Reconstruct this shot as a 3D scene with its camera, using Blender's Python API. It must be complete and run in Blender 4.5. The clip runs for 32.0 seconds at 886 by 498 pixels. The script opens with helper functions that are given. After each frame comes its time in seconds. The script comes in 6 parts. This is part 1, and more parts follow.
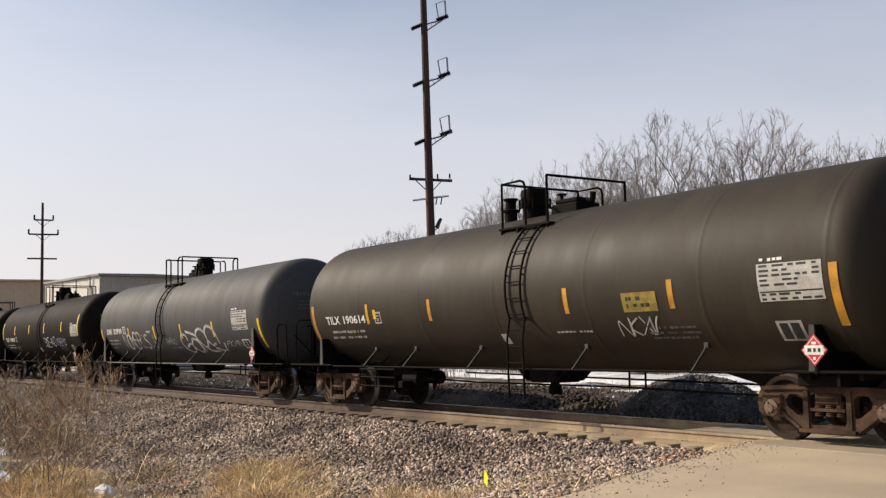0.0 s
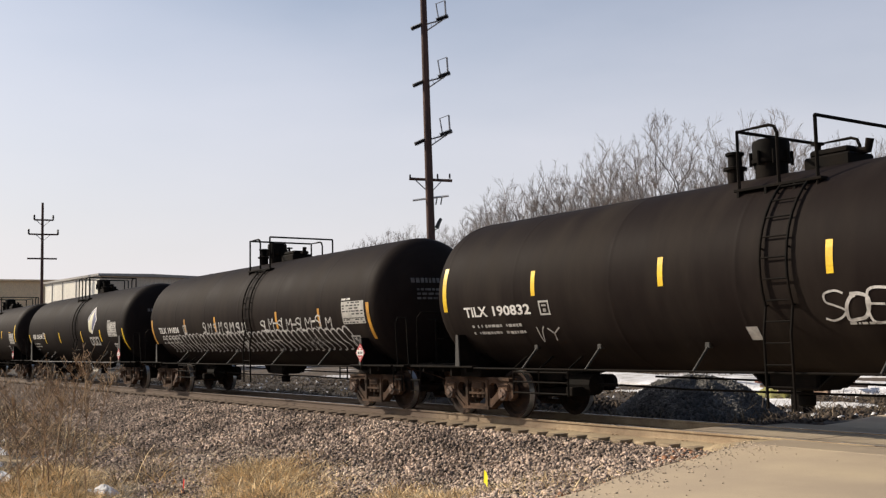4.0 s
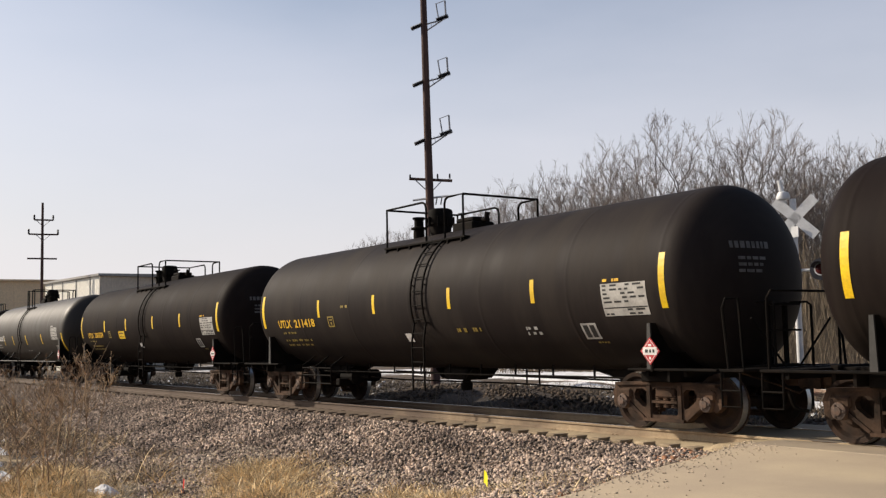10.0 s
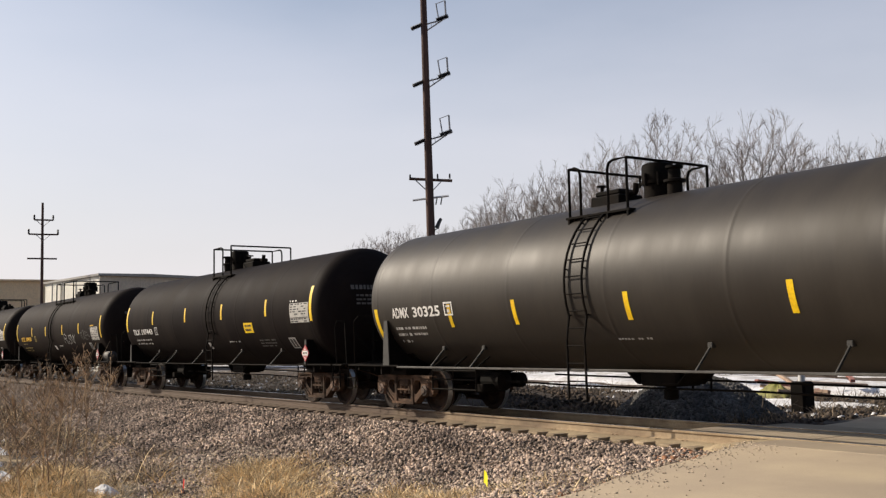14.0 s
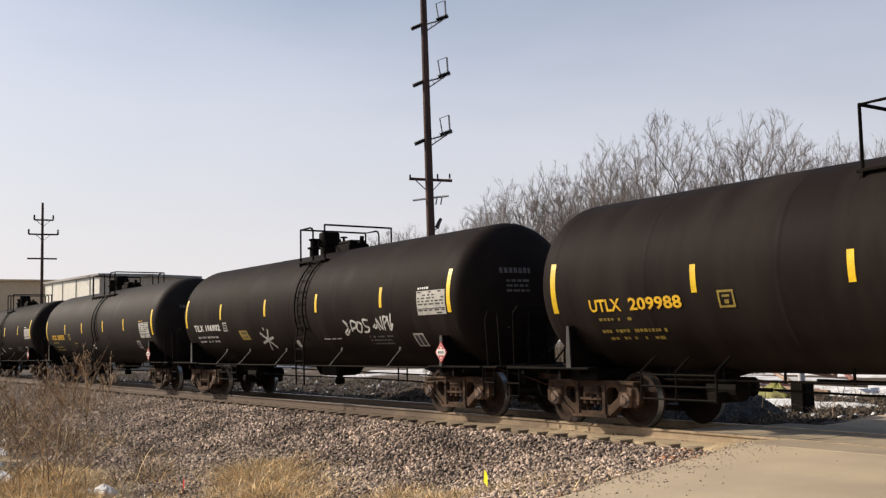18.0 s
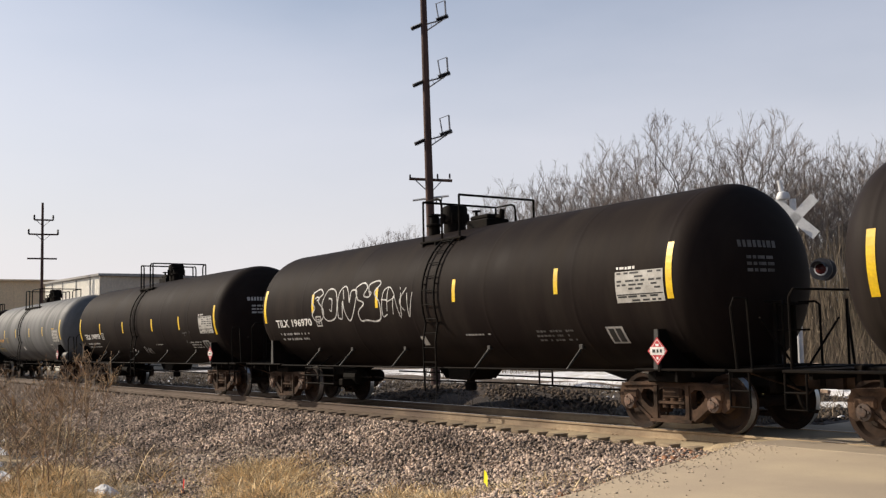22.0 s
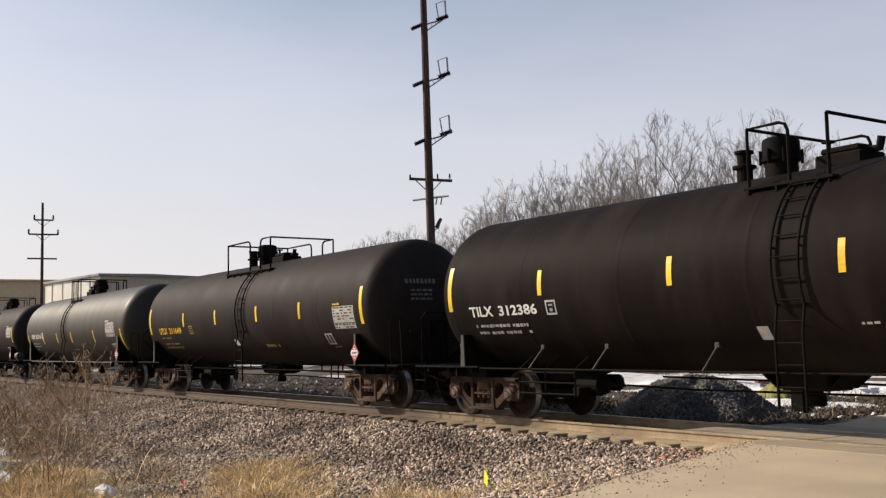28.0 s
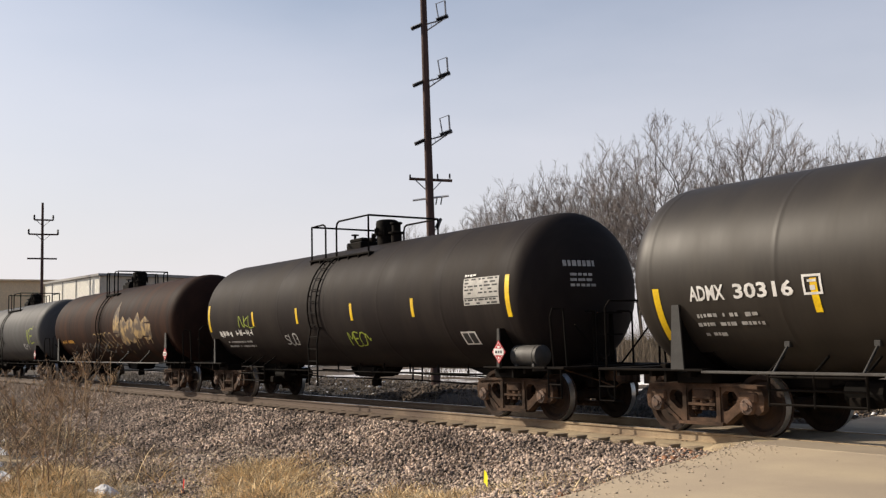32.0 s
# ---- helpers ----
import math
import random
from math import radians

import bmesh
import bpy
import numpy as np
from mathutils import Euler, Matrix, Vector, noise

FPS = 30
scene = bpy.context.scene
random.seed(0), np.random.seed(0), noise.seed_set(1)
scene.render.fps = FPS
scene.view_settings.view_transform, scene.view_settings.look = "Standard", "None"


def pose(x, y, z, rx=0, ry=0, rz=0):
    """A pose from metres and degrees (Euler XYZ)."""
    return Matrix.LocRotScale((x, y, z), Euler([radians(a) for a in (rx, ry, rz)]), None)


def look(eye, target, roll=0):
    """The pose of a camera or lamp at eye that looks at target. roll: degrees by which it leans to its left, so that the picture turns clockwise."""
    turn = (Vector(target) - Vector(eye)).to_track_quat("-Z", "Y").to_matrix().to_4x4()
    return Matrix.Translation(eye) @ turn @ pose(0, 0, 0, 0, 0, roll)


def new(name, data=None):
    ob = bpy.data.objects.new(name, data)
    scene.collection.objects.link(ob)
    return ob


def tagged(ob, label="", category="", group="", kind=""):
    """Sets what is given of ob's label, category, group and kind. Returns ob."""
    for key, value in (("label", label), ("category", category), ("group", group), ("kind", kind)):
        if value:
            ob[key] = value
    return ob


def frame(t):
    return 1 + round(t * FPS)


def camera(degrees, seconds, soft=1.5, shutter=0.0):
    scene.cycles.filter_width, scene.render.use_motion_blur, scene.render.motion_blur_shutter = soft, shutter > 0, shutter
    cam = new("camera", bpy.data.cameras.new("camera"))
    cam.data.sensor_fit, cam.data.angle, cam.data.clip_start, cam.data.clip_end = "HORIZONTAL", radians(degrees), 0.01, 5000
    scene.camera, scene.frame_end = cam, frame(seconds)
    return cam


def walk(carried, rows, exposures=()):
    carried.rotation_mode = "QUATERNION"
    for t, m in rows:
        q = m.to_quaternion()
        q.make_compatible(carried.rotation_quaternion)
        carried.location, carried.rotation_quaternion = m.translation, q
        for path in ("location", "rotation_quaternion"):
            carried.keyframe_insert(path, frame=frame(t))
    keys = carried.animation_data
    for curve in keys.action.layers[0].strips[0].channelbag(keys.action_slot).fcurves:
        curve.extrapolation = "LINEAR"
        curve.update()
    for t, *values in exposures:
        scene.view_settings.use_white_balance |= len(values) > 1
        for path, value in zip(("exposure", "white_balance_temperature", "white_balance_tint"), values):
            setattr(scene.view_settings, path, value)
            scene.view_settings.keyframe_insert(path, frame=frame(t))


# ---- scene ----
from mathutils.geometry import tessellate_polygon

# ---- plan: x runs along the track, y away from the viewer, rail top is z = 0 ----
TRACK_Y = 13.325          # centre line of the track
AXIS_Z, TANK_R = 2.428, 1.525
SPEED, PITCH = 10.614, 18.14
EYE = Vector((0.0, 0.0, 1.471))
HEAD, TILT, LEAN = radians(55.74), radians(5.19), -1.11
AIM = EYE + 50 * Vector((-math.sin(HEAD) * math.cos(TILT), math.cos(HEAD) * math.cos(TILT), math.sin(TILT)))

cam = camera(46.45, 32.0, soft=1.3)
walk(cam, [(0.0, look(EYE, AIM, LEAN)), (32.0, look(EYE, AIM, LEAN))])

# ---- sky and sun ----
SUN_AZ, SUN_EL = radians(33), radians(30)      # off the track's far-left end, and above the ground
TO_SUN = Vector((-math.cos(SUN_AZ) * math.cos(SUN_EL), -math.sin(SUN_AZ) * math.cos(SUN_EL), math.sin(SUN_EL)))
scene.view_settings.exposure = 0.0

world = bpy.data.worlds.new("world")
scene.world = world
world.use_nodes = True
wn, wl = world.node_tree.nodes, world.node_tree.links
wn.clear()
sky = wn.new("ShaderNodeTexSky")
sky.sky_type, sky.sun_disc = "NISHITA", False
sky.sun_elevation, sky.sun_rotation = SUN_EL, math.atan2(TO_SUN.x, TO_SUN.y)
sky.dust_density, sky.air_density, sky.ozone_density = 2.5, 1.0, 1.5
# High thin haze: dense and pale towards the horizon, thinning to clear sky overhead.
def wnode(kind, **inputs):
    n = wn.new(kind)
    for k, v in inputs.items():
        n.inputs[k.replace("_", " ")].default_value = v
    return n


wco, wsep = wn.new("ShaderNodeTexCoord"), wn.new("ShaderNodeSeparateXYZ")
wmap, wno = wnode("ShaderNodeMapping", Scale=(1.0, 1.0, 3.2)), wnode("ShaderNodeTexNoise", Scale=1.9, Detail=6.0)
whigh = wnode("ShaderNodeMapRange", From_Min=0.0, From_Max=0.50, To_Min=0.94, To_Max=0.0)
wtone = wnode("ShaderNodeMapRange", From_Min=0.0, From_Max=0.34, To_Min=0.0, To_Max=1.0)
wveil = wnode("ShaderNodeMath")
wveil.operation = "MULTIPLY_ADD"
wveil.inputs[1].default_value, wveil.inputs[2].default_value = 0.5, -0.25
wsum = wnode("ShaderNodeMath")
wsum.operation, wsum.use_clamp = "ADD", True
whaze, wmix = wn.new("ShaderNodeMix"), wn.new("ShaderNodeMix")
whaze.data_type = wmix.data_type = "RGBA"
whaze.inputs[6].default_value, whaze.inputs[7].default_value = (7.8, 7.4, 7.45, 1), (8.1, 8.1, 9.1, 1)
wbg, wout = wnode("ShaderNodeBackground", Strength=0.11), wn.new("ShaderNodeOutputWorld")
wl.new(wco.outputs["Generated"], wmap.inputs["Vector"])
wl.new(wco.outputs["Generated"], wsep.inputs[0])
wl.new(wmap.outputs["Vector"], wno.inputs["Vector"])
wl.new(wsep.outputs["Z"], whigh.inputs["Value"])
wl.new(wno.outputs["Fac"], wveil.inputs[0])
wl.new(whigh.outputs["Result"], wsum.inputs[0])
wl.new(wveil.outputs[0], wsum.inputs[1])
wl.new(wsep.outputs["Z"], wtone.inputs["Value"])
wl.new(wtone.outputs["Result"], whaze.inputs[0])
# Haze scatters forward: brightest on the sun's side, dimmer on the far side of the sky.
wside = wn.new("ShaderNodeVectorMath")
wside.operation = "DOT_PRODUCT"
wside.inputs[1].default_value = TO_SUN
wdim = wnode("ShaderNodeMapRange", From_Min=-0.75, From_Max=0.0, To_Min=0.22, To_Max=1.0)
wfar = wn.new("ShaderNodeVectorMath")
wfar.operation = "SCALE"
wl.new(wco.outputs["Generated"], wside.inputs[0])
wl.new(wside.outputs["Value"], wdim.inputs["Value"])
wl.new(whaze.outputs[2], wfar.inputs[0])
wl.new(wdim.outputs["Result"], wfar.inputs["Scale"])
wl.new(wsum.outputs[0], wmix.inputs[0])
wl.new(sky.outputs["Color"], wmix.inputs[6])
wl.new(wfar.outputs["Vector"], wmix.inputs[7])
wl.new(wmix.outputs[2], wbg.inputs["Color"])
wl.new(wbg.outputs["Background"], wout.inputs["Surface"])

sun = new("sun", bpy.data.lights.new("sun", "SUN"))
sun.data.energy, sun.data.angle, sun.data.color = 5.0, radians(0.6), (1.0, 0.88, 0.72)
sun.matrix_world = look((0, 0, 40), Vector((0, 0, 40)) - TO_SUN)


# ---- materials ----
def material(name, base, other=None, scale=4.0, fine=70.0, rough=0.75, metal=0.0, bump=0.3, stretch=(1, 1, 1), place=False, piece=0.0, island=False, spread=(0.35, 0.65), spec=0.5, grain=0.25):
    """Two colours mixed by a coarse noise, a fine grain over them, and a relief; piece: variation from piece to piece."""
    m = bpy.data.materials.new(name)
    m.use_nodes = True
    n, l = m.node_tree.nodes, m.node_tree.links
    b = n["Principled BSDF"]
    b.inputs["Metallic"].default_value, b.inputs["Specular IOR Level"].default_value = metal, spec
    other = other or tuple(c * 0.6 for c in base)
    if place:
        co = n.new("ShaderNodeNewGeometry").outputs["Position"]
    else:
        co = n.new("ShaderNodeTexCoord").outputs["Object"]
    mp = n.new("ShaderNodeMapping")
    mp.inputs["Scale"].default_value = stretch
    l.new(co, mp.inputs["Vector"])
    co = mp.outputs["Vector"]
    big, small = n.new("ShaderNodeTexNoise"), n.new("ShaderNodeTexNoise")
    for t, s, d in ((big, scale, 6), (small, fine, 3)):
        t.inputs["Scale"].default_value, t.inputs["Detail"].default_value = s, d
        l.new(co, t.inputs["Vector"])
    rg = n.new("ShaderNodeMapRange")
    rg.inputs["From Min"].default_value, rg.inputs["From Max"].default_value = spread
    l.new(big.outputs["Fac"], rg.inputs["Value"])
    mix = n.new("ShaderNodeMix")
    mix.data_type = "RGBA"
    mix.inputs[6].default_value, mix.inputs[7].default_value = (*base, 1), (*other, 1)
    l.new(rg.outputs["Result"], mix.inputs[0])
    hsv = n.new("ShaderNodeHueSaturation")
    val = n.new("ShaderNodeMath")
    val.operation = "MULTIPLY_ADD"
    val.inputs[1].default_value, val.inputs[2].default_value = 2 * grain, 1 - grain
    l.new(small.outputs["Fac"], val.inputs[0])
    value = val.outputs[0]
    if piece:
        src = n.new("ShaderNodeNewGeometry").outputs["Random Per Island"] if island else n.new("ShaderNodeObjectInfo").outputs["Random"]
        pv = n.new("ShaderNodeMath")
        pv.operation = "MULTIPLY_ADD"
        pv.inputs[1].default_value, pv.inputs[2].default_value = 2 * piece, 1 - piece
        l.new(src, pv.inputs[0])
        mul = n.new("ShaderNodeMath")
        mul.operation = "MULTIPLY"
        l.new(value, mul.inputs[0])
        l.new(pv.outputs[0], mul.inputs[1])
        value = mul.outputs[0]
    l.new(value, hsv.inputs["Value"])
    l.new(mix.outputs[2], hsv.inputs["Color"])
    l.new(hsv.outputs["Color"], b.inputs["Base Color"])
    rr = n.new("ShaderNodeMath")
    rr.operation = "MULTIPLY_ADD"
    rr.inputs[1].default_value, rr.inputs[2].default_value = 0.25, rough - 0.125
    l.new(big.outputs["Fac"], rr.inputs[0])
    l.new(rr.outputs[0], b.inputs["Roughness"])
    if bump:
        bp = n.new("ShaderNodeBump")
        bp.inputs["Strength"].default_value, bp.inputs["Distance"].default_value = bump, 0.02
        l.new(small.outputs["Fac"], bp.inputs["Height"])
        l.new(bp.outputs["Normal"], b.inputs["Normal"])
    return m


def plain(name, base, rough=0.6, metal=0.0, glow=0.0):
    m = bpy.data.materials.new(name)
    m.use_nodes = True
    b = m.node_tree.nodes["Principled BSDF"]
    b.inputs["Base Color"].default_value, b.inputs["Roughness"].default_value, b.inputs["Metallic"].default_value = (*base, 1), rough, metal
    if glow:
        b.inputs["Emission Color"].default_value, b.inputs["Emission Strength"].default_value = (*base, 1), glow
    return m


def tank_paint(name, base, dust, rough, streak=0.5, spec=0.10):
    """Painted tank shell: run-off streaks down the sides, road dust in patches, a slightly wavy sheen."""
    m = material(name, base, tuple(a * (1 - streak) + d * streak for a, d in zip(base, dust)), scale=1.1, fine=9.0, rough=rough, bump=0.05, stretch=(1.6, 0.35, 0.35), spread=(0.42, 0.75), grain=0.16, spec=spec)
    return m


M = {}
M["iron"] = material("black_iron", (0.006, 0.0055, 0.005), (0.013, 0.010, 0.008), scale=3, fine=40, spec=0.05, rough=0.75, bump=0.15)
M["pale_iron"] = material("pale_black_iron", (0.026, 0.0245, 0.0225), (0.012, 0.011, 0.0095), scale=3, fine=40, rough=0.65, bump=0.15)
M["grey_iron"] = material("grey_iron", (0.07, 0.068, 0.063), (0.035, 0.03, 0.026), scale=3, fine=40, rough=0.6, bump=0.15)
M["truck"] = material("rusty_cast_steel", (0.105, 0.062, 0.039), (0.022, 0.015, 0.011), scale=2.6, fine=30, spec=0.2, rough=0.9, bump=0.5, piece=0.3)
M["wheel"] = material("wheel_steel", (0.020, 0.014, 0.011), (0.045, 0.027, 0.018), scale=4, fine=30, spec=0.2, rough=0.85, bump=0.3)
M["tread"] = material("polished_tread", (0.92, 0.90, 0.87), (0.75, 0.72, 0.68), scale=8, rough=0.42, metal=1.0, bump=0.05)
M["cap"] = material("bearing_cap", (0.13, 0.07, 0.042), (0.05, 0.033, 0.025), scale=12, rough=0.7, bump=0.3, piece=0.45)
M["yellow"] = material("yellow_reflective", (0.88, 0.60, 0.008), (0.74, 0.46, 0.008), scale=5, fine=30, rough=0.45, bump=0.0, piece=0.12)
M["orange"] = material("amber_reflective", (0.62, 0.30, 0.02), (0.42, 0.20, 0.02), scale=5, fine=30, rough=0.5, bump=0.0, piece=0.15)
M["white"] = material("white_paint", (0.80, 0.79, 0.76), (0.6, 0.58, 0.55), scale=6, fine=40, rough=0.6, bump=0.0)
M["dull_white"] = material("dull_white_paint", (0.50, 0.49, 0.465), (0.30, 0.29, 0.275), scale=6, fine=30, rough=0.7, bump=0.0)
M["faint"] = material("faint_white_paint", (0.13, 0.125, 0.12), (0.06, 0.055, 0.05), scale=6, fine=30, rough=0.7, bump=0.0)
M["panel"] = material("data_panel", (0.48, 0.465, 0.43), (0.36, 0.345, 0.315), scale=6, fine=30, rough=0.6, bump=0.0)
M["ink"] = plain("black_ink", (0.02, 0.02, 0.02), 0.6)
M["amber_paint"] = material("yellow_paint", (0.85, 0.52, 0.01), (0.66, 0.36, 0.01), scale=8, fine=40, rough=0.6, bump=0.0)
M["dim_yellow"] = material("dim_yellow_paint", (0.33, 0.24, 0.03), (0.2, 0.14, 0.03), scale=8, fine=40, rough=0.6, bump=0.0)
M["spray"] = material("white_spray_paint", (0.62, 0.61, 0.59), (0.30, 0.29, 0.28), scale=7, fine=45, rough=0.7, bump=0.0, grain=0.35)
M["ochre"] = material("worn_ochre_spray", (0.34, 0.22, 0.075), (0.07, 0.042, 0.022), scale=3, fine=20, rough=0.75, bump=0.0, spread=(0.40, 0.56), grain=0.4)
M["lavender"] = material("lavender_spray", (0.42, 0.40, 0.60), (0.22, 0.21, 0.34), scale=8, fine=40, rough=0.7, bump=0.0)
M["lime"] = material("lime_spray", (0.35, 0.42, 0.03), (0.25, 0.3, 0.03), scale=8, fine=40, rough=0.7, bump=0.0)
M["red"] = material("red_sign_paint", (0.55, 0.025, 0.03), (0.4, 0.02, 0.03), scale=8, rough=0.5, bump=0.0)
M["blue"] = material("blue_emblem_paint", (0.055, 0.06, 0.17), (0.045, 0.05, 0.13), scale=8, rough=0.5, bump=0.0)
M["cream"] = material("cream_emblem_paint", (0.62, 0.60, 0.42), (0.5, 0.48, 0.34), scale=8, rough=0.5, bump=0.0)
M["rail"] = material("rail_steel", (0.46, 0.35, 0.215), (0.30, 0.215, 0.13), scale=3, fine=40, rough=0.7, bump=0.3)
M["railtop"] = material("rail_head_steel", (0.5, 0.48, 0.45), (0.4, 0.37, 0.33), scale=3, fine=50, rough=0.3, metal=1.0, bump=0.05)
M["tie"] = material("weathered_tie_wood", (0.50, 0.395, 0.25), (0.34, 0.26, 0.165), scale=3, fine=50, rough=0.9, bump=0.6, stretch=(1, 0.15, 1), piece=0.3)
# Kept darker than the near ballast: shade behind the train is in this colour.
M["rubble"] = material("shade_dark_rubble", (0.095, 0.066, 0.044), (0.030, 0.021, 0.015), scale=1.2, fine=25, rough=0.9, bump=0.4, place=True, piece=0.6, island=True)
M["stone"] = material("ballast_stone", (0.50, 0.385, 0.30), (0.17, 0.125, 0.098), scale=0.8, fine=30, rough=0.9, bump=0.4, place=True, piece=0.97, island=True)
M["grit"] = material("road_grit", (0.50, 0.41, 0.30), (0.33, 0.26, 0.195), scale=0.8, fine=30, rough=0.9, bump=0.3, place=True, piece=0.6, island=True)
M["pale_stone"] = material("pale_dusty_stone", (0.62, 0.51, 0.38), (0.45, 0.36, 0.265), scale=0.8, fine=30, rough=0.9, bump=0.4, place=True, piece=0.5, island=True)
M["brick_stone"] = material("reddish_stone", (0.42, 0.20, 0.10), (0.26, 0.14, 0.085), scale=1.5, fine=30, rough=0.9, bump=0.4, place=True, piece=0.5, island=True)
M["pile"] = material("grey_gravel", (0.125, 0.12, 0.115), (0.06, 0.057, 0.054), scale=1.5, fine=30, rough=0.9, bump=0.4, place=True, piece=0.5, island=True)
M["concrete"] = material("dusty_crossing_concrete", (0.42, 0.337, 0.228), (0.29, 0.232, 0.172), scale=0.55, fine=60, rough=0.9, bump=0.06, place=True, spread=(0.3, 0.7), grain=0.14)
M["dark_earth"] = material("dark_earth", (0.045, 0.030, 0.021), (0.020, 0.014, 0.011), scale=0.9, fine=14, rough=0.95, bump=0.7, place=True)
M["dark_fines"] = material("dark_track_fines", (0.050, 0.036, 0.025), (0.022, 0.016, 0.012), scale=2.0, fine=40, rough=0.85, bump=0.6, place=True, grain=0.3)
M["fines"] = material("dusty_ballast_fines", (0.46, 0.365, 0.23), (0.32, 0.245, 0.15), scale=1.6, fine=45, rough=0.95, bump=0.5, place=True, grain=0.3)
M["olive"] = material("olive_tarpaulin", (0.26, 0.25, 0.05), (0.18, 0.17, 0.05), scale=3, rough=0.7, bump=0.2)
M["grass"] = material("dry_grass", (0.80, 0.62, 0.36), (0.52, 0.37, 0.19), scale=1.2, fine=20, rough=0.9, bump=0.0, place=True, piece=0.75, island=True)
M["weed"] = material("dead_weed_stalk", (0.46, 0.33, 0.20), (0.17, 0.105, 0.062), scale=3, fine=20, rough=0.9, bump=0.0, place=True, piece=0.65, island=True)
M["bark"] = material("grey_brown_bark", (0.15, 0.13, 0.115), (0.09, 0.078, 0.068), scale=1.5, fine=12, rough=0.95, bump=0.4, place=True)
M["twig"] = material("grey_brown_twig", (0.30, 0.26, 0.236), (0.21, 0.178, 0.16), scale=0.4, fine=5, rough=0.95, bump=0.0, place=True)
M["brush"] = material("brown_brush", (0.20, 0.15, 0.105), (0.13, 0.105, 0.068), scale=0.12, fine=2, rough=0.95, bump=0.0, place=True, piece=0.4, island=True)
M["snow"] = material("old_snow", (0.78, 0.78, 0.80), (0.52, 0.50, 0.48), scale=1.3, fine=12, rough=0.7, bump=0.5, place=True)
M["pole"] = material("creosoted_pole_wood", (0.095, 0.050, 0.040), (0.05, 0.030, 0.027), scale=2, fine=14, rough=0.9, bump=0.5, stretch=(3, 3, 0.3))
M["galv"] = material("galvanised_steel", (0.40, 0.40, 0.41), (0.30, 0.30, 0.31), scale=4, rough=0.55, metal=0.6, bump=0.1)
M["insulator"] = material("dark_insulator", (0.035, 0.035, 0.042), (0.02, 0.02, 0.025), scale=6, rough=0.4, bump=0.05)
M["silver"] = material("silver_signal_paint", (0.72, 0.72, 0.72), (0.58, 0.58, 0.58), scale=4, rough=0.5, bump=0.05)
M["redlamp"] = plain("lit_red_lens", (1.0, 0.03, 0.06), 0.3, glow=3.0)
M["darklamp"] = plain("unlit_red_lens", (0.10, 0.02, 0.02), 0.25)
M["white_wall"] = material("white_ribbed_cladding", (0.90, 0.86, 0.75), (0.84, 0.80, 0.70), scale=0.3, fine=6, rough=0.6, bump=0.1, place=True)
M["tan_wall"] = material("tan_ribbed_cladding", (0.66, 0.57, 0.45), (0.60, 0.51, 0.40), scale=0.3, fine=6, rough=0.6, bump=0.1, place=True)
M["hall_wall"] = material("ochre_ribbed_cladding", (0.84, 0.64, 0.40), (0.76, 0.57, 0.36), scale=0.3, fine=6, rough=0.6, bump=0.1, place=True)
M["roof"] = material("pale_roof_sheet", (0.40, 0.38, 0.35), (0.32, 0.30, 0.28), scale=0.4, fine=6, rough=0.5, bump=0.1, place=True)
M["flag_red"] = plain("red_flag_vinyl", (0.85, 0.04, 0.02), 0.6)
M["flag_yellow"] = plain("yellow_flag_vinyl", (0.92, 0.80, 0.01), 0.6)
M["pallet"] = material("scrap_timber", (0.40, 0.30, 0.22), (0.24, 0.16, 0.12), scale=3, rough=0.9, bump=0.3, piece=0.4)
M["pinkwood"] = material("faded_red_scrap", (0.48, 0.22, 0.18), (0.36, 0.16, 0.13), scale=3, rough=0.9, bump=0.2, piece=0.4)


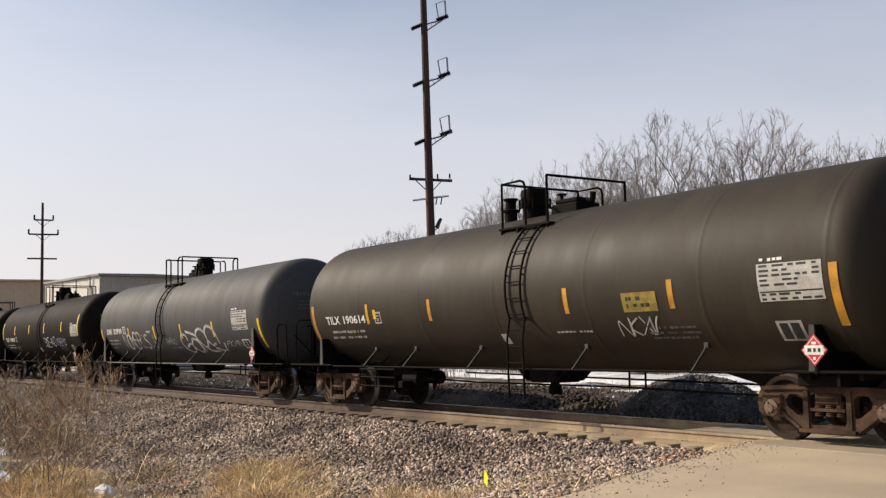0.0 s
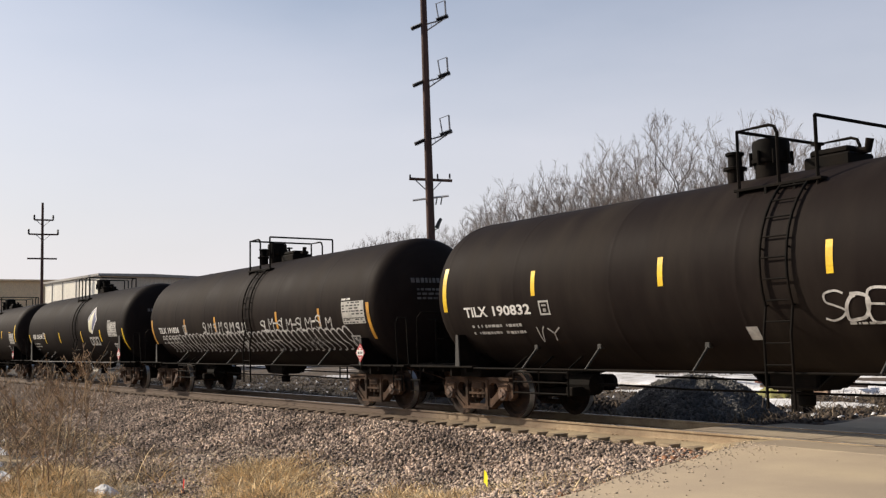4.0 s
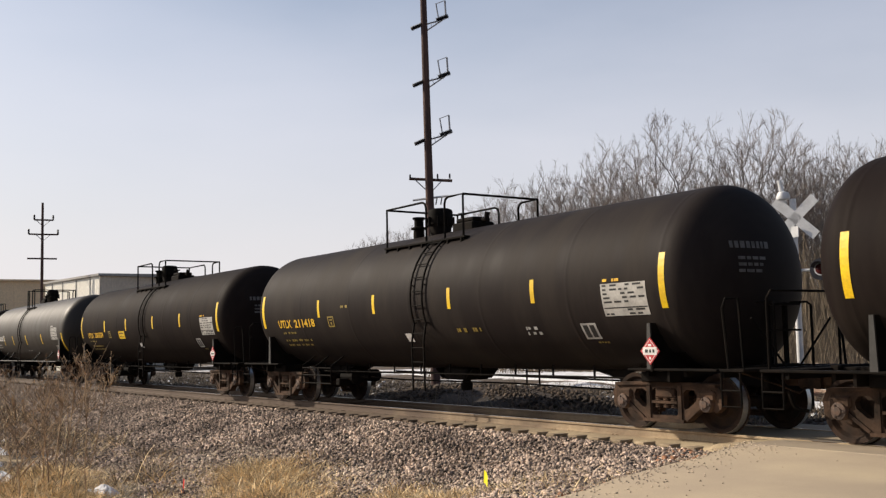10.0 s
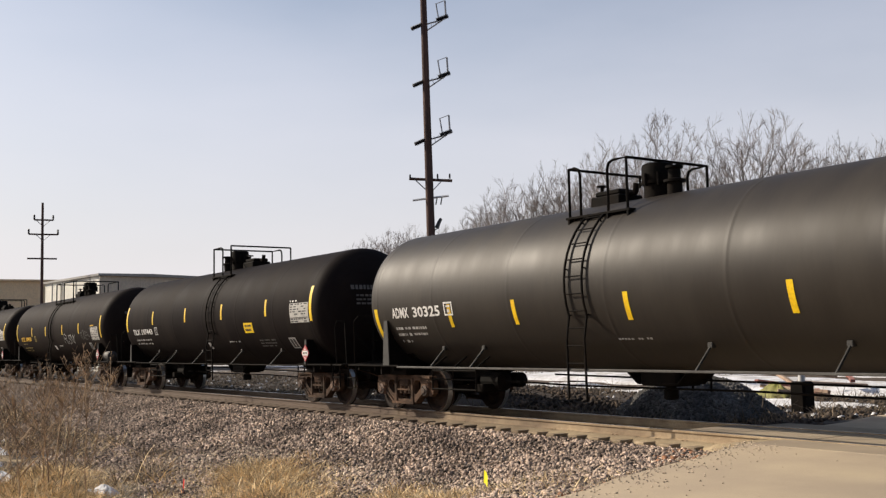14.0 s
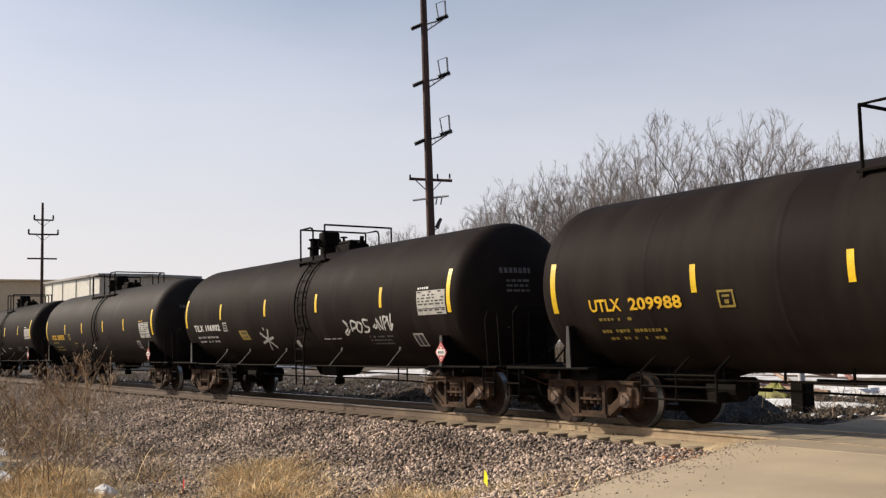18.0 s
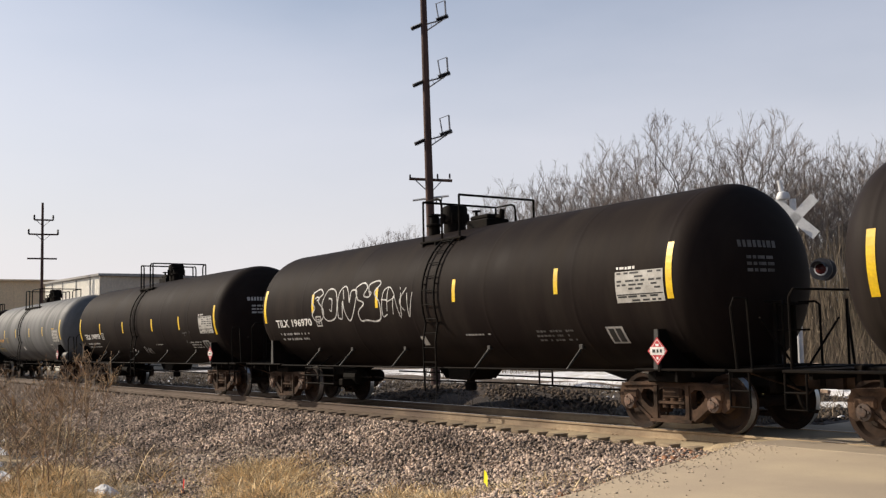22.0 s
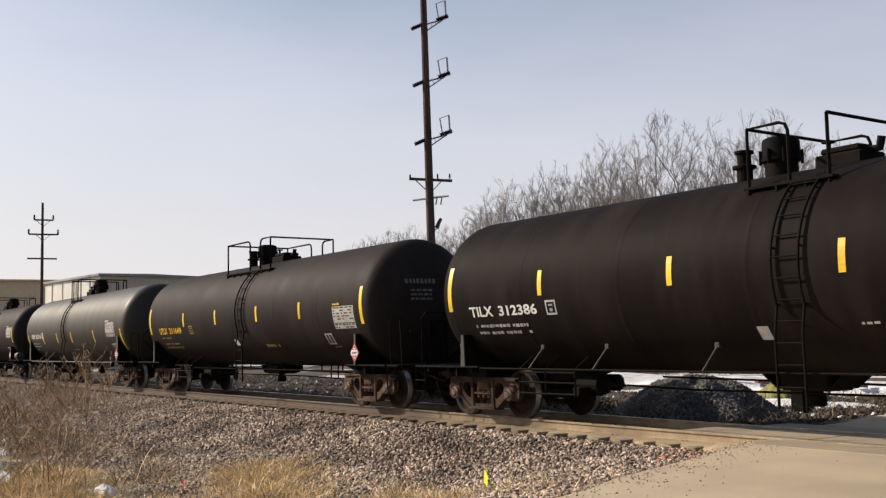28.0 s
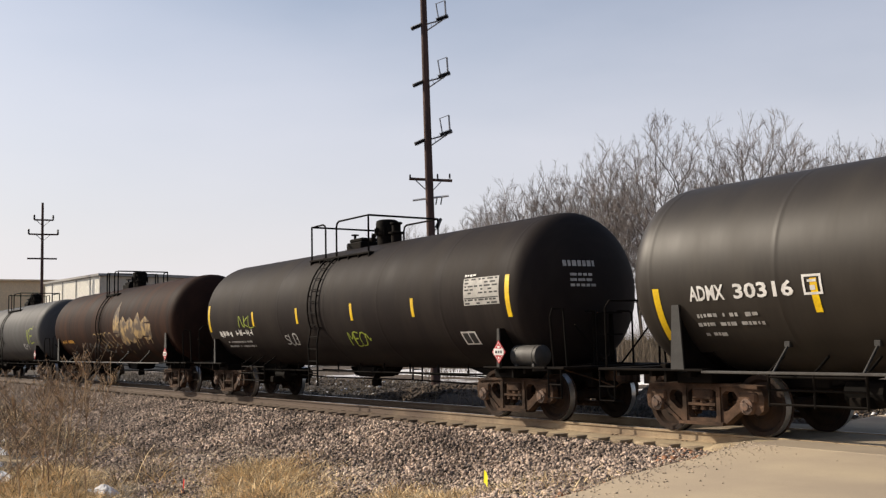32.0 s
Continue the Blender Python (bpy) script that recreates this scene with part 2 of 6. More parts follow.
def ground_material():
    """Bare soil with dry turf patches and snow remains, mixed at two scales; train shade painted behind the track."""
    m = material("winter_soil", (0.10, 0.068, 0.043), (0.045, 0.031, 0.021), scale=0.35, fine=9, rough=0.95, bump=0.7, place=True)
    n, l = m.node_tree.nodes, m.node_tree.links
    b = n["Principled BSDF"]
    old = b.inputs["Base Color"].links[0].from_socket
    co = n.new("ShaderNodeNewGeometry").outputs["Position"]
    t = n.new("ShaderNodeTexNoise")
    t.inputs["Scale"].default_value, t.inputs["Detail"].default_value = 0.16, 7
    l.new(co, t.inputs["Vector"])
    rg = n.new("ShaderNodeMapRange")
    rg.inputs["From Min"].default_value, rg.inputs["From Max"].default_value = 0.56, 0.60
    l.new(t.outputs["Fac"], rg.inputs["Value"])
    sep = n.new("ShaderNodeSeparateXYZ")
    l.new(co, sep.inputs[0])
    far = n.new("ShaderNodeMapRange")
    far.inputs["From Min"].default_value, far.inputs["From Max"].default_value = 25.0, 30.0
    l.new(sep.outputs["Y"], far.inputs["Value"])
    both = n.new("ShaderNodeMath")
    both.operation = "MULTIPLY"
    l.new(rg.outputs["Result"], both.inputs[0])
    l.new(far.outputs["Result"], both.inputs[1])
    mix = n.new("ShaderNodeMix")
    mix.data_type = "RGBA"
    l.new(both.outputs[0], mix.inputs[0])
    l.new(old, mix.inputs[6])
    mix.inputs[7].default_value = (0.70, 0.69, 0.70, 1)
    near = n.new("ShaderNodeMapRange")
    near.inputs["From Min"].default_value, near.inputs["From Max"].default_value = 8.5, 7.3
    l.new(sep.outputs["Y"], near.inputs["Value"])
    t2 = n.new("ShaderNodeTexNoise")
    t2.inputs["Scale"].default_value, t2.inputs["Detail"].default_value = 0.9, 6
    l.new(co, t2.inputs["Vector"])
    r2 = n.new("ShaderNodeMapRange")
    r2.inputs["From Min"].default_value, r2.inputs["From Max"].default_value = 0.50, 0.66
    l.new(t2.outputs["Fac"], r2.inputs["Value"])
    dry = n.new("ShaderNodeMath")
    dry.operation = "MULTIPLY"
    l.new(near.outputs["Result"], dry.inputs[0])
    l.new(r2.outputs["Result"], dry.inputs[1])
    mix2 = n.new("ShaderNodeMix")
    mix2.data_type = "RGBA"
    l.new(dry.outputs[0], mix2.inputs[0])
    l.new(mix.outputs[2], mix2.inputs[6])
    mix2.inputs[7].default_value = (0.42, 0.315, 0.18, 1)
    # The train's shade on the ground beyond the rails, put into the soil colour.
    shade_near = n.new("ShaderNodeMapRange")
    shade_near.inputs["From Min"].default_value, shade_near.inputs["From Max"].default_value = 14.2, 15.0
    l.new(sep.outputs["Y"], shade_near.inputs["Value"])
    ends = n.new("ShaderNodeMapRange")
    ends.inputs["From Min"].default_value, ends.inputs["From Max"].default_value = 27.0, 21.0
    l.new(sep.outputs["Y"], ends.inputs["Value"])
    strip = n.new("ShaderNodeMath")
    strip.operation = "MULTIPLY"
    l.new(shade_near.outputs["Result"], strip.inputs[0])
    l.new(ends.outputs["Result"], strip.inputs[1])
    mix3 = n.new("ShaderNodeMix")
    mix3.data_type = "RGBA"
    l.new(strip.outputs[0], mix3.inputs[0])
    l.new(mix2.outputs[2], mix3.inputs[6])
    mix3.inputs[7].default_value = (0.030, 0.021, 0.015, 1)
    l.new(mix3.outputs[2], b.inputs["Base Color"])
    return m


def thin_dust(m, low=-14.0, high=-3.0, earth=(0.095, 0.064, 0.041)):
    """The pale dust of the crossing gives way to dark earth further along the track."""
    n, l = m.node_tree.nodes, m.node_tree.links
    b = n["Principled BSDF"]
    old = b.inputs["Base Color"].links[0].from_socket
    co, sep = n.new("ShaderNodeNewGeometry").outputs["Position"], n.new("ShaderNodeSeparateXYZ")
    t, add, rg, mix = n.new("ShaderNodeTexNoise"), n.new("ShaderNodeMath"), n.new("ShaderNodeMapRange"), n.new("ShaderNodeMix")
    t.inputs["Scale"].default_value, t.inputs["Detail"].default_value = 0.8, 5
    l.new(co, t.inputs["Vector"])
    l.new(co, sep.inputs[0])
    add.operation = "MULTIPLY_ADD"
    add.inputs[1].default_value = 14.0
    l.new(t.outputs["Fac"], add.inputs[0])
    l.new(sep.outputs["X"], add.inputs[2])
    rg.inputs["From Min"].default_value, rg.inputs["From Max"].default_value = low, high
    l.new(add.outputs[0], rg.inputs["Value"])
    mix.data_type = "RGBA"
    mix.inputs[6].default_value = (*earth, 1)
    l.new(rg.outputs["Result"], mix.inputs[0])
    l.new(old, mix.inputs[7])
    l.new(mix.outputs[2], b.inputs["Base Color"])


thin_dust(M["fines"])
thin_dust(M["tie"])
thin_dust(M["rail"], -14.0, -4.0, (0.095, 0.060, 0.038))
thin_dust(M["stone"], -40.0, -20.0, (0.28, 0.215, 0.165))
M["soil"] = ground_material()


# ---- mesh building ----
class Shape:
    """Collects solid pieces and becomes one mesh."""

    def __init__(self):
        self.v, self.f, self.m = [], [], []

    def add(self, verts, faces, mat=0):
        k = len(self.v)
        self.v += [tuple(p) for p in verts]
        self.f += [tuple(i + k for i in f) for f in faces]
        self.m += [mat] * len(faces)
        return self

    def box(self, x0, x1, y0, y1, z0, z1, c=0.0, mat=0):
        """A box, its edges chamfered by c."""
        if not c:
            vs = [(x, y, z) for x in (x0, x1) for y in (y0, y1) for z in (z0, z1)]
            return self.add(vs, [(0, 1, 3, 2), (4, 6, 7, 5), (0, 4, 5, 1), (2, 3, 7, 6), (0, 2, 6, 4), (1, 5, 7, 3)], mat)
        vs, idx = [], {}
        for i, x in enumerate((x0, x1)):
            for j, y in enumerate((y0, y1)):
                for k, z in enumerate((z0, z1)):
                    sx, sy, sz = (c, -c)[i], (c, -c)[j], (c, -c)[k]
                    idx[i, j, k] = len(vs)
                    vs += [(x, y + sy, z + sz), (x + sx, y, z + sz), (x + sx, y + sy, z)]
        fs = []
        for a in range(3):
            for s in (0, 1):
                o = [(0, 0), (1, 0), (1, 1), (0, 1)]
                f = []
                for p, q in o:
                    key = [0, 0, 0]
                    key[a], key[(a + 1) % 3], key[(a + 2) % 3] = s, p, q
                    f.append(idx[tuple(key)] + a)
                fs.append(tuple(f if s else f[::-1]))
        for a in range(3):
            b1, b2 = (a + 1) % 3, (a + 2) % 3
            for p in (0, 1):
                for q in (0, 1):
                    k0, k1 = [0, 0, 0], [0, 0, 0]
                    k0[a], k1[a] = 0, 1
                    k0[b1] = k1[b1] = p
                    k0[b2] = k1[b2] = q
                    i0, i1 = idx[tuple(k0)], idx[tuple(k1)]
                    f = (i0 + b1, i1 + b1, i1 + b2, i0 + b2)
                    fs.append(f if p == q else f[::-1])
        for (i, j, k), s in idx.items():
            fs.append((s, s + 1, s + 2) if (i + j + k) % 2 else (s, s + 2, s + 1))
        return self.add(vs, fs, mat)

    def tube(self, pts, r, n=8, r2=None, mat=0, cap=True):
        """A round bar along the points, its radius running from r to r2."""
        pts = [Vector(p) for p in pts]
        r2 = r if r2 is None else r2
        vs, fs, side = [], [], None
        for i, p in enumerate(pts):
            d = (pts[min(i + 1, len(pts) - 1)] - pts[max(i - 1, 0)]).normalized()
            if side is None:
                side = d.cross(Vector((0, 0, 1)) if abs(d.z) < 0.9 else Vector((1, 0, 0))).normalized()
            side = (side - d * side.dot(d)).normalized()
            up = d.cross(side)
            w = r + (r2 - r) * i / max(1, len(pts) - 1)
            vs += [p + w * (math.cos(a) * side + math.sin(a) * up) for a in (2 * math.pi * j / n for j in range(n))]
        for i in range(len(pts) - 1):
            for j in range(n):
                a, b = i * n + j, i * n + (j + 1) % n
                fs.append((a, b, b + n, a + n))
        if cap:
            fs += [tuple(range(n))[::-1], tuple(range(len(vs) - n, len(vs)))]
        return self.add(vs, fs, mat)

    def lathe(self, prof, axis="z", at=(0, 0, 0), n=24, mat=0, cap=True):
        """A turned body: prof gives (place along the axis, radius)."""
        vs, fs = [], []
        for h, r in prof:
            for j in range(n):
                a = 2 * math.pi * j / n
                c, s = max(r, 1e-4) * math.cos(a), max(r, 1e-4) * math.sin(a)
                p = {"x": (h, c, s), "y": (s, h, c), "z": (c, s, h)}[axis]
                vs.append((p[0] + at[0], p[1] + at[1], p[2] + at[2]))
        for i in range(len(prof) - 1):
            for j in range(n):
                a, b = i * n + j, i * n + (j + 1) % n
                fs.append((a, b, b + n, a + n))
        if cap:
            fs += [tuple(range(n))[::-1], tuple(range(len(vs) - n, len(vs)))]
        return self.add(vs, fs, mat)

    def pierced(self, outer, holes, y0, y1, mat=0):
        """A flat outline in x and z with openings, extruded along y."""
        loops = [outer] + holes
        pts = [p for l in loops for p in l]
        n = len(pts)
        tris = tessellate_polygon([[Vector((x, z, 0)) for x, z in l] for l in loops])
        fs = [tuple(t) for t in tris] + [tuple(i + n for i in t[::-1]) for t in tris]
        k = 0
        for l in loops:
            m = len(l)
            fs += [(k + i, k + (i + 1) % m, k + (i + 1) % m + n, k + i + n) for i in range(m)]
            k += m
        return self.add([(x, y0, z) for x, z in pts] + [(x, y1, z) for x, z in pts], fs, mat)

    def slab(self, poly, y0, y1, mat=0):
        """A flat outline in x and z, extruded along y."""
        n = len(poly)
        vs = [(x, y0, z) for x, z in poly] + [(x, y1, z) for x, z in poly]
        fs = [tuple(range(n)), tuple(range(2 * n - 1, n - 1, -1))] + [(i, i + n, (i + 1) % n + n, (i + 1) % n) for i in range(n)]
        return self.add(vs, fs, mat)

    def beam(self, line, w, y0, y1, mat=0):
        """A bent bar in the xz plane, w wide, from y0 to y1."""
        left, right = [], []
        for i, p in enumerate(line):
            a, b = line[max(i - 1, 0)], line[min(i + 1, len(line) - 1)]
            dx, dz = b[0] - a[0], b[1] - a[1]
            k = w / 2 / math.hypot(dx, dz)
            left.append((p[0] - dz * k, p[1] + dx * k))
            right.append((p[0] + dz * k, p[1] - dx * k))
        for i in range(len(line) - 1):
            self.slab([left[i], left[i + 1], right[i + 1], right[i]], y0, y1, mat)
        return self

    def mesh(self, name, mats, smooth=0):
        me = bpy.data.meshes.new(name)
        me.from_pydata(self.v, [], self.f)
        for m in mats if isinstance(mats, (list, tuple)) else [mats]:
            me.materials.append(m)
        if any(self.m):
            me.polygons.foreach_set("material_index", self.m)
        bm = bmesh.new()
        bm.from_mesh(me)
        if len(bm.faces) < 60000:
            bmesh.ops.recalc_face_normals(bm, faces=bm.faces)
        if smooth:
            for f in bm.faces:
                f.smooth = True
            for e in bm.edges:
                if len(e.link_faces) == 2 and e.calc_face_angle(0) > radians(smooth):
                    e.smooth = False
        bm.to_mesh(me)
        bm.free()
        return me


def pieces(shape):
    """The separate pieces of a shape, each a shape of its own."""
    boss = list(range(len(shape.v)))

    def find(i):
        while boss[i] != i:
            boss[i] = boss[boss[i]]
            i = boss[i]
        return i
    for f in shape.f:
        for i in f[1:]:
            boss[find(i)] = find(f[0])
    out = {}
    for f in shape.f:
        one, index = out.setdefault(find(f[0]), (Shape(), {}))
        for i in f:
            if i not in index:
                index[i] = len(one.v)
                one.v.append(shape.v[i])
        one.f.append(tuple(index[i] for i in f))
        one.m.append(0)
    return [one for one, index in out.values()]


def put(name, mesh, parent=None, at=None, label=""):
    """One object on a mesh, as a part of parent or by itself."""
    ob = new(name, mesh)
    ob.parent = parent
    if at is not None:
        ob.matrix_basis = at
    if label:
        tagged(ob, label)
    return ob


def part(name, shape, mat, parent, label="", smooth=0, at=None):
    return put(name, shape.mesh(name, mat, smooth), parent, at, label)


def quick_mesh(name, verts, faces, mat):
    """Many small pieces in one mesh, from arrays of corners and of triangles or quads."""
    verts, faces = np.asarray(verts, dtype=np.float32), np.asarray(faces, dtype=np.int32)
    me = bpy.data.meshes.new(name)
    me.vertices.add(len(verts))
    me.vertices.foreach_set("co", verts.ravel())
    k = faces.shape[1]
    me.loops.add(faces.size)
    me.loops.foreach_set("vertex_index", faces.ravel())
    me.polygons.add(len(faces))
    me.polygons.foreach_set("loop_start", np.arange(0, faces.size, k, dtype=np.int32))
    me.update(calc_edges=True)
    me.materials.append(mat)
    return me


# ---- the large structure: ground, track, crossing ----
def smooth(a, b, x):
    t = np.clip((x - a) / (b - a), 0, 1)
    return t * t * (3 - 2 * t)


def road_edge(y):
    """Left edge of the road that crosses the track."""
    return -8.22 - 0.325 * (y - 7.0)


def rough_noise(x, y):
    return 0.5 * np.sin(x * .9 + 1.3 * np.sin(y * .7)) * np.sin(y * 1.1 + x * .23) + 0.3 * np.sin(x * 2.3 + y * 1.7) * np.sin(y * 2.9 - x * .8)


def ground_height(x, y):
    x, y = np.asarray(x, float), np.asarray(y, float)
    d = TRACK_Y - y                                   # towards the viewer
    near = -0.205 - 0.050 * smooth(.98, 1.10, d) - 0.615 * smooth(1.65, 5.0, d)
    near = near - 0.08 * smooth(5.0, 8, d) + 0.75 * smooth(9.5, 13.3, d)
    far = -0.205 - 0.12 * smooth(1.7, 3.0, -d)
    z = np.where(d > 0, near, far)
    z = z + 0.05 * rough_noise(x, y) * smooth(2.0, 3.5, np.abs(d))
    z = z + 4.5 * smooth(52, 120, y + 0.25 * x + 10) * smooth(-110, -40, x)
    to_road = x - road_edge(y)                        # positive on the road
    bank = smooth(-5.0, -0.3, to_road) * smooth(20, 6, to_road)
    level = -0.16 - 0.02 * np.abs(d) / 5
    z = z * (1 - bank * smooth(1.2, 2.2, np.abs(d))) + level * bank * smooth(1.2, 2.2, np.abs(d))
    return z


def grid_axis(pieces):
    out = []
    for a, b, step in pieces:
        out += list(np.arange(a, b, step))
    return np.array(out + [pieces[-1][1]])


xs = grid_axis([(-3000, -400, 200), (-400, -130, 15), (-130, -70, 2.5), (-70, -30, .5), (-30, 4, .25), (4, 60, 4), (60, 400, 40), (400, 3000, 200)])
ys = grid_axis([(-1000, -40, 80), (-40, 0, 2.5), (0, 22, .25), (22, 50, .8), (50, 150, 3), (150, 400, 20), (400, 3000, 200)])
gx, gy = np.meshgrid(xs, ys)
gz = ground_height(gx, gy)
nx, ny = len(xs), len(ys)
ii = (np.arange(ny - 1)[:, None] * nx + np.arange(nx - 1)[None]).ravel()
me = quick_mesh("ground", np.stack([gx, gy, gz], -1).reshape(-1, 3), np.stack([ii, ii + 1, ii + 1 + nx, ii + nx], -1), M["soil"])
me.polygons.foreach_set("use_smooth", [True] * len(me.polygons))
ground = tagged(new("ground", me), "bare brown winter soil with dry turf and snow remains", "ground", kind="structure")

# Road: two slabs of dusty concrete that meet the track, and panels between the rails.
def road_strip(name, y0, y1, n, label):
    s = Shape()
    vs, fs = [], []
    for i in range(n + 1):
        y = y0 + (y1 - y0) * i / n
        e = road_edge(y)
        drop = -0.02 - 0.10 * float(smooth(1.6, 8.0, np.array(abs(y - TRACK_Y))))
        wob = 0.10 * math.sin(y * 2.1) + 0.06 * math.sin(y * 5.3 + 1)
        for k, x in enumerate((e + wob - .25, e + wob, e + 4.0, e + 9.0, e + 9.5)):
            vs.append((x, y, drop - (.16 if k == 0 else .5 if k == 4 else 0)))
    for i in range(n):
        for k in range(4):
            a = i * 5 + k
            fs.append((a, a + 1, a + 6, a + 5))
    s.add(vs, fs)
    return tagged(part(name, s, M["concrete"], None, smooth=50), label, "road", kind="structure")


road_strip("road", -40, TRACK_Y - 1.62, 60, "dusty tan concrete road at a level crossing")
road_strip("road", TRACK_Y + 1.62, 60, 50, "dusty concrete road beyond the level crossing")
crossing = tagged(new("crossing"), "dusty concrete panels of the level crossing between the rails", "crossing", kind="structure")
for k in range(4):
    for y0, y1, xa in ((-.66, .66, -11.9), (-1.60, -.80, -9.75), (.80, 1.60, -11.5)):
        xa += k * 2.45
        part("panel", Shape().box(xa, xa + 2.43, TRACK_Y + y0, TRACK_Y + y1, -.30, -.012, .015), M["concrete"], crossing)

# Track: rails with head, web and foot; sleepers one by one where the eye passes near.
track = tagged(new("railway_track"), "single railway track on wooden sleepers and grey ballast", "railway track", kind="structure")
RAIL = [(-.07, -.172), (.07, -.172), (.07, -.160), (.012, -.140), (.012, -.045), (.036, -.035), (.036, -.006), (.028, 0), (-.028, 0), (-.036, -.006), (-.036, -.035), (-.012, -.045), (-.012, -.140), (-.07, -.160)]
for k in (-1, 1):
    s = Shape()
    n = len(RAIL)
    vs = [(x, TRACK_Y + k * .7535 + y, z) for x in (-600, 300) for y, z in RAIL]
    s.add(vs, [(i, (i + 1) % n, (i + 1) % n + n, i + n) for i in range(n)])
    s.m[7] = 1
    part("rail", s, [M["rail"], M["railtop"]], track, "brown rail with a bright worn head")
rng = random.Random(4)
tie_meshes = []
for v in range(5):
    s = Shape()
    a, b = rng.uniform(-.03, .03), rng.uniform(-.03, .03)
    s.box(-.115, .115, -1.30 + a, 1.30 + b, -.178, .0, .014)
    tie_meshes.append(s.mesh("sleeper", M["tie"]))
plate = Shape()
for k in (-1, 1):
    plate.box(-.09, .09, k * .7535 - .18, k * .7535 + .18, 0, .006)
    for x in (-.05, .05):
        for y in (-.10, .10):
            plate.box(x - .012, x + .012, k * .7535 + y - .012, k * .7535 + y + .012, 0, .035)
plate_mesh = plate.mesh("tie_plate", M["rail"])
x = -9.98
count = 0
rest = Shape()
while x > -330:
    if count < 290:
        tie = put("sleeper", tie_meshes[rng.randrange(5)], track, pose(x + rng.uniform(-.03, .03), TRACK_Y + rng.uniform(-.05, .05), -.178, 0, 0, rng.uniform(-1, 1)))
        put("tie_plate", plate_mesh, tie)
    else:
        rest.box(x - .115, x + .115, TRACK_Y - 1.3, TRACK_Y + 1.3, -.36, -.178)
    count += 1
    x -= .54
# Dust packed level round the rails, thinning out to the sleeper ends.
bed_x = list(np.arange(-60, -9.45, .18)) + [-9.45]
bed_x = [-330, -200, -120, -85] + bed_x
cross = [(-1.12, -.36), (-1.10, -.215), (-1.04, -.178), (-.94, -.160), (-.885, -.150), (-.865, -.165), (-.83, -.165)]
crib = [(-.675, -.165), (-.60, -.172), (-.3, -.185), (.3, -.185), (.60, -.17), (.68, -.16)]
verge = [(.83, -.15), (1.0, -.165), (1.27, -.21), (1.31, -.36)]


def packed(line, name, mat, label):
    """A strip of fines along the track, level with the crossing where it meets it."""
    vs, strip, k = [], Shape(), len(line)
    for x in bed_x:
        rise, out = float(smooth(-10.9, -10.0, x)), .62 * float(smooth(-11.2, -10.1, x))
        for y, z in line:
            w = noise.noise((x * 2.2, y * 4, 1.0)) * (.016 if y < -.87 else .008)
            if z > -.28:
                z = z + (-.03 - z) * rise * (1 if y < 0 else .5)
            if y < -.96:
                y += .05 * noise.noise((x * 3, 0, 5.0)) + .05 * noise.noise((x * .7, 0, 2.0)) - out
            vs.append((x, TRACK_Y + y, z + w))
    strip.add(vs, [(i * k + j, (i + 1) * k + j, (i + 1) * k + j + 1, i * k + j + 1) for i in range(len(bed_x) - 1) for j in range(k - 1)])
    part(name, strip, mat, track, label, 60)


packed(cross, "dust_bed", M["fines"], "tan dust and fines packed along the near rail")
packed(crib, "crib", M["dark_fines"], "dark fines between the rails")
packed(verge, "dust_bed", M["fines"], "tan dust packed along the far rail")
tagged(part("far_sleepers", rest, M["tie"], track), kind="stuff")


# ---- background: buildings, poles, signal ----
def ribbed_wall(s, p, q, z0, z1, pitch=.42, mat=0):
    """Sheet cladding with trapezoid ribs, from p to q, its outside on the right of that way."""
    p, q = Vector(p), Vector(q)
    d = q - p
    n = max(1, int(d.length / pitch))
    d /= n
    out = Vector((d.y, -d.x)).normalized()
    line = [(p, 0.0)]
    for i in range(n):
        line += [(p + d * (i + f), o) for f, o in ((.36, 0.0), (.42, .012), (.58, .012), (.64, 0.0))]
    line.append((q, 0.0))
    k = len(line)
    vs = []
    for z, flat in ((z0, 0), (z1, 0), (z1, 1), (z0, 1)):
        vs += [(v.x + out.x * (-.2 if flat else o), v.y + out.y * (-.2 if flat else o), z) for v, o in line]
    s.add(vs, [(j * k + i, j * k + i + 1, (j + 1) * k + i + 1, (j + 1) * k + i) for j in range(3) for i in range(k - 1)], mat)


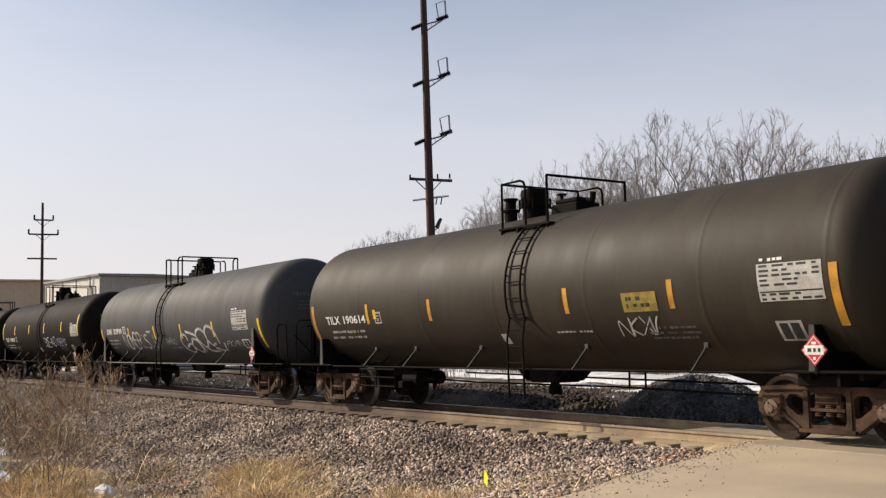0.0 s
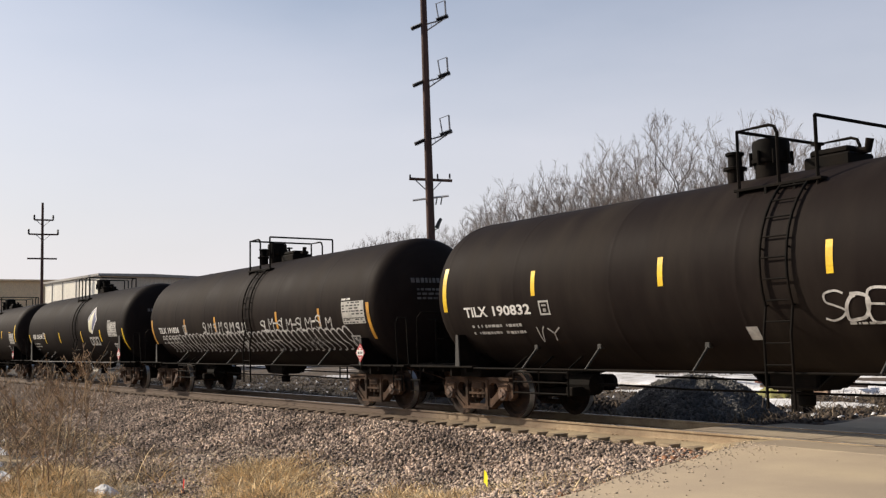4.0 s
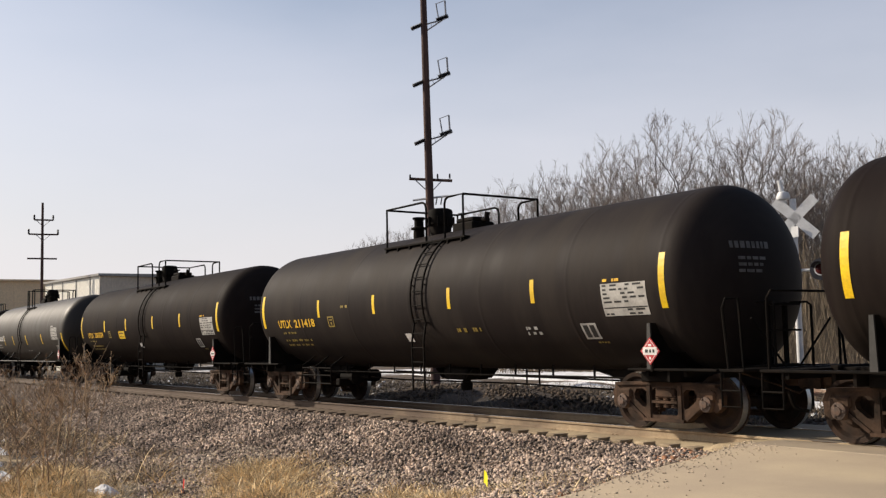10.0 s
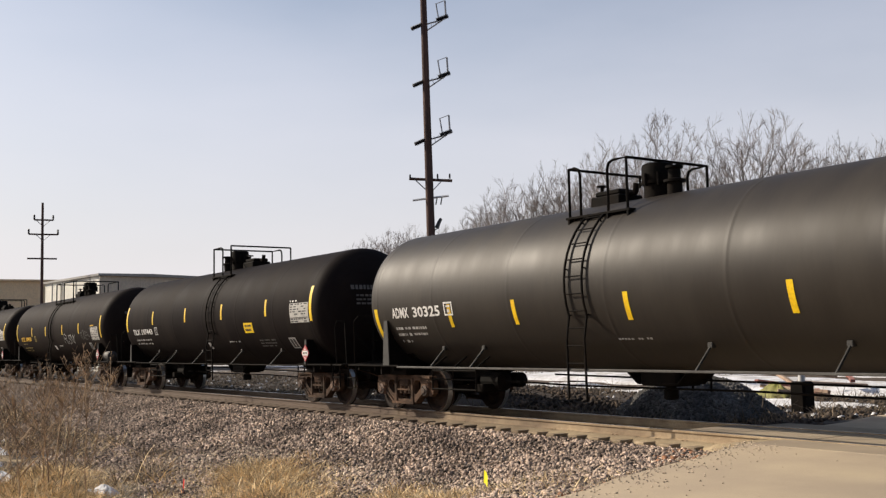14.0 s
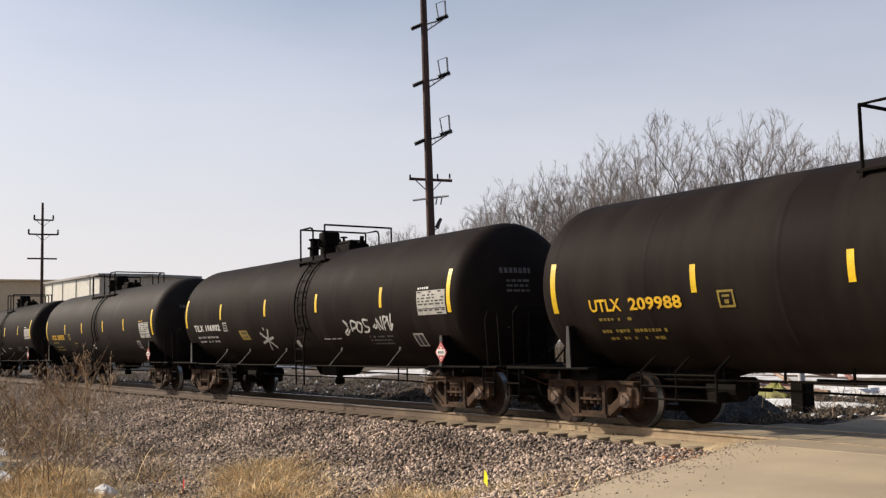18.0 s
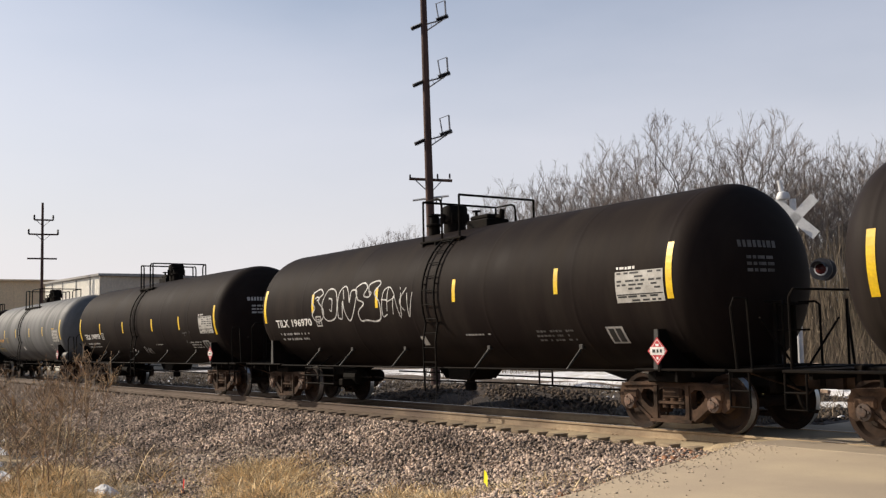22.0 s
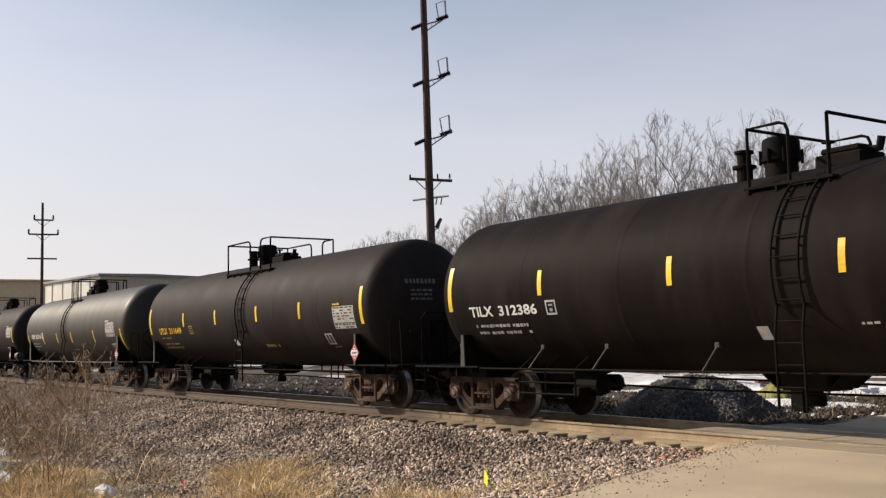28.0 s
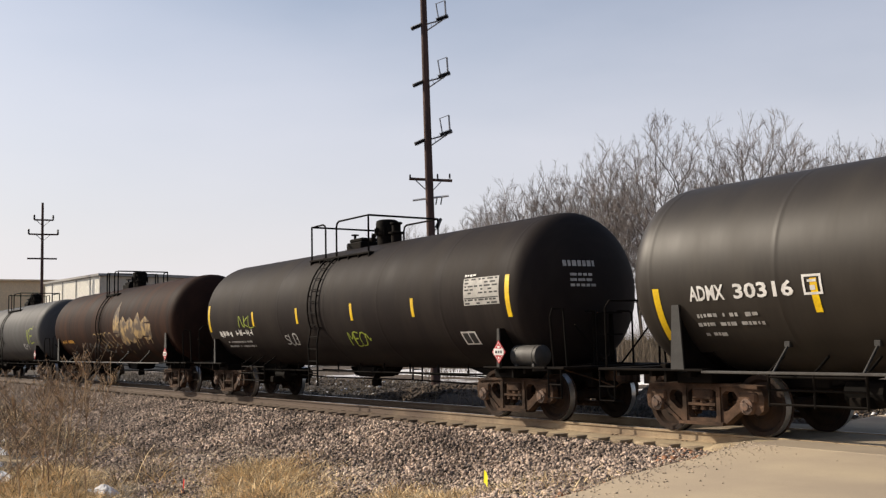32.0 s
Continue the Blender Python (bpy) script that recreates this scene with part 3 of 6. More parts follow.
def warehouse():
    b = tagged(new("warehouse"), "white and tan metal clad warehouse with a low pitched roof", "building")
    c, l, r, bk = (-86.6, 24.5), (-99.4, 23.2), (-87.6, 33.4), (-100.4, 32.1)
    for name, p, q, m, lab in (("wall", l, c, M["white_wall"], "white ribbed wall"), ("wall", c, r, M["tan_wall"], "tan ribbed wall"), ("wall", r, bk, M["tan_wall"], ""), ("wall", bk, l, M["tan_wall"], "")):
        s = Shape()
        ribbed_wall(s, p, q, -.6, 7.55)
        part(name, s, m, b, lab)
    s = Shape()
    o = .35
    mx = (-93.0, 28.3)
    def out(p):
        v = Vector((p[0] - mx[0], p[1] - mx[1]))
        v *= 1 + o / v.length
        return (mx[0] + v.x, mx[1] + v.y)
    pts = [out(p) for p in (l, c, r, bk)]
    m1, m2 = ((pts[0][0] + pts[3][0]) / 2, (pts[0][1] + pts[3][1]) / 2), ((pts[1][0] + pts[2][0]) / 2, (pts[1][1] + pts[2][1]) / 2)
    lo = [(x, y, 7.56) for x, y in pts]
    hi = [(x, y, 7.74) for x, y in pts]
    s.add(lo + hi + [(*m1, 7.82), (*m2, 7.82)], [(3, 2, 1, 0), (0, 1, 5, 4), (1, 2, 6, 5), (2, 3, 7, 6), (3, 0, 4, 7), (4, 5, 9, 8), (6, 7, 8, 9), (5, 6, 9), (7, 4, 8)])
    part("roof", s, M["roof"], b, "pale sheet roof with a thin fascia")
    s = Shape()
    d = Vector((l[0] - c[0], l[1] - c[1])).normalized()
    for k in (2.0, 5.2, 8.4, 11.0):
        p = Vector(c) + d * k
        s.box(p.x - .05, p.x + .05, p.y - .06, p.y + .02, -.5, 7.5)
    part("downpipe", s, M["roof"], b)
    return b


def low_hall():
    b = tagged(new("storage_hall"), "long tan storage hall with a flat roof", "building")
    p, q = (-134.5, 3.6), (-130.6, 33.8)
    s = Shape()
    ribbed_wall(s, p, q, -.6, 9.82, 1.2)
    r, t = (-160.6, 38.2), (-164.5, 8.0)
    ribbed_wall(s, q, r, -.6, 9.82, 1.2)
    ribbed_wall(s, r, t, -.6, 9.82, 1.2)
    ribbed_wall(s, t, p, -.6, 9.82, 1.2)
    part("wall", s, M["hall_wall"], b)
    s = Shape()
    rim = [(-134.2, 3.2), (-130.2, 34.2), (-161.0, 38.6), (-165.0, 7.6)]
    s.add([(x, y, 9.83) for x, y in rim] + [(x, y, 10.05) for x, y in rim], [(3, 2, 1, 0), (4, 5, 6, 7), (0, 1, 5, 4), (1, 2, 6, 5), (2, 3, 7, 6), (3, 0, 4, 7)])
    part("roof", s, M["hall_wall"], b, "thin tan roof edge")
    s = Shape()
    d = Vector((q[0] - p[0], q[1] - p[1])).normalized()
    for k in (19, 24):
        a = Vector(p) + d * k
        e = a + d * 3.4
        s.add([(a.x + .06, a.y - .08, 0), (e.x + .06, e.y - .08, 0), (e.x + .06, e.y - .08, 4.6), (a.x + .06, a.y - .08, 4.6), (a.x, a.y + .1, 0), (e.x, e.y + .1, 0), (e.x, e.y + .1, 4.6), (a.x, a.y + .1, 4.6)],
              [(0, 1, 2, 3), (0, 4, 5, 1), (1, 5, 6, 2), (2, 6, 7, 3), (3, 7, 4, 0), (4, 7, 6, 5)])
    part("dock_door", s, M["pole"], b, "dark loading door")


SIDE = Vector((math.cos(HEAD), math.sin(HEAD), 0))      # across the line of sight, to the right


def insulator(s, p, q, r=.085):
    """A stack of sheds from p to q."""
    p, q = Vector(p), Vector(q)
    n = 9
    d = (q - p) / n
    for i in range(n):
        s.tube([p + d * i, p + d * (i + .35), p + d * (i + .9)], r, 8, r * .55)


def big_pole():
    b = tagged(new("utility_pole"), "tall brown wooden power pole with steel davit arms", "utility pole")
    base, top = Vector((-34.98, 23.35, -.4)), Vector((-35.12, 23.12, 18.6))
    s = Shape()
    n = 9
    pts = [base.lerp(top, i / n) for i in range(n + 1)]
    s.tube(pts, .20, 14, .125)
    part("pole", s, M["pole"], b, smooth=40)
    def at(z, o=0.0):
        k = (z - base.z) / (top.z - base.z)
        return base.lerp(top, k) + SIDE * o
    for z in (9.85, 12.30, 14.72, 17.1):
        arm = Shape()
        a0, a1, a2 = at(z, .1), at(z + .22, .62), at(z - .28, .10)
        arm.tube([a0, at(z + .10, .5), at(z + .30, .88)], .035, 6)
        arm.tube([a2, at(z + .18, .80)], .028, 6)
        for k in (.25, .45, .65):
            arm.tube([at(z + .05 + .25 * k, k), at(z - .28 + .55 * k, k + .08)], .012, 4)
        arm.tube([at(z + .15, .62), at(z + .88, .52)], .030, 6)
        arm.tube([at(z + .30, .92), at(z + .98, .90)], .042, 6)
        arm.tube([at(z + .86, .52), at(z + 1.0, .90)], .016, 5)
        part("davit_arm", arm, M["galv"], b, "grey steel davit arm")
        ins = Shape()
        insulator(ins, at(z + .16, .52), at(z + .34, 1.02), .12)
        part("insulator", ins, M["insulator"], b)
        ins = Shape()
        insulator(ins, at(z - .02, -.12), at(z - .20, -.56), .11)
        part("insulator", ins, M["insulator"], b)
    z = 8.12
    arm = Shape()
    u = Vector((0, 0, 1))
    arm.tube([at(z + .10, -.82), at(z - .02, .95)], .060, 4)
    part("crossarm", arm, M["pole"], b)
    for o in (-.55, .55):
        part("arm_brace", Shape().tube([at(z + .02, o), at(z - .42, .12 if o > 0 else -.10)], .022, 5), M["galv"], b)
    for o in (-.78, .35, .85):
        ins = Shape()
        insulator(ins, at(z + .08, o), at(z + .28, o), .045)
        part("insulator", ins, M["insulator"], b)
    z = 7.38
    part("crossarm", Shape().tube([at(z - .06, -.70), at(z + .10, .78)], .045, 4), M["silver"], b, "pale fibreglass crossarm")
    for o in (.30, .50):
        part("cutout_fuse", Shape().tube([at(z + .02, o), at(z - .26, o - .06)], .028, 6), M["insulator"], b)
    s = Shape()
    s.tube([at(6.05, .1), at(6.15, .30)], .02, 5)
    s.tube([at(6.15, .24), at(6.42, .36), at(6.55, .44)], .095, 8, .06)
    part("floodlight", s, M["insulator"], b)


def far_pole():
    b = tagged(new("utility_pole"), "distant wooden power pole with three crossarms", "utility pole")
    base, top = Vector((-92.6, 21.35, -.6)), Vector((-92.6, 21.28, 14.2))
    side = Vector((base.y, -base.x, 0)).normalized()
    part("pole", Shape().tube([base, base.lerp(top, .5), top], .17, 10, .10), M["pole"], b, smooth=40)
    for z, w0, w1, ins in ((12.7, -.72, .80, 1), (11.45, -1.15, 1.20, 1), (9.35, -1.25, 1.15, 0)):
        p = Vector((base.x, base.y, z))
        part("crossarm", Shape().tube([p + side * w0, p + side * w1], .07, 4), M["pole"], b)
        if ins:
            for o in (w0, w1):
                s = Shape()
                insulator(s, p + side * o, p + side * o + Vector((0, 0, .45)), .10)
                part("insulator", s, M["insulator"], b)
            part("arm_brace", Shape().tube([p + side * .6, p - Vector((0, 0, .55)), p - side * .6], .035, 5), M["galv"], b)


def crossing_signal():
    b = tagged(new("crossing_signal"), "silver railway crossing signal with red flashing lamps and crossbuck", "crossing signal")
    p = Vector((-14.9, 19.88, -.15))
    part("base", Shape().box(p.x - .20, p.x + .20, p.y - .20, p.y + .20, p.z - .2, .45, .05), M["iron"], b, "dark cast base")
    part("mast", Shape().tube([p, p + Vector((0, 0, 2.6)), p + Vector((0, 0, 4.75))], .075, 12), M["silver"], b, smooth=40)
    part("bell", Shape().lathe([(4.60, .14), (4.66, .16), (4.76, .12), (4.80, .001)], "z", (p.x - .16, p.y - .12, 0), 14), M["silver"], b, smooth=40)
    part("finial", Shape().tube([p + Vector((-.10, -.10, 4.4)), p + Vector((-.22, -.16, 5.2))], .05, 8), M["silver"], b)
    face = Vector((.35, -.94, 0))                # along the road, towards the viewer
    across = Vector((.94, .35, 0))
    for k in (-1, 1):
        a = p + Vector((.06, .04, 4.30)) + face * .12
        e = (across * .45 + Vector((0, 0, .43 * k)))
        n, t = face * .012, (across * -.43 * k + Vector((0, 0, .45))).normalized() * .115
        vs = [a - e - t - n, a + e - t - n, a + e + t - n, a - e + t - n, a - e - t + n, a + e - t + n, a + e + t + n, a - e + t + n]
        part("crossbuck_blade", Shape().add(vs, [(0, 1, 2, 3), (7, 6, 5, 4), (0, 4, 5, 1), (1, 5, 6, 2), (2, 6, 7, 3), (3, 7, 4, 0)]), M["silver"], b, "white crossbuck blade")
    z = 3.10
    part("lamp_bar", Shape().tube([p + Vector((0, 0, z)) - across * .62, p + Vector((0, 0, z)) + across * .62], .035, 8), M["silver"], b)
    for k in (-1, 1):
        for f in (-1, 1):
            c = p + Vector((0, 0, z)) + across * (.60 * k) + face * (.18 * f)
            q = face.to_track_quat("Z", "Y").to_matrix().to_4x4()
            if f < 0:
                q = (-face).to_track_quat("Z", "Y").to_matrix().to_4x4()
            at = Matrix.Translation(c) @ q
            bg = part("lamp_background", Shape().lathe([(-.02, .25), (0, .25), (0, .14)], "z", n=20), M["insulator"], b, at=at)
            part("lamp_housing", Shape().lathe([(-.16, .06), (-.12, .14), (0, .15), (.02, .15)], "z", n=16), M["silver"] if k > 0 else M["insulator"], bg)
            part("lens", Shape().lathe([(.005, .135), (.03, .11), (.045, .001)], "z", n=16), M["redlamp"] if k < 0 else M["darklamp"], bg, "glowing red lens" if k < 0 else "unlit red lens", 50)
            hood = Shape()
            for i in range(8):
                a0, a1 = radians(15 + i * 19), radians(15 + (i + 1) * 19)
                hood.add([(.15 * math.cos(a), .15 * math.sin(a), h) for h in (0, .28) for a in (a0, a1)] + [(.16 * math.cos(a), .16 * math.sin(a), h) for h in (0, .28) for a in (a0, a1)], [(0, 1, 3, 2), (4, 6, 7, 5)])
            part("visor", hood, M["insulator"], bg)
    part("number_plate_board", Shape().box(p.x - .2, p.x + .2, p.y - .12, p.y - .10, 3.7, 3.95, .004), M["silver"], b)


def marker_flag(at, mat, label, lean):
    b = tagged(new("marker_flag"), label, "marker flag")
    x, y = at
    z = float(ground_height(x, y))
    b.matrix_basis = pose(x, y, z, 0, lean, -12)
    part("wire", Shape().tube([(0, 0, -.1), (0, 0, .31)], .004, 5), M["galv"], b)
    s = Shape()
    n = 5
    vs = []
    for i in range(n + 1):
        u = .15 * i / n
        w = .02 * math.sin(u * 30)
        vs += [(u, w * .5, .13 - .2 * u), (u, w * .5, .31 - .4 * u)]
    k = len(vs)
    vs += [(x_, y_ + .002, z_) for x_, y_, z_ in vs]
    s.add(vs, [(2 * i, 2 * i + 2, 2 * i + 3, 2 * i + 1) for i in range(n)] + [(k + 2 * i, k + 2 * i + 1, k + 2 * i + 3, k + 2 * i + 2) for i in range(n)])
    part("flag", s, mat, b, label)


# ---- plants ----
def tree_mesh(seed, height, wide, trunk):
    """A bare rounded crown: points fill a lobed crown and each joins the limb that reaches it on the shortest way; twigs fan from all of them."""
    rs = np.random.RandomState(seed)
    mid, half, fork = height * .62, height * .38, height * .24
    pts = []
    while len(pts) < 1000:
        d = rs.normal(size=3)
        d /= np.linalg.norm(d)
        a = math.atan2(d[1], d[0])
        lobe = 1 + .13 * math.sin(3 * a + seed + 2 * d[2]) + .09 * math.sin(5 * a - seed + 4 * d[2]) + .06 * math.sin(9 * d[2] + seed)
        r = rs.uniform(0, 1) ** (1 / 2.3) * lobe
        p = np.array((d[0] * wide * r, d[1] * wide * r, mid + d[2] * half * r * (1 if d[2] > 0 else .8)))
        if p[2] > fork:
            pts.append(p)
    pts.sort(key=lambda p: (p[0] ** 2 + p[1] ** 2) * 1.2 + (p[2] - fork) ** 2)
    stem = 7
    N = np.zeros((len(pts) + stem, 3))
    N[:stem, 2] = np.linspace(-.3, fork * 1.9, stem)
    N[:stem, :2] = np.cumsum(rs.uniform(-.09, .09, (stem, 2)), 0)
    up_to, way = [max(0, i - 1) for i in range(stem)], np.zeros(len(N))
    way[:stem] = N[:stem, 2] - N[0, 2]
    for i, p in enumerate(pts, stem):
        gap = np.linalg.norm(N[:i] - p, axis=1)
        rise = np.clip(N[:i, 2] - p[2], 0, None)
        cost = gap + .58 * way[:i] + 2.0 * rise
        cost[:3] += 50
        k = int(np.argmin(cost))
        N[i], way[i] = p, way[k] + gap[k]
        up_to.append(k)
    load = np.ones(len(N))
    for i in range(len(N) - 1, 0, -1):
        load[up_to[i]] += load[i]
    R = np.maximum(.008, .85 * trunk * (load / load[0]) ** .46)
    s, fine = Shape(), Shape()
    for i in range(1, len(N)):
        k = up_to[i]
        a, b = Vector(N[k]), Vector(N[i])
        bow = Vector(rs.uniform(-.04, .04, 3)) * (b - a).length
        (s if load[i] > 6 else fine).tube([a, a.lerp(b, .5) + bow, b], float(min(R[k], R[i] * 1.5)), 6 if load[i] > 60 else (4 if load[i] > 6 else 3), float(R[i]), cap=False)
        if load[i] > 40:
            continue
        ahead = ((b - a).normalized() + (b - Vector((0, 0, mid - half * .6))).normalized() * .6)
        for j in range(5):
            d = (ahead + Vector(rs.uniform(-.62, .62, 3))).normalized()
            o = a.lerp(b, rs.uniform(.3, 1))
            e = o + d * rs.uniform(.22, .60)
            w = d.cross(Vector(rs.uniform(-1, 1, 3))).normalized() * .0065
            fine.add([o - w, o + w, e + w * .5, e - w * .5], [(0, 1, 2, 3)])
            for h in range(3):
                q = o.lerp(e, rs.uniform(.3, .9))
                f = q + (d + Vector(rs.uniform(-.6, .6, 3))).normalized() * rs.uniform(.12, .32)
                fine.add([q - w * .7, q + w * .7, f + w * .4, f - w * .4], [(0, 1, 2, 3)])
    return s, fine


def woods():
    rng = random.Random(8)
    forms = []
    for i, (h, sp, tr) in enumerate(((14, 2.9, .16), (13, 2.3, .14), (14, 3.4, .17), (11, 2.2, .12), (13, 3.6, .16))):
        s, fine = tree_mesh(50 + i, h, sp, tr)
        forms.append((s.mesh("trunk", M["bark"]), quick_mesh("crown", fine.v, [f for f in fine.f if len(f) == 4], M["twig"]), float(np.percentile([v[2] for v in fine.v], 99.8))))
    # place in the view: way across, how high the crown reaches, how far off
    spots = [(1182, 205, 74, 2), (1258, 264, 80, 0), (1340, 203, 76, 4), (1398, 248, 82, 1), (1082, 250, 82, 1), (1122, 292, 90, 3), (1022, 284, 88, 0), (968, 302, 92, 1), (925, 318, 96, 4), (880, 345, 100, 3), (846, 368, 104, 1),
             (1440, 276, 78, 3), (1492, 250, 84, 1), (1540, 252, 76, 4), (1590, 244, 80, 0), (1640, 250, 78, 2), (1285, 292, 98, 3), (1055, 312, 104, 3), (995, 330, 108, 1), (1420, 292, 100, 0), (1520, 290, 98, 2), (1570, 292, 104, 3)]
    spots += [(636, 430, 190, 3), (660, 420, 200, 1), (690, 411, 204, 3), (716, 406, 198, 1), (742, 404, 200, 4), (792, 404, 200, 3), (825, 398, 196, 1)]
    half = math.tan(radians(46.45 / 2))
    fwd = (AIM - EYE).normalized()
    right = Vector((math.cos(HEAD), math.sin(HEAD), 0))
    upv = right.cross(fwd)
    c, sn = math.cos(radians(LEAN)), math.sin(radians(LEAN))
    r2, u2 = c * right + sn * upv, -sn * right + c * upv
    for px, py, dist, form in spots:
        d = fwd + r2 * ((px - 784) / 784 * half) + u2 * ((441 - py) / 784 * half)
        k = dist / math.hypot(d.x, d.y)
        top = EYE + d * k
        z = float(ground_height(top.x, top.y)) - .2
        trunk, crown, h = forms[form]
        size = (top.z - z) / h
        t = tagged(new("bare_tree"), "leafless grey brown deciduous tree in a winter wood", "tree", "trees of the wood")
        t.matrix_basis = pose(top.x, top.y, z, 0, 0, rng.uniform(0, 360)) @ Matrix.Diagonal((size * .95, size * .95, size, 1))
        put("trunk", trunk, t)
        put("crown", crown, t)


def strands(n, where, height, lean, width, rng, parts=3, droop=.3):
    """Thin upright stems as narrow bent ribbons: corners and faces."""
    V, F = [], []
    for i in range(n):
        x, y, k = where()
        z = float(ground_height(x, y)) - .03
        h, a, b = height() * k, rng.uniform(0, 6.283), rng.uniform(0, 6.283)
        l, w = lean(), width()
        o = len(V)
        for j in range(parts + 1):
            t = j / parts
            off = l * h * (t + droop * t * t)
            ww = w * (1 - .75 * t)
            px, py, pz = x + math.cos(a) * off, y + math.sin(a) * off, z + h * t * (1 - .25 * l * t)
            V += [(px - math.cos(b) * ww, py - math.sin(b) * ww, pz), (px + math.cos(b) * ww, py + math.sin(b) * ww, pz)]
        F += [(o + 2 * j, o + 2 * j + 1, o + 2 * j + 3, o + 2 * j + 2) for j in range(parts)]
    return V, F


def undergrowth():
    rng = random.Random(12)

    def spot():
        while True:
            a = rng.uniform(radians(30), radians(57))
            d = rng.uniform(52, 125)
            x, y = -d * math.sin(a), d * math.cos(a)
            if rng.random() < .35 + .65 * (1 - (a - radians(30)) / radians(27)):
                return x, y, (1.0 if a < radians(42) else max(.25, 1 - (a - radians(42)) / radians(16)))
    V, F = strands(30000, spot, lambda: rng.uniform(.8, 3.4) * (1.7 if rng.random() < .10 else 1), lambda: rng.uniform(.02, .45), lambda: rng.uniform(.006, .022), rng)

    def thicket():
        a, d = rng.uniform(radians(24), radians(43)), rng.uniform(60, 105)
        return -d * math.sin(a), d * math.cos(a), 1.0 if a < radians(38) else .45
    V2, F2 = strands(15000, thicket, lambda: rng.uniform(2.5, 8.5), lambda: rng.uniform(.02, .30), lambda: rng.uniform(.012, .035), rng)
    F += [tuple(i + len(V) for i in f) for f in F2]
    V += V2
    tagged(new("undergrowth", quick_mesh("undergrowth", V, F, M["brush"])), "tangled brown leafless undergrowth at the wood's edge", "undergrowth", kind="stuff")


def dry_grass():
    rng = random.Random(13)

    def patchy(x, y):
        return math.sin(x * 1.3 + 2 * math.sin(y * .9)) * math.sin(y * 1.7 + .6 * x) > -.25

    # tufts of grass in the stones: middle, half length, half width, how thick
    tufts = ((-18.6, 4.35, 3.6, .95, 1.0), (-16.6, 7.5, 3.0, .95, .9), (-14.4, 7.4, 2.2, .45, .35), (-13.0, 8.0, 1.5, .50, .6), (-10.4, 6.9, 1.2, .45, .6), (-16.0, 5.5, 1.5, .5, .3))

    def near():
        while True:
            x, y = rng.uniform(-24, -7.8), rng.uniform(2.8, 9.6)
            if x > road_edge(y) - .1:
                continue
            best = .13 if y < 8.9 and x > -19.5 else .03
            for cx, cy, a, b, k in tufts:
                l = math.hypot(cx, cy)
                u, v = ((x - cx) * cx + (y - cy) * cy) / l, ((x - cx) * cy - (y - cy) * cx) / l
                best = max(best, k * math.exp(-(u / a) ** 4 - (v / b) ** 2))
            if rng.random() < best * (1.0 if patchy(x * 2, y * 2) else .35) * (1.0 if patchy(x * 5 + 3, y * 5) else .4):
                return x, y, .45 + .6 * best

    V, F = strands(52000, near, lambda: rng.uniform(.05, .30) * (1.5 if rng.random() < .08 else 1), lambda: rng.uniform(.2, 1.9), lambda: rng.uniform(.005, .014), rng, 2)

    def left():
        while True:
            x, y = rng.uniform(-48, -18), rng.uniform(4.0, 10.3)
            if y < 7.6 - (x + 18) * .05 and patchy(x * .7, y):
                return x, y, 1.0
    V2, F2 = strands(2600, left, lambda: rng.uniform(.15, .50) * (1.8 if rng.random() < .06 else 1), lambda: rng.uniform(.3, 1.6), lambda: rng.uniform(.005, .014), rng)
    V3, F3 = strands(5000, left, lambda: rng.uniform(.12, .5) * (1.5 if rng.random() < .06 else 1), lambda: rng.uniform(.2, 1.7), lambda: rng.uniform(.005, .012), rng)
    tagged(new("brown_weeds", quick_mesh("brown_weeds", V3, F3, M["brush"])), "tangled dark brown dead weeds below the track", "weeds", kind="stuff")
    o = len(V)
    tagged(new("dry_grass", quick_mesh("dry_grass", V + V2, F + [tuple(i + o for i in f) for f in F2], M["grass"])), "dry straw coloured grass below the ballast bank", "grass", kind="stuff")


def far_verge():
    """Dead growth and litter on the ground behind the track."""
    rng = random.Random(29)

    def spot():
        while True:
            x, y = -13 - 62 * rng.random() ** 1.2, rng.uniform(15.6, 27)
            if x < road_edge(y) - .4 and math.sin(x * .8 + 2 * math.sin(y * .7)) * math.sin(y * 1.1 + .3 * x) > -.35:
                return x, y, 1.0
    V, F = strands(16000, spot, lambda: rng.uniform(.06, .30) * (2.0 if rng.random() < .1 else 1), lambda: rng.uniform(.1, 1.2), lambda: rng.uniform(.006, .016), rng, 2)
    tagged(new("verge_grass", quick_mesh("verge_grass", V, F, M["brush"])), "dead brown grass and weeds behind the track", "grass", kind="stuff")
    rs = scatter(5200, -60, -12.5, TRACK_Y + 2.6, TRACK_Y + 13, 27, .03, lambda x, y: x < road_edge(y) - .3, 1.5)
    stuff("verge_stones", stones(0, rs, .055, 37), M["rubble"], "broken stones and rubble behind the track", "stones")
    rs = scatter(240, -60, -12.5, TRACK_Y + 4.6, TRACK_Y + 13, 28, .02, lambda x, y: x < road_edge(y) - .3, 1.5)
    stuff("snow_remains", stones(0, rs, .07, 38), M["snow"], "scattered lumps of old snow behind the track", "snow")


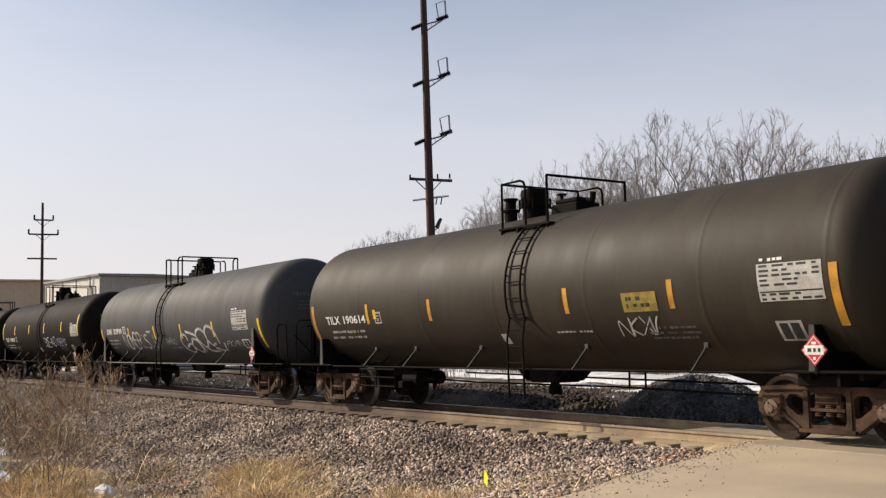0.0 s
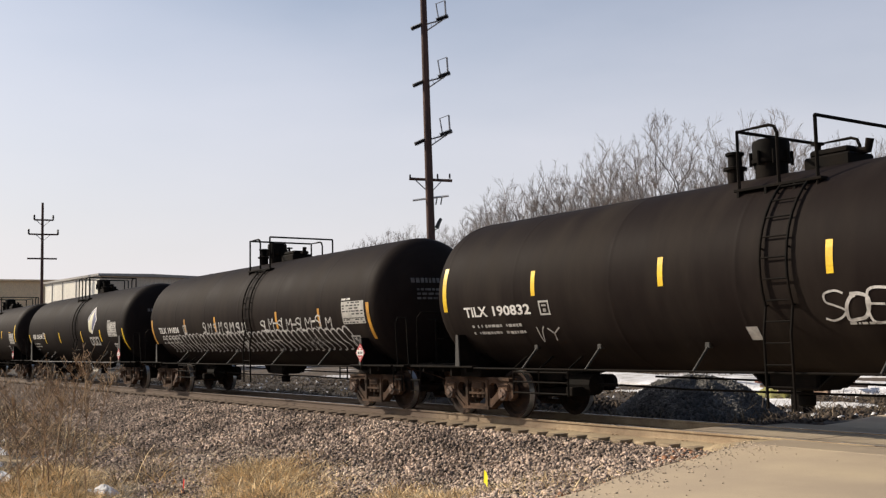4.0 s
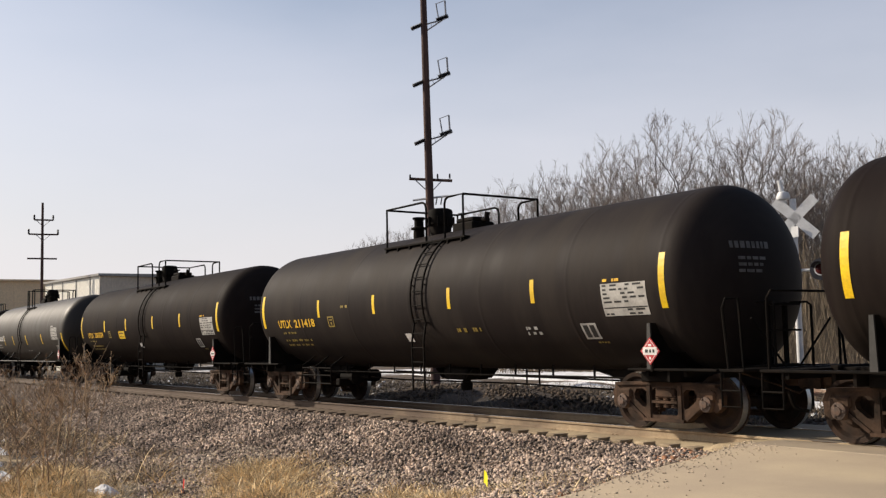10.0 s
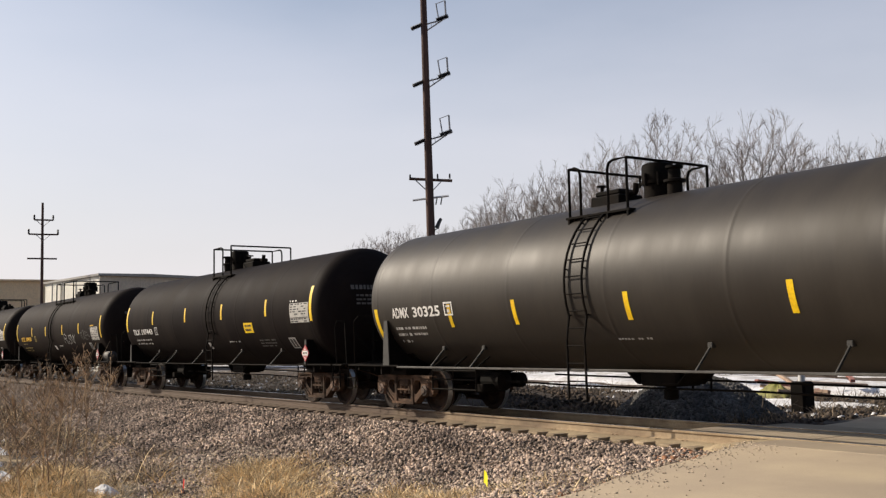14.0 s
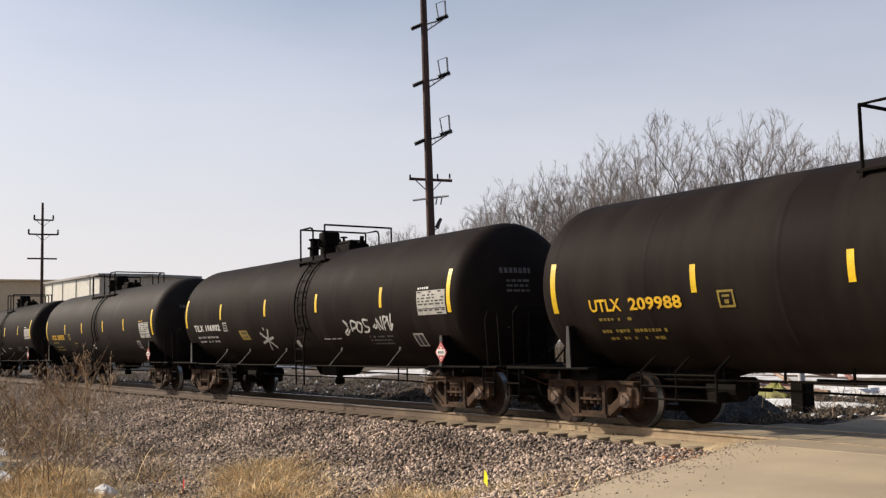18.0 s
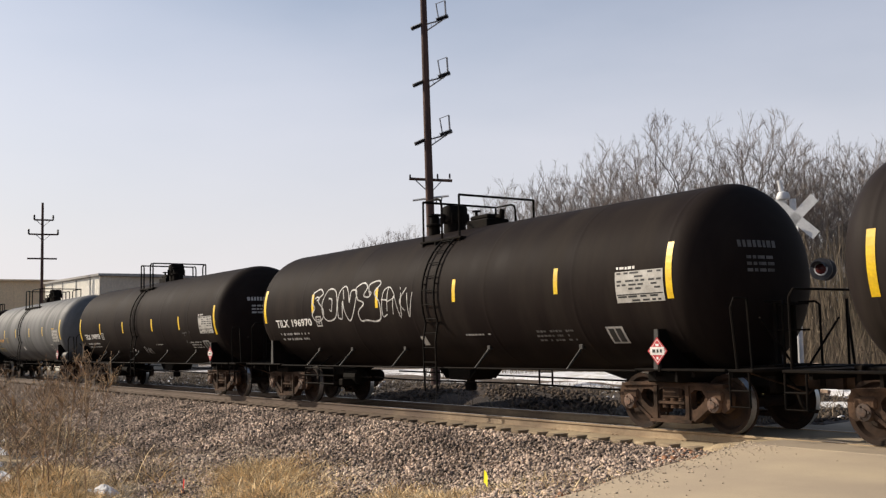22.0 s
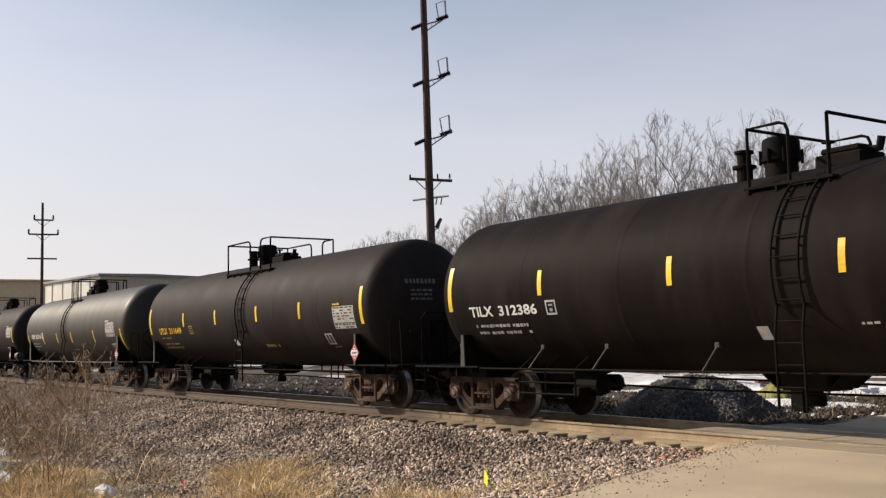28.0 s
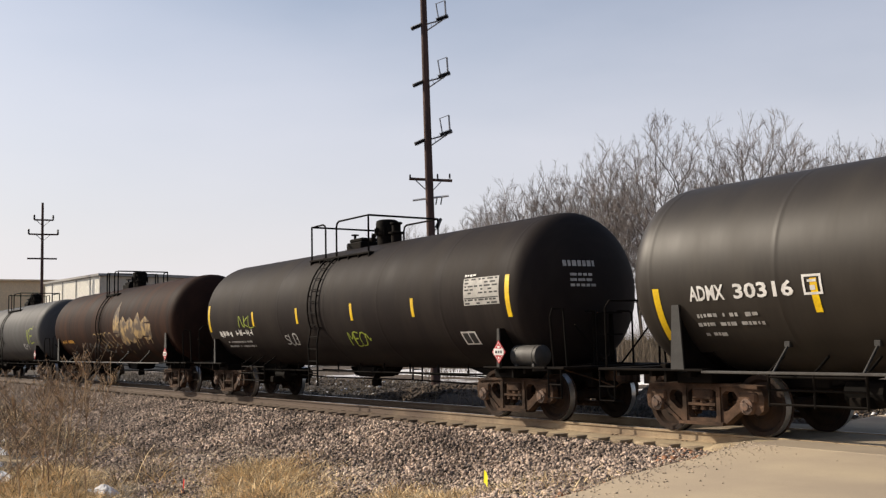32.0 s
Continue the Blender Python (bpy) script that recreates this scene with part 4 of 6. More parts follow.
def weed(at, height, seed, lean, droop=0.0):
    """A dead stalk with side sprays, its tip hanging over by droop."""
    rng = random.Random(seed)
    x, y = at
    b = Shape()
    a = rng.uniform(0, 6.28)
    top = Vector((math.cos(a) * lean * height, math.sin(a) * lean * height, height))
    pts = [Vector((0, 0, -.05)).lerp(top, t) + Vector((rng.uniform(-.03, .03), rng.uniform(-.03, .03), 0)) * t - Vector((0, 0, droop * height * t ** 3)) for t in (0, .2, .4, .55, .7, .85, 1)]
    b.tube(pts, .013, 5, .005)
    for i in range(rng.randint(7, 13)):
        t = rng.uniform(.35, .98)
        p = Vector((0, 0, 0)).lerp(top, t) - Vector((0, 0, droop * height * t ** 3))
        g = rng.uniform(0, 6.28)
        l = rng.uniform(.15, .55) * (1.2 - .6 * t)
        e = p + Vector((math.cos(g) * l, math.sin(g) * l, l * rng.uniform(.5, 1.4)))
        b.tube([p, p.lerp(e, .6) + Vector((0, 0, .02)), e], .005, 4, .003)
        for j in range(3):
            q = p.lerp(e, rng.uniform(.5, 1))
            b.tube([q, q + Vector((rng.uniform(-.07, .07), rng.uniform(-.07, .07), rng.uniform(.02, .10)))], .005, 3, .006)
    ob = part("dead_weed", b, M["weed"], None)
    ob.matrix_basis = pose(x, y, float(ground_height(x, y)))
    tagged(ob, "tall dead brown weed stalk with dry side sprays", "weed", "weeds by the track")


def plume(at, height, seed, lean, turn):
    """A tall dead stalk with a feathery head of fine upright sprays."""
    rng = random.Random(seed)
    b = Shape()
    top = Vector((math.cos(turn) * lean, math.sin(turn) * lean, 1)) * height
    pts = [Vector((0, 0, -.05)).lerp(top, t) + Vector((rng.uniform(-.02, .02), rng.uniform(-.02, .02), 0)) for t in (0, .25, .5, .75, 1)]
    b.tube(pts, .012, 5, .005)
    for i in range(16):
        t = rng.uniform(.52, .98)
        p = Vector((0, 0, 0)).lerp(top, t)
        g, l = rng.uniform(0, 6.28), rng.uniform(.25, .62) * (1.25 - .6 * t)
        e = p + Vector((math.cos(g) * l * .75, math.sin(g) * l * .75, l * rng.uniform(.8, 1.4)))
        b.tube([p, p.lerp(e, .5) + Vector((math.cos(g), math.sin(g), 0)) * .04, e], .006, 4, .003)
        for j in range(7):
            q = p.lerp(e, rng.uniform(.35, 1))
            b.tube([q, q + Vector((rng.uniform(-.06, .06), rng.uniform(-.06, .06), rng.uniform(.02, .10)))], .004, 3, .006)
    ob = part("dead_weed", b, M["weed"], None)
    ob.matrix_basis = pose(at[0], at[1], float(ground_height(*at)))
    tagged(ob, "tall dead weed stalk with a feathery tan head", "weed", "weeds by the track")


def heap(name, cx, cy, rx, ry, h, mat, label, category, seed, power=1.5):
    """A lumpy mound on the ground with loose pieces on it."""
    rng = random.Random(seed)
    s = Shape()
    n, m = 40, 14
    vs = []
    for i in range(m + 1):
        t = i / m
        for j in range(n):
            a = 2 * math.pi * j / n
            k = 1 + .10 * math.sin(3 * a + seed) + .06 * math.sin(7 * a + 2 * seed)
            x, y = cx + rx * t * k * math.cos(a), cy + ry * t * k * math.sin(a)
            z = float(ground_height(x, y)) + h * (1 - t ** power) * (1 + .08 * math.sin(5 * a + 9 * t)) - (.06 if i == m else 0) + .03 * noise.noise((x * 3, y * 3, 0))
            vs.append((x, y, z))
    fs = [(i * n + j, i * n + (j + 1) % n, (i + 1) * n + (j + 1) % n, (i + 1) * n + j) for i in range(m) for j in range(n)]
    s.add(vs, fs)
    ob = part(name, s, mat, None, smooth=60)
    return tagged(ob, label, category)


def stones(n, where, size, seed):
    """Loose angular stones: corners and faces of lumpy six-sided blocks."""
    rs = np.random.RandomState(seed)
    P = np.array(where)
    n = len(P)
    cube = np.array([(x, y, z) for x in (-1, 1) for y in (-1, 1) for z in (-1, 1)], float)
    quad = np.array([(0, 1, 3, 2), (4, 6, 7, 5), (0, 4, 5, 1), (2, 3, 7, 6), (0, 2, 6, 4), (1, 5, 7, 3)])
    R = size * rs.uniform(.55, 1.25, (n, 1, 1)) * rs.uniform(.6, 1.2, (n, 1, 3))
    B = cube[None] * rs.uniform(.35, 1.0, (n, 8, 3)) * R
    a, b = rs.uniform(0, 6.283, n), rs.uniform(-1.2, 1.2, n)
    ca, sa, cb, sb = np.cos(a)[:, None], np.sin(a)[:, None], np.cos(b)[:, None], np.sin(b)[:, None]
    x, y, z = B[..., 0] * cb + B[..., 2] * sb, B[..., 1], -B[..., 0] * sb + B[..., 2] * cb
    V = np.stack([x * ca - y * sa, x * sa + y * ca, z], -1) + P[:, None, :]
    F = (quad[None] + 8 * np.arange(n)[:, None, None]).reshape(-1, 4)
    return V.reshape(-1, 3), F


def scatter(n, xa, xb, ya, yb, seed, sink, keep=None, bias=1.0):
    rs = np.random.RandomState(seed)
    x = xb - (xb - xa) * rs.uniform(0, 1, n) ** bias
    y = rs.uniform(ya, yb, n)
    if keep is not None:
        k = keep(x, y)
        x, y = x[k], y[k]
    z = ground_height(x, y) + rs.uniform(-.4, .6, len(x)) * sink
    return np.stack([x, y, z], -1)


def stuff(name, VF, mat, label, category):
    return tagged(new(name, quick_mesh(name, *VF, mat)), label, category, kind="stuff")


def ballast():
    off_road = lambda x, y: x < road_edge(y) - .05
    toe = lambda x: 8.0 + .5 * np.sin(x * .8) + .3 * np.sin(x * 2.1)
    bank = scatter(175000, -70, -7.6, TRACK_Y - 9.0, TRACK_Y - 1.26, 21, .045, lambda x, y: off_road(x, y) & (TRACK_Y - y < toe(x)), 1.7)
    stuff("ballast", stones(0, bank, .030, 31), M["stone"], "grey and brown crushed stone ballast on the bank", "ballast")
    pale = scatter(27000, -22.0, -8.6, 4.6, 9.4, 24, .02, lambda x, y: off_road(x, y))
    stuff("pale_stones", stones(0, pale, .026, 34), M["pale_stone"], "pale dusty crushed stones at the foot of the bank", "stones")
    crumbs = scatter(2600, -40, -10.9, TRACK_Y - 1.32, TRACK_Y - 1.08, 29, .01, None, 1.6)
    stuff("crib_stones", stones(0, crumbs, .022, 39), M["stone"], "crushed stone between the sleeper ends", "ballast")
    # Far-shoulder stones wear the dark rubble colour in place of the train's shadow.
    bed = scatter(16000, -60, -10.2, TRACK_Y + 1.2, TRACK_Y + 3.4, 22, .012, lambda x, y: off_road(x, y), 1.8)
    stuff("track_ballast", stones(0, bed, .030, 32), M["rubble"], "crushed stone beyond the far rail, coloured dark as in the train's shade", "ballast")
    grit = scatter(16000, -13.5, -5.5, 4.5, 12.0, 25, .0, lambda x, y: (x > road_edge(y) - .15) & (np.random.RandomState(26).uniform(0, 1, len(x)) < .9 * np.exp(-(x - road_edge(y)) / .30) + .003))
    grit[:, 2] = -0.02 - 0.10 * smooth(1.6, 8.0, np.abs(grit[:, 1] - TRACK_Y)) + .002
    stuff("road_grit", stones(0, grit, .011, 35), M["grit"], "fine stones and grit strewn along the road edge", "grit")
    rim = scatter(2600, -15.0, -8.2, 6.6, 12.0, 23, .05, lambda x, y: (x < road_edge(y) + .12) & (x > road_edge(y) - .25 - .9 * smooth(9.2, 11.0, y)))
    stuff("loose_stones", stones(0, rim, .040, 33), M["brick_stone"], "reddish loose stones along the road edge", "stones")


def lying_snow():
    for i, (x, y, rx, ry, h) in enumerate(((-17.5, 22.6, 2.2, .5, .14), (-15.2, 21.8, 1.2, .35, .12), (-20.5, 29.0, 4.0, .8, .25), (-27, 30, 5, .8, .25), (-34, 31, 6, .9, .25), (-44, 32, 7, 1.0, .25), (-25, 25.2, 2.0, .4, .10))):
        heap("snow_bank", x, y, rx, ry, h, M["snow"], "low bank of dirty old snow behind the track", "snow", 120 + i)
    for i, (x, y, rx, ry, h) in enumerate(((-17.75, 5.15, .42, .20, .13), (-18.1, 5.0, .2, .12, .04), (-21.0, 4.15, .7, .3, .18), (-26.8, 5.2, .8, .3, .12), (-24.0, 4.6, .5, .2, .08), (-30.0, 6.0, .5, .2, .05))):
        heap("snow_patch", x, y, rx, ry, h, M["snow"], "small patch of old snow in the dry grass", "snow", 60 + i)
    for i, (x, y, rx, ry, h) in enumerate(((-21, 31, 7, 2.2, .25), (-28, 34, 6, 2.5, .2), (-17, 27.5, 3.0, .9, .25), (-38, 34, 9, 2.4, .25), (-52, 36, 10, 3, .2), (-31, 27, 3, .8, .15), (-24, 42, 9, 3, .4))):
        heap("snow_bank", x, y, rx, ry, h, M["snow"], "low bank of dirty old snow behind the track", "snow", 80 + i)


def scrap():
    rng = random.Random(17)
    for i in range(9):
        x, y = -19.5 + rng.uniform(-1.6, 1.6), 26.0 + rng.uniform(-1, 1)
        l = rng.uniform(.6, 1.3)
        ob = part("timber", Shape().box(-l, l, -.07, .07, 0, .10, .012), M["pinkwood"] if i % 3 == 0 else M["pallet"], None)
        ob.matrix_basis = pose(x, y, -.30 + .09 * i, rng.uniform(-8, 8), rng.uniform(-14, 14), rng.uniform(0, 180))
        tagged(ob, "faded red scrap board on a pile" if i % 3 == 0 else "grey brown scrap timber on a pile", "timber", "scrap timber pile")


warehouse()
low_hall()

# ---- tank cars: each runs along +x, its near side is -y, its origin is at rail height under its middle ----
LETTERS = {}


def letters(text):
    """The outlines of a text, one unit high, as flat faces: corners, faces and width."""
    if text not in LETTERS:
        cu = bpy.data.curves.new("text", "FONT")
        cu.body, cu.resolution_u, cu.offset = text, 2, 0.026
        ob = bpy.data.objects.new("text", cu)
        me = ob.to_mesh()
        co = np.array([v.co[:] for v in me.vertices])
        co[:, :2] -= co[:, :2].min(0)
        LETTERS[text] = (co[:, :2] / co[:, 1].max(), [tuple(p.vertices) for p in me.polygons])
        ob.to_mesh_clear()
        bpy.data.objects.remove(ob)
        bpy.data.curves.remove(cu)
    return LETTERS[text]


def wrap(s, deg, lift=0.006):
    """The place on the tank's near side at s along the car and deg above its middle."""
    a, r = radians(deg), TANK_R + lift
    return (s, -r * math.cos(a), AXIS_Z + r * math.sin(a))


DEG = math.degrees(1 / TANK_R)      # degrees in a metre of girth


def patch(shape, s0, s1, a0, a1, lift=0.006, skew=0.0, mat=0):
    """A thin plate that follows the shell."""
    n = max(2, int(abs(a1 - a0) / 4))
    vs = []
    for i in range(n + 1):
        a, k = a0 + (a1 - a0) * i / n, skew * i / n
        vs += [wrap(s0 + k, a, lift), wrap(s1 + k, a, lift)]
    return shape.add(vs, [(2 * i, 2 * i + 1, 2 * i + 3, 2 * i + 2) for i in range(n)], mat)


def plate(shape, poly, lift, mat=0):
    """A convex outline, given along the car and in degrees, laid on the shell in narrow strips."""
    lo, hi = min(b for a, b in poly), max(b for a, b in poly)
    n = max(2, int((hi - lo) / 1.5))
    vs = []
    for i in range(n + 1):
        d = lo + (hi - lo) * min(max(i / n, .002), .998)
        cut = [p[0] + (q[0] - p[0]) * (d - p[1]) / (q[1] - p[1]) for p, q in zip(poly, poly[1:] + poly[:1]) if (p[1] - d) * (q[1] - d) < 0]
        vs += [wrap(min(cut), d, lift), wrap(max(cut), d, lift)]
    return shape.add(vs, [(2 * i, 2 * i + 1, 2 * i + 3, 2 * i + 2) for i in range(n)], mat)


def word(shape, text, s0, s1, deg_top, deg_low, lift=0.009, mat=0):
    co, faces = letters(text)
    w = co[:, 0].max()
    return shape.add([wrap(s0 + (s1 - s0) * x / w, deg_low + (deg_top - deg_low) * y, lift) for x, y in co], faces, mat)


def bars(shape, s0, s1, deg, rows, rng, high=0.05, gap=2.6, fill=0.8, lift=0.009, mat=0):
    """Rows of small print that cannot be read."""
    for r in range(rows):
        a, s = deg - gap * r, s0 + rng.uniform(0, 0.06)
        while s < s1 - 0.05:
            w = min(rng.uniform(0.03, 0.11), s1 - s)
            if rng.random() < fill + .12:
                patch(shape, s, s + w, a - rng.uniform(0, .3), a - high * DEG * rng.uniform(.8, 1), lift, mat=mat)
            s += w + (rng.uniform(0.07, 0.14) if rng.random() < .2 else rng.uniform(0.015, 0.03))
    return shape


def spline(pts, n=5):
    out = []
    for i in range(len(pts) - 1):
        p0, p1, p2, p3 = pts[max(i - 1, 0)], pts[i], pts[i + 1], pts[min(i + 2, len(pts) - 1)]
        for j in range(n):
            t = j / n
            out.append(tuple(0.5 * (2 * b + (c - a) * t + (2 * a - 5 * b + 4 * c - d) * t * t + (3 * b - a - 3 * c + d) * t ** 3) for a, b, c, d in zip(p0, p1, p2, p3)))
    return out + [pts[-1]]


def stroke(shape, pts, w, lift=0.008, curved=True):
    """A sprayed line on the shell through points given in metres: along the car, and up the girth from the middle."""
    pts = spline(pts) if curved and len(pts) > 2 else pts
    vs = []
    for i, p in enumerate(pts):
        a, b = pts[max(i - 1, 0)], pts[min(i + 1, len(pts) - 1)]
        dx, dy = b[0] - a[0], b[1] - a[1]
        k = w / 2 / max(1e-6, math.hypot(dx, dy))
        vs += [wrap(p[0] - dy * k, (p[1] + dx * k) * DEG, lift), wrap(p[0] + dy * k, (p[1] - dx * k) * DEG, lift)]
    return shape.add(vs, [(2 * i, 2 * i + 1, 2 * i + 3, 2 * i + 2) for i in range(len(pts) - 1)])


# Hand-drawn capitals on a ten by ten grid: strokes parted by spaces, two digits a point.
GLYPHS = {
    "A": "004899 9990 2575", "B": "0009597655 5574616000", "C": "88592905213188", "D": "000949783800", "E": "89090080 0565", "G": "88490911508075 4585", "I": "4940", "K": "0900 790480", "L": "090080", "M": "0009459990",
    "N": "00099099", "O": "492805011040719598693929", "P": "0009698605", "Q": "492805011040719598693929 5390", "R": "0009698605 4590", "S": "885918164583713001", "T": "0999 4940", "U": "0902305082 89", "V": "094099", "W": "09204669 99",
    "X": "0990 0099", "Y": "0945 9945 4540", "!": "4943 4140", "-": "0595", "*": "0599 5049 0099 9005", "~": "0537557395",
}


def tag(shape, text, s0, s1, low, high, w, rng, lean=0.15, wild=0.5):
    """A sprayed word, letter by letter, in metres along and up the girth."""
    n = len(text)
    step = (s1 - s0) / n
    for i, ch in enumerate(text):
        if ch == " ":
            continue
        ox, oy, kx, ky = s0 + i * step, low + rng.uniform(-.1, .1) * wild * (high - low), step * rng.uniform(0.95, 1.12), (high - low) * rng.uniform(0.85, 1.1)
        for run in GLYPHS[ch].split():
            pts = [(int(run[j]) / 9, int(run[j + 1]) / 9) for j in range(0, len(run) - 1, 2)]
            pts = [(ox + kx * (x + lean * y + rng.uniform(-.05, .05) * wild), oy + ky * (y + rng.uniform(-.06, .06) * wild)) for x, y in pts]
            if len(pts) > 1:
                stroke(shape, pts, w * rng.uniform(0.55, 0.95))
    return shape


# ---- meshes that all cars share ----
SHARED = {}


def shared(key, make):
    if key not in SHARED:
        SHARED[key] = make()
    return SHARED[key]


def side_frame_mesh():
    """Cast truss frame: flat top member, slanting lower edge, two rounded windows and the spring window between them."""
    s = Shape()
    half = [(0, .775), (.55, .775), (.98, .755), (1.12, .70), (1.17, .58), (1.15, .40), (1.05, .33), (.98, .36), (.96, .44), (.82, .44), (.78, .36), (.70, .325), (.52, .20), (.42, .155), (0, .15)]
    outer = half + [(-x, z) for x, z in half[-2:0:-1]]
    windows = [[(-.25, .25), (.25, .25), (.28, .30), (.28, .64), (.22, .68), (-.22, .68), (-.28, .64), (-.28, .30)]]
    for k in (-1, 1):
        w = [(.43, .36), (.50, .38), (.66, .50), (.68, .58), (.62, .66), (.47, .67), (.40, .62), (.40, .40)]
        windows.append([(k * x, z) for x, z in w])
    s.pierced(outer, windows, -.06, .06)
    s.beam([(-1.08, .735), (-.55, .755), (.55, .755), (1.08, .735)], .05, -.10, .10)
    s.beam([(-.44, .175), (.44, .175)], .05, -.12, .12)
    for k in (-1, 1):
        s.beam([(k * .335, .74), (k * .335, .19)], .075, -.085, .085)
        s.beam([(k * 1.0, .66), (k * .74, .40), (k * .46, .20)], .05, -.085, .085)
        s.box(k * .89 - .17, k * .89 + .17, -.11, .11, .50, .66, .03)
    s.beam([(-.27, .46), (.27, .46)], .04, -.08, .08)
    return s.mesh("side_frame", M["truck"])


def spring_mesh():
    s = Shape()
    for x in (-.17, 0, .17):
        s.lathe([(.365 + .014 * i, .072 if i % 2 else .058) for i in range(16)], "z", (x, 0, 0), 10)
    return s.mesh("spring_nest", M["truck"])


def wheelset_mesh():
    s = Shape()
    for k in (-1, 1):
        prof = [(-.075, .19), (-.09, .11), (.02, .10), (.05, .12), (.055, .20), (.005, .24), (-.005, .35), (.055, .39), (.066, .455)]
        s.lathe([(k * (.755 + h), r) for h, r in prof], "y", n=36, cap=False)
        s.lathe([(k * (.755 + h), r) for h, r in [(.066, .455), (-.045, .463)]], "y", n=36, mat=1, cap=False)
        s.lathe([(k * (.755 + h), r) for h, r in [(-.045, .463), (-.07, .485), (-.082, .475), (-.082, .39), (-.03, .35), (-.03, .24), (-.075, .19)]], "y", n=36, cap=False)
    s.lathe([(-1.06, .075), (-.9, .085), (.9, .085), (1.06, .075)], "y", n=12)
    s.box(-.012, .012, .80, .812, .14, .34)
    return s.mesh("wheelset", [M["wheel"], M["tread"]], 40)


def cap_mesh():
    s = Shape()
    s.lathe([(-.10, .125), (0, .125), (.02, .115), (.03, .06), (.045, .055), (.05, .001)], "y", n=16)
    for j in range(3):
        a = 2 * math.pi * j / 3 + .5
        s.lathe([(0, .018), (.04, .018), (.045, .001)], "y", (.085 * math.sin(a), 0, .085 * math.cos(a)), 6)
    return s.mesh("bearing_cap", M["cap"], 40)


def bolster_mesh():
    s = Shape()
    s.box(-.20, .20, -1.10, 1.10, .52, .70, .03)
    s.box(-.16, .16, -.55, .55, .42, .78, .03)
    s.lathe([(.75, .2), (.86, .2)], "z", n=16)
    for k in (-1, 1):
        s.tube([(k * .42, -.72, .36), (k * .45, 0, .40), (k * .42, .72, .36)], .045, 6)
        s.tube([(k * .42, -.68, .40), (k * .25, -.66, .62)], .03, 6)
        s.box(k * .40 - .05, k * .40 + .05, -.82, -.68, .28, .52, .02)
        s.box(k * .40 - .05, k * .40 + .05, .68, .82, .28, .52, .02)
    return s.mesh("truck", M["truck"])


def coupler_mesh():
    s = Shape()
    s.box(8.35, 8.80, -.11, .11, .72, .92, .03)
    s.box(8.78, 9.00, -.17, .12, .68, .98, .04)
    s.beam([(8.80, .80), (9.09, .80)], .22, .06, .16)
    s.tube([(8.9, -.1, .70), (8.88, -.25, .62), (8.7, -.5, .75), (8.6, -1.2, .95)], .015, 6)
    return s.mesh("coupler", M["truck"])


def hose_mesh():
    s = Shape()
    s.tube(spline([(8.55, -.35, .85), (8.75, -.36, .70), (8.85, -.33, .42), (9.02, -.22, .36)], 4), .028, 8)
    return s.mesh("air_hose", M["iron"], 60)


def stub_sill_mesh():
    s = Shape()
    s.box(5.2, 8.45, -.33, .33, .70, 1.02, .02)
    s.box(8.30, 8.45, -.42, .42, .62, 1.05, .02)
    s.slab([(4.2, .98), (5.3, .72), (5.3, 1.0)], -.30, .30)
    s.box(6.6, 7.3, -1.25, 1.25, .78, .95, .02)
    s.box(7.35, 7.40, -1.42, 1.42, .80, 1.0)
    return s.mesh("stub_sill", M["iron"])


def deck_mesh():
    """End platform with its open grating, running boards and step irons."""
    s = Shape()
    s.box(8.40, 8.86, -1.45, 1.45, .965, 1.01, .01)
    for x in (6.9, 7.7, 8.43):
        s.box(x - .03, x + .03, -1.4, 1.4, .88, .966)
    s.box(6.8, 8.5, -.05, .05, .90, .95)
    return s.mesh("end_platform", M["iron"])


def board_mesh():
    return Shape().box(6.55, 8.395, -.11, .11, .968, 1.008, .01).mesh("running_board", M["iron"])


def step_mesh():
    s = Shape()
    s.tube([(8.45, 0, .96), (8.45, .01, .47), (8.80, .01, .47), (8.80, 0, .96)], .018, 6)
    s.tube([(8.44, .01, .70), (8.81, .01, .70)], .015, 6)
    return s.mesh("step_iron", M["iron"])


def brace_mesh():
    s = Shape()
    s.tube([(0, -1.47, .965), (.0, -1.10, 1.35)], .022, 6)
    s.box(-.05, .05, -1.14, -1.05, 1.31, 1.40, .01)
    return s.mesh("brace", M["pale_iron"])


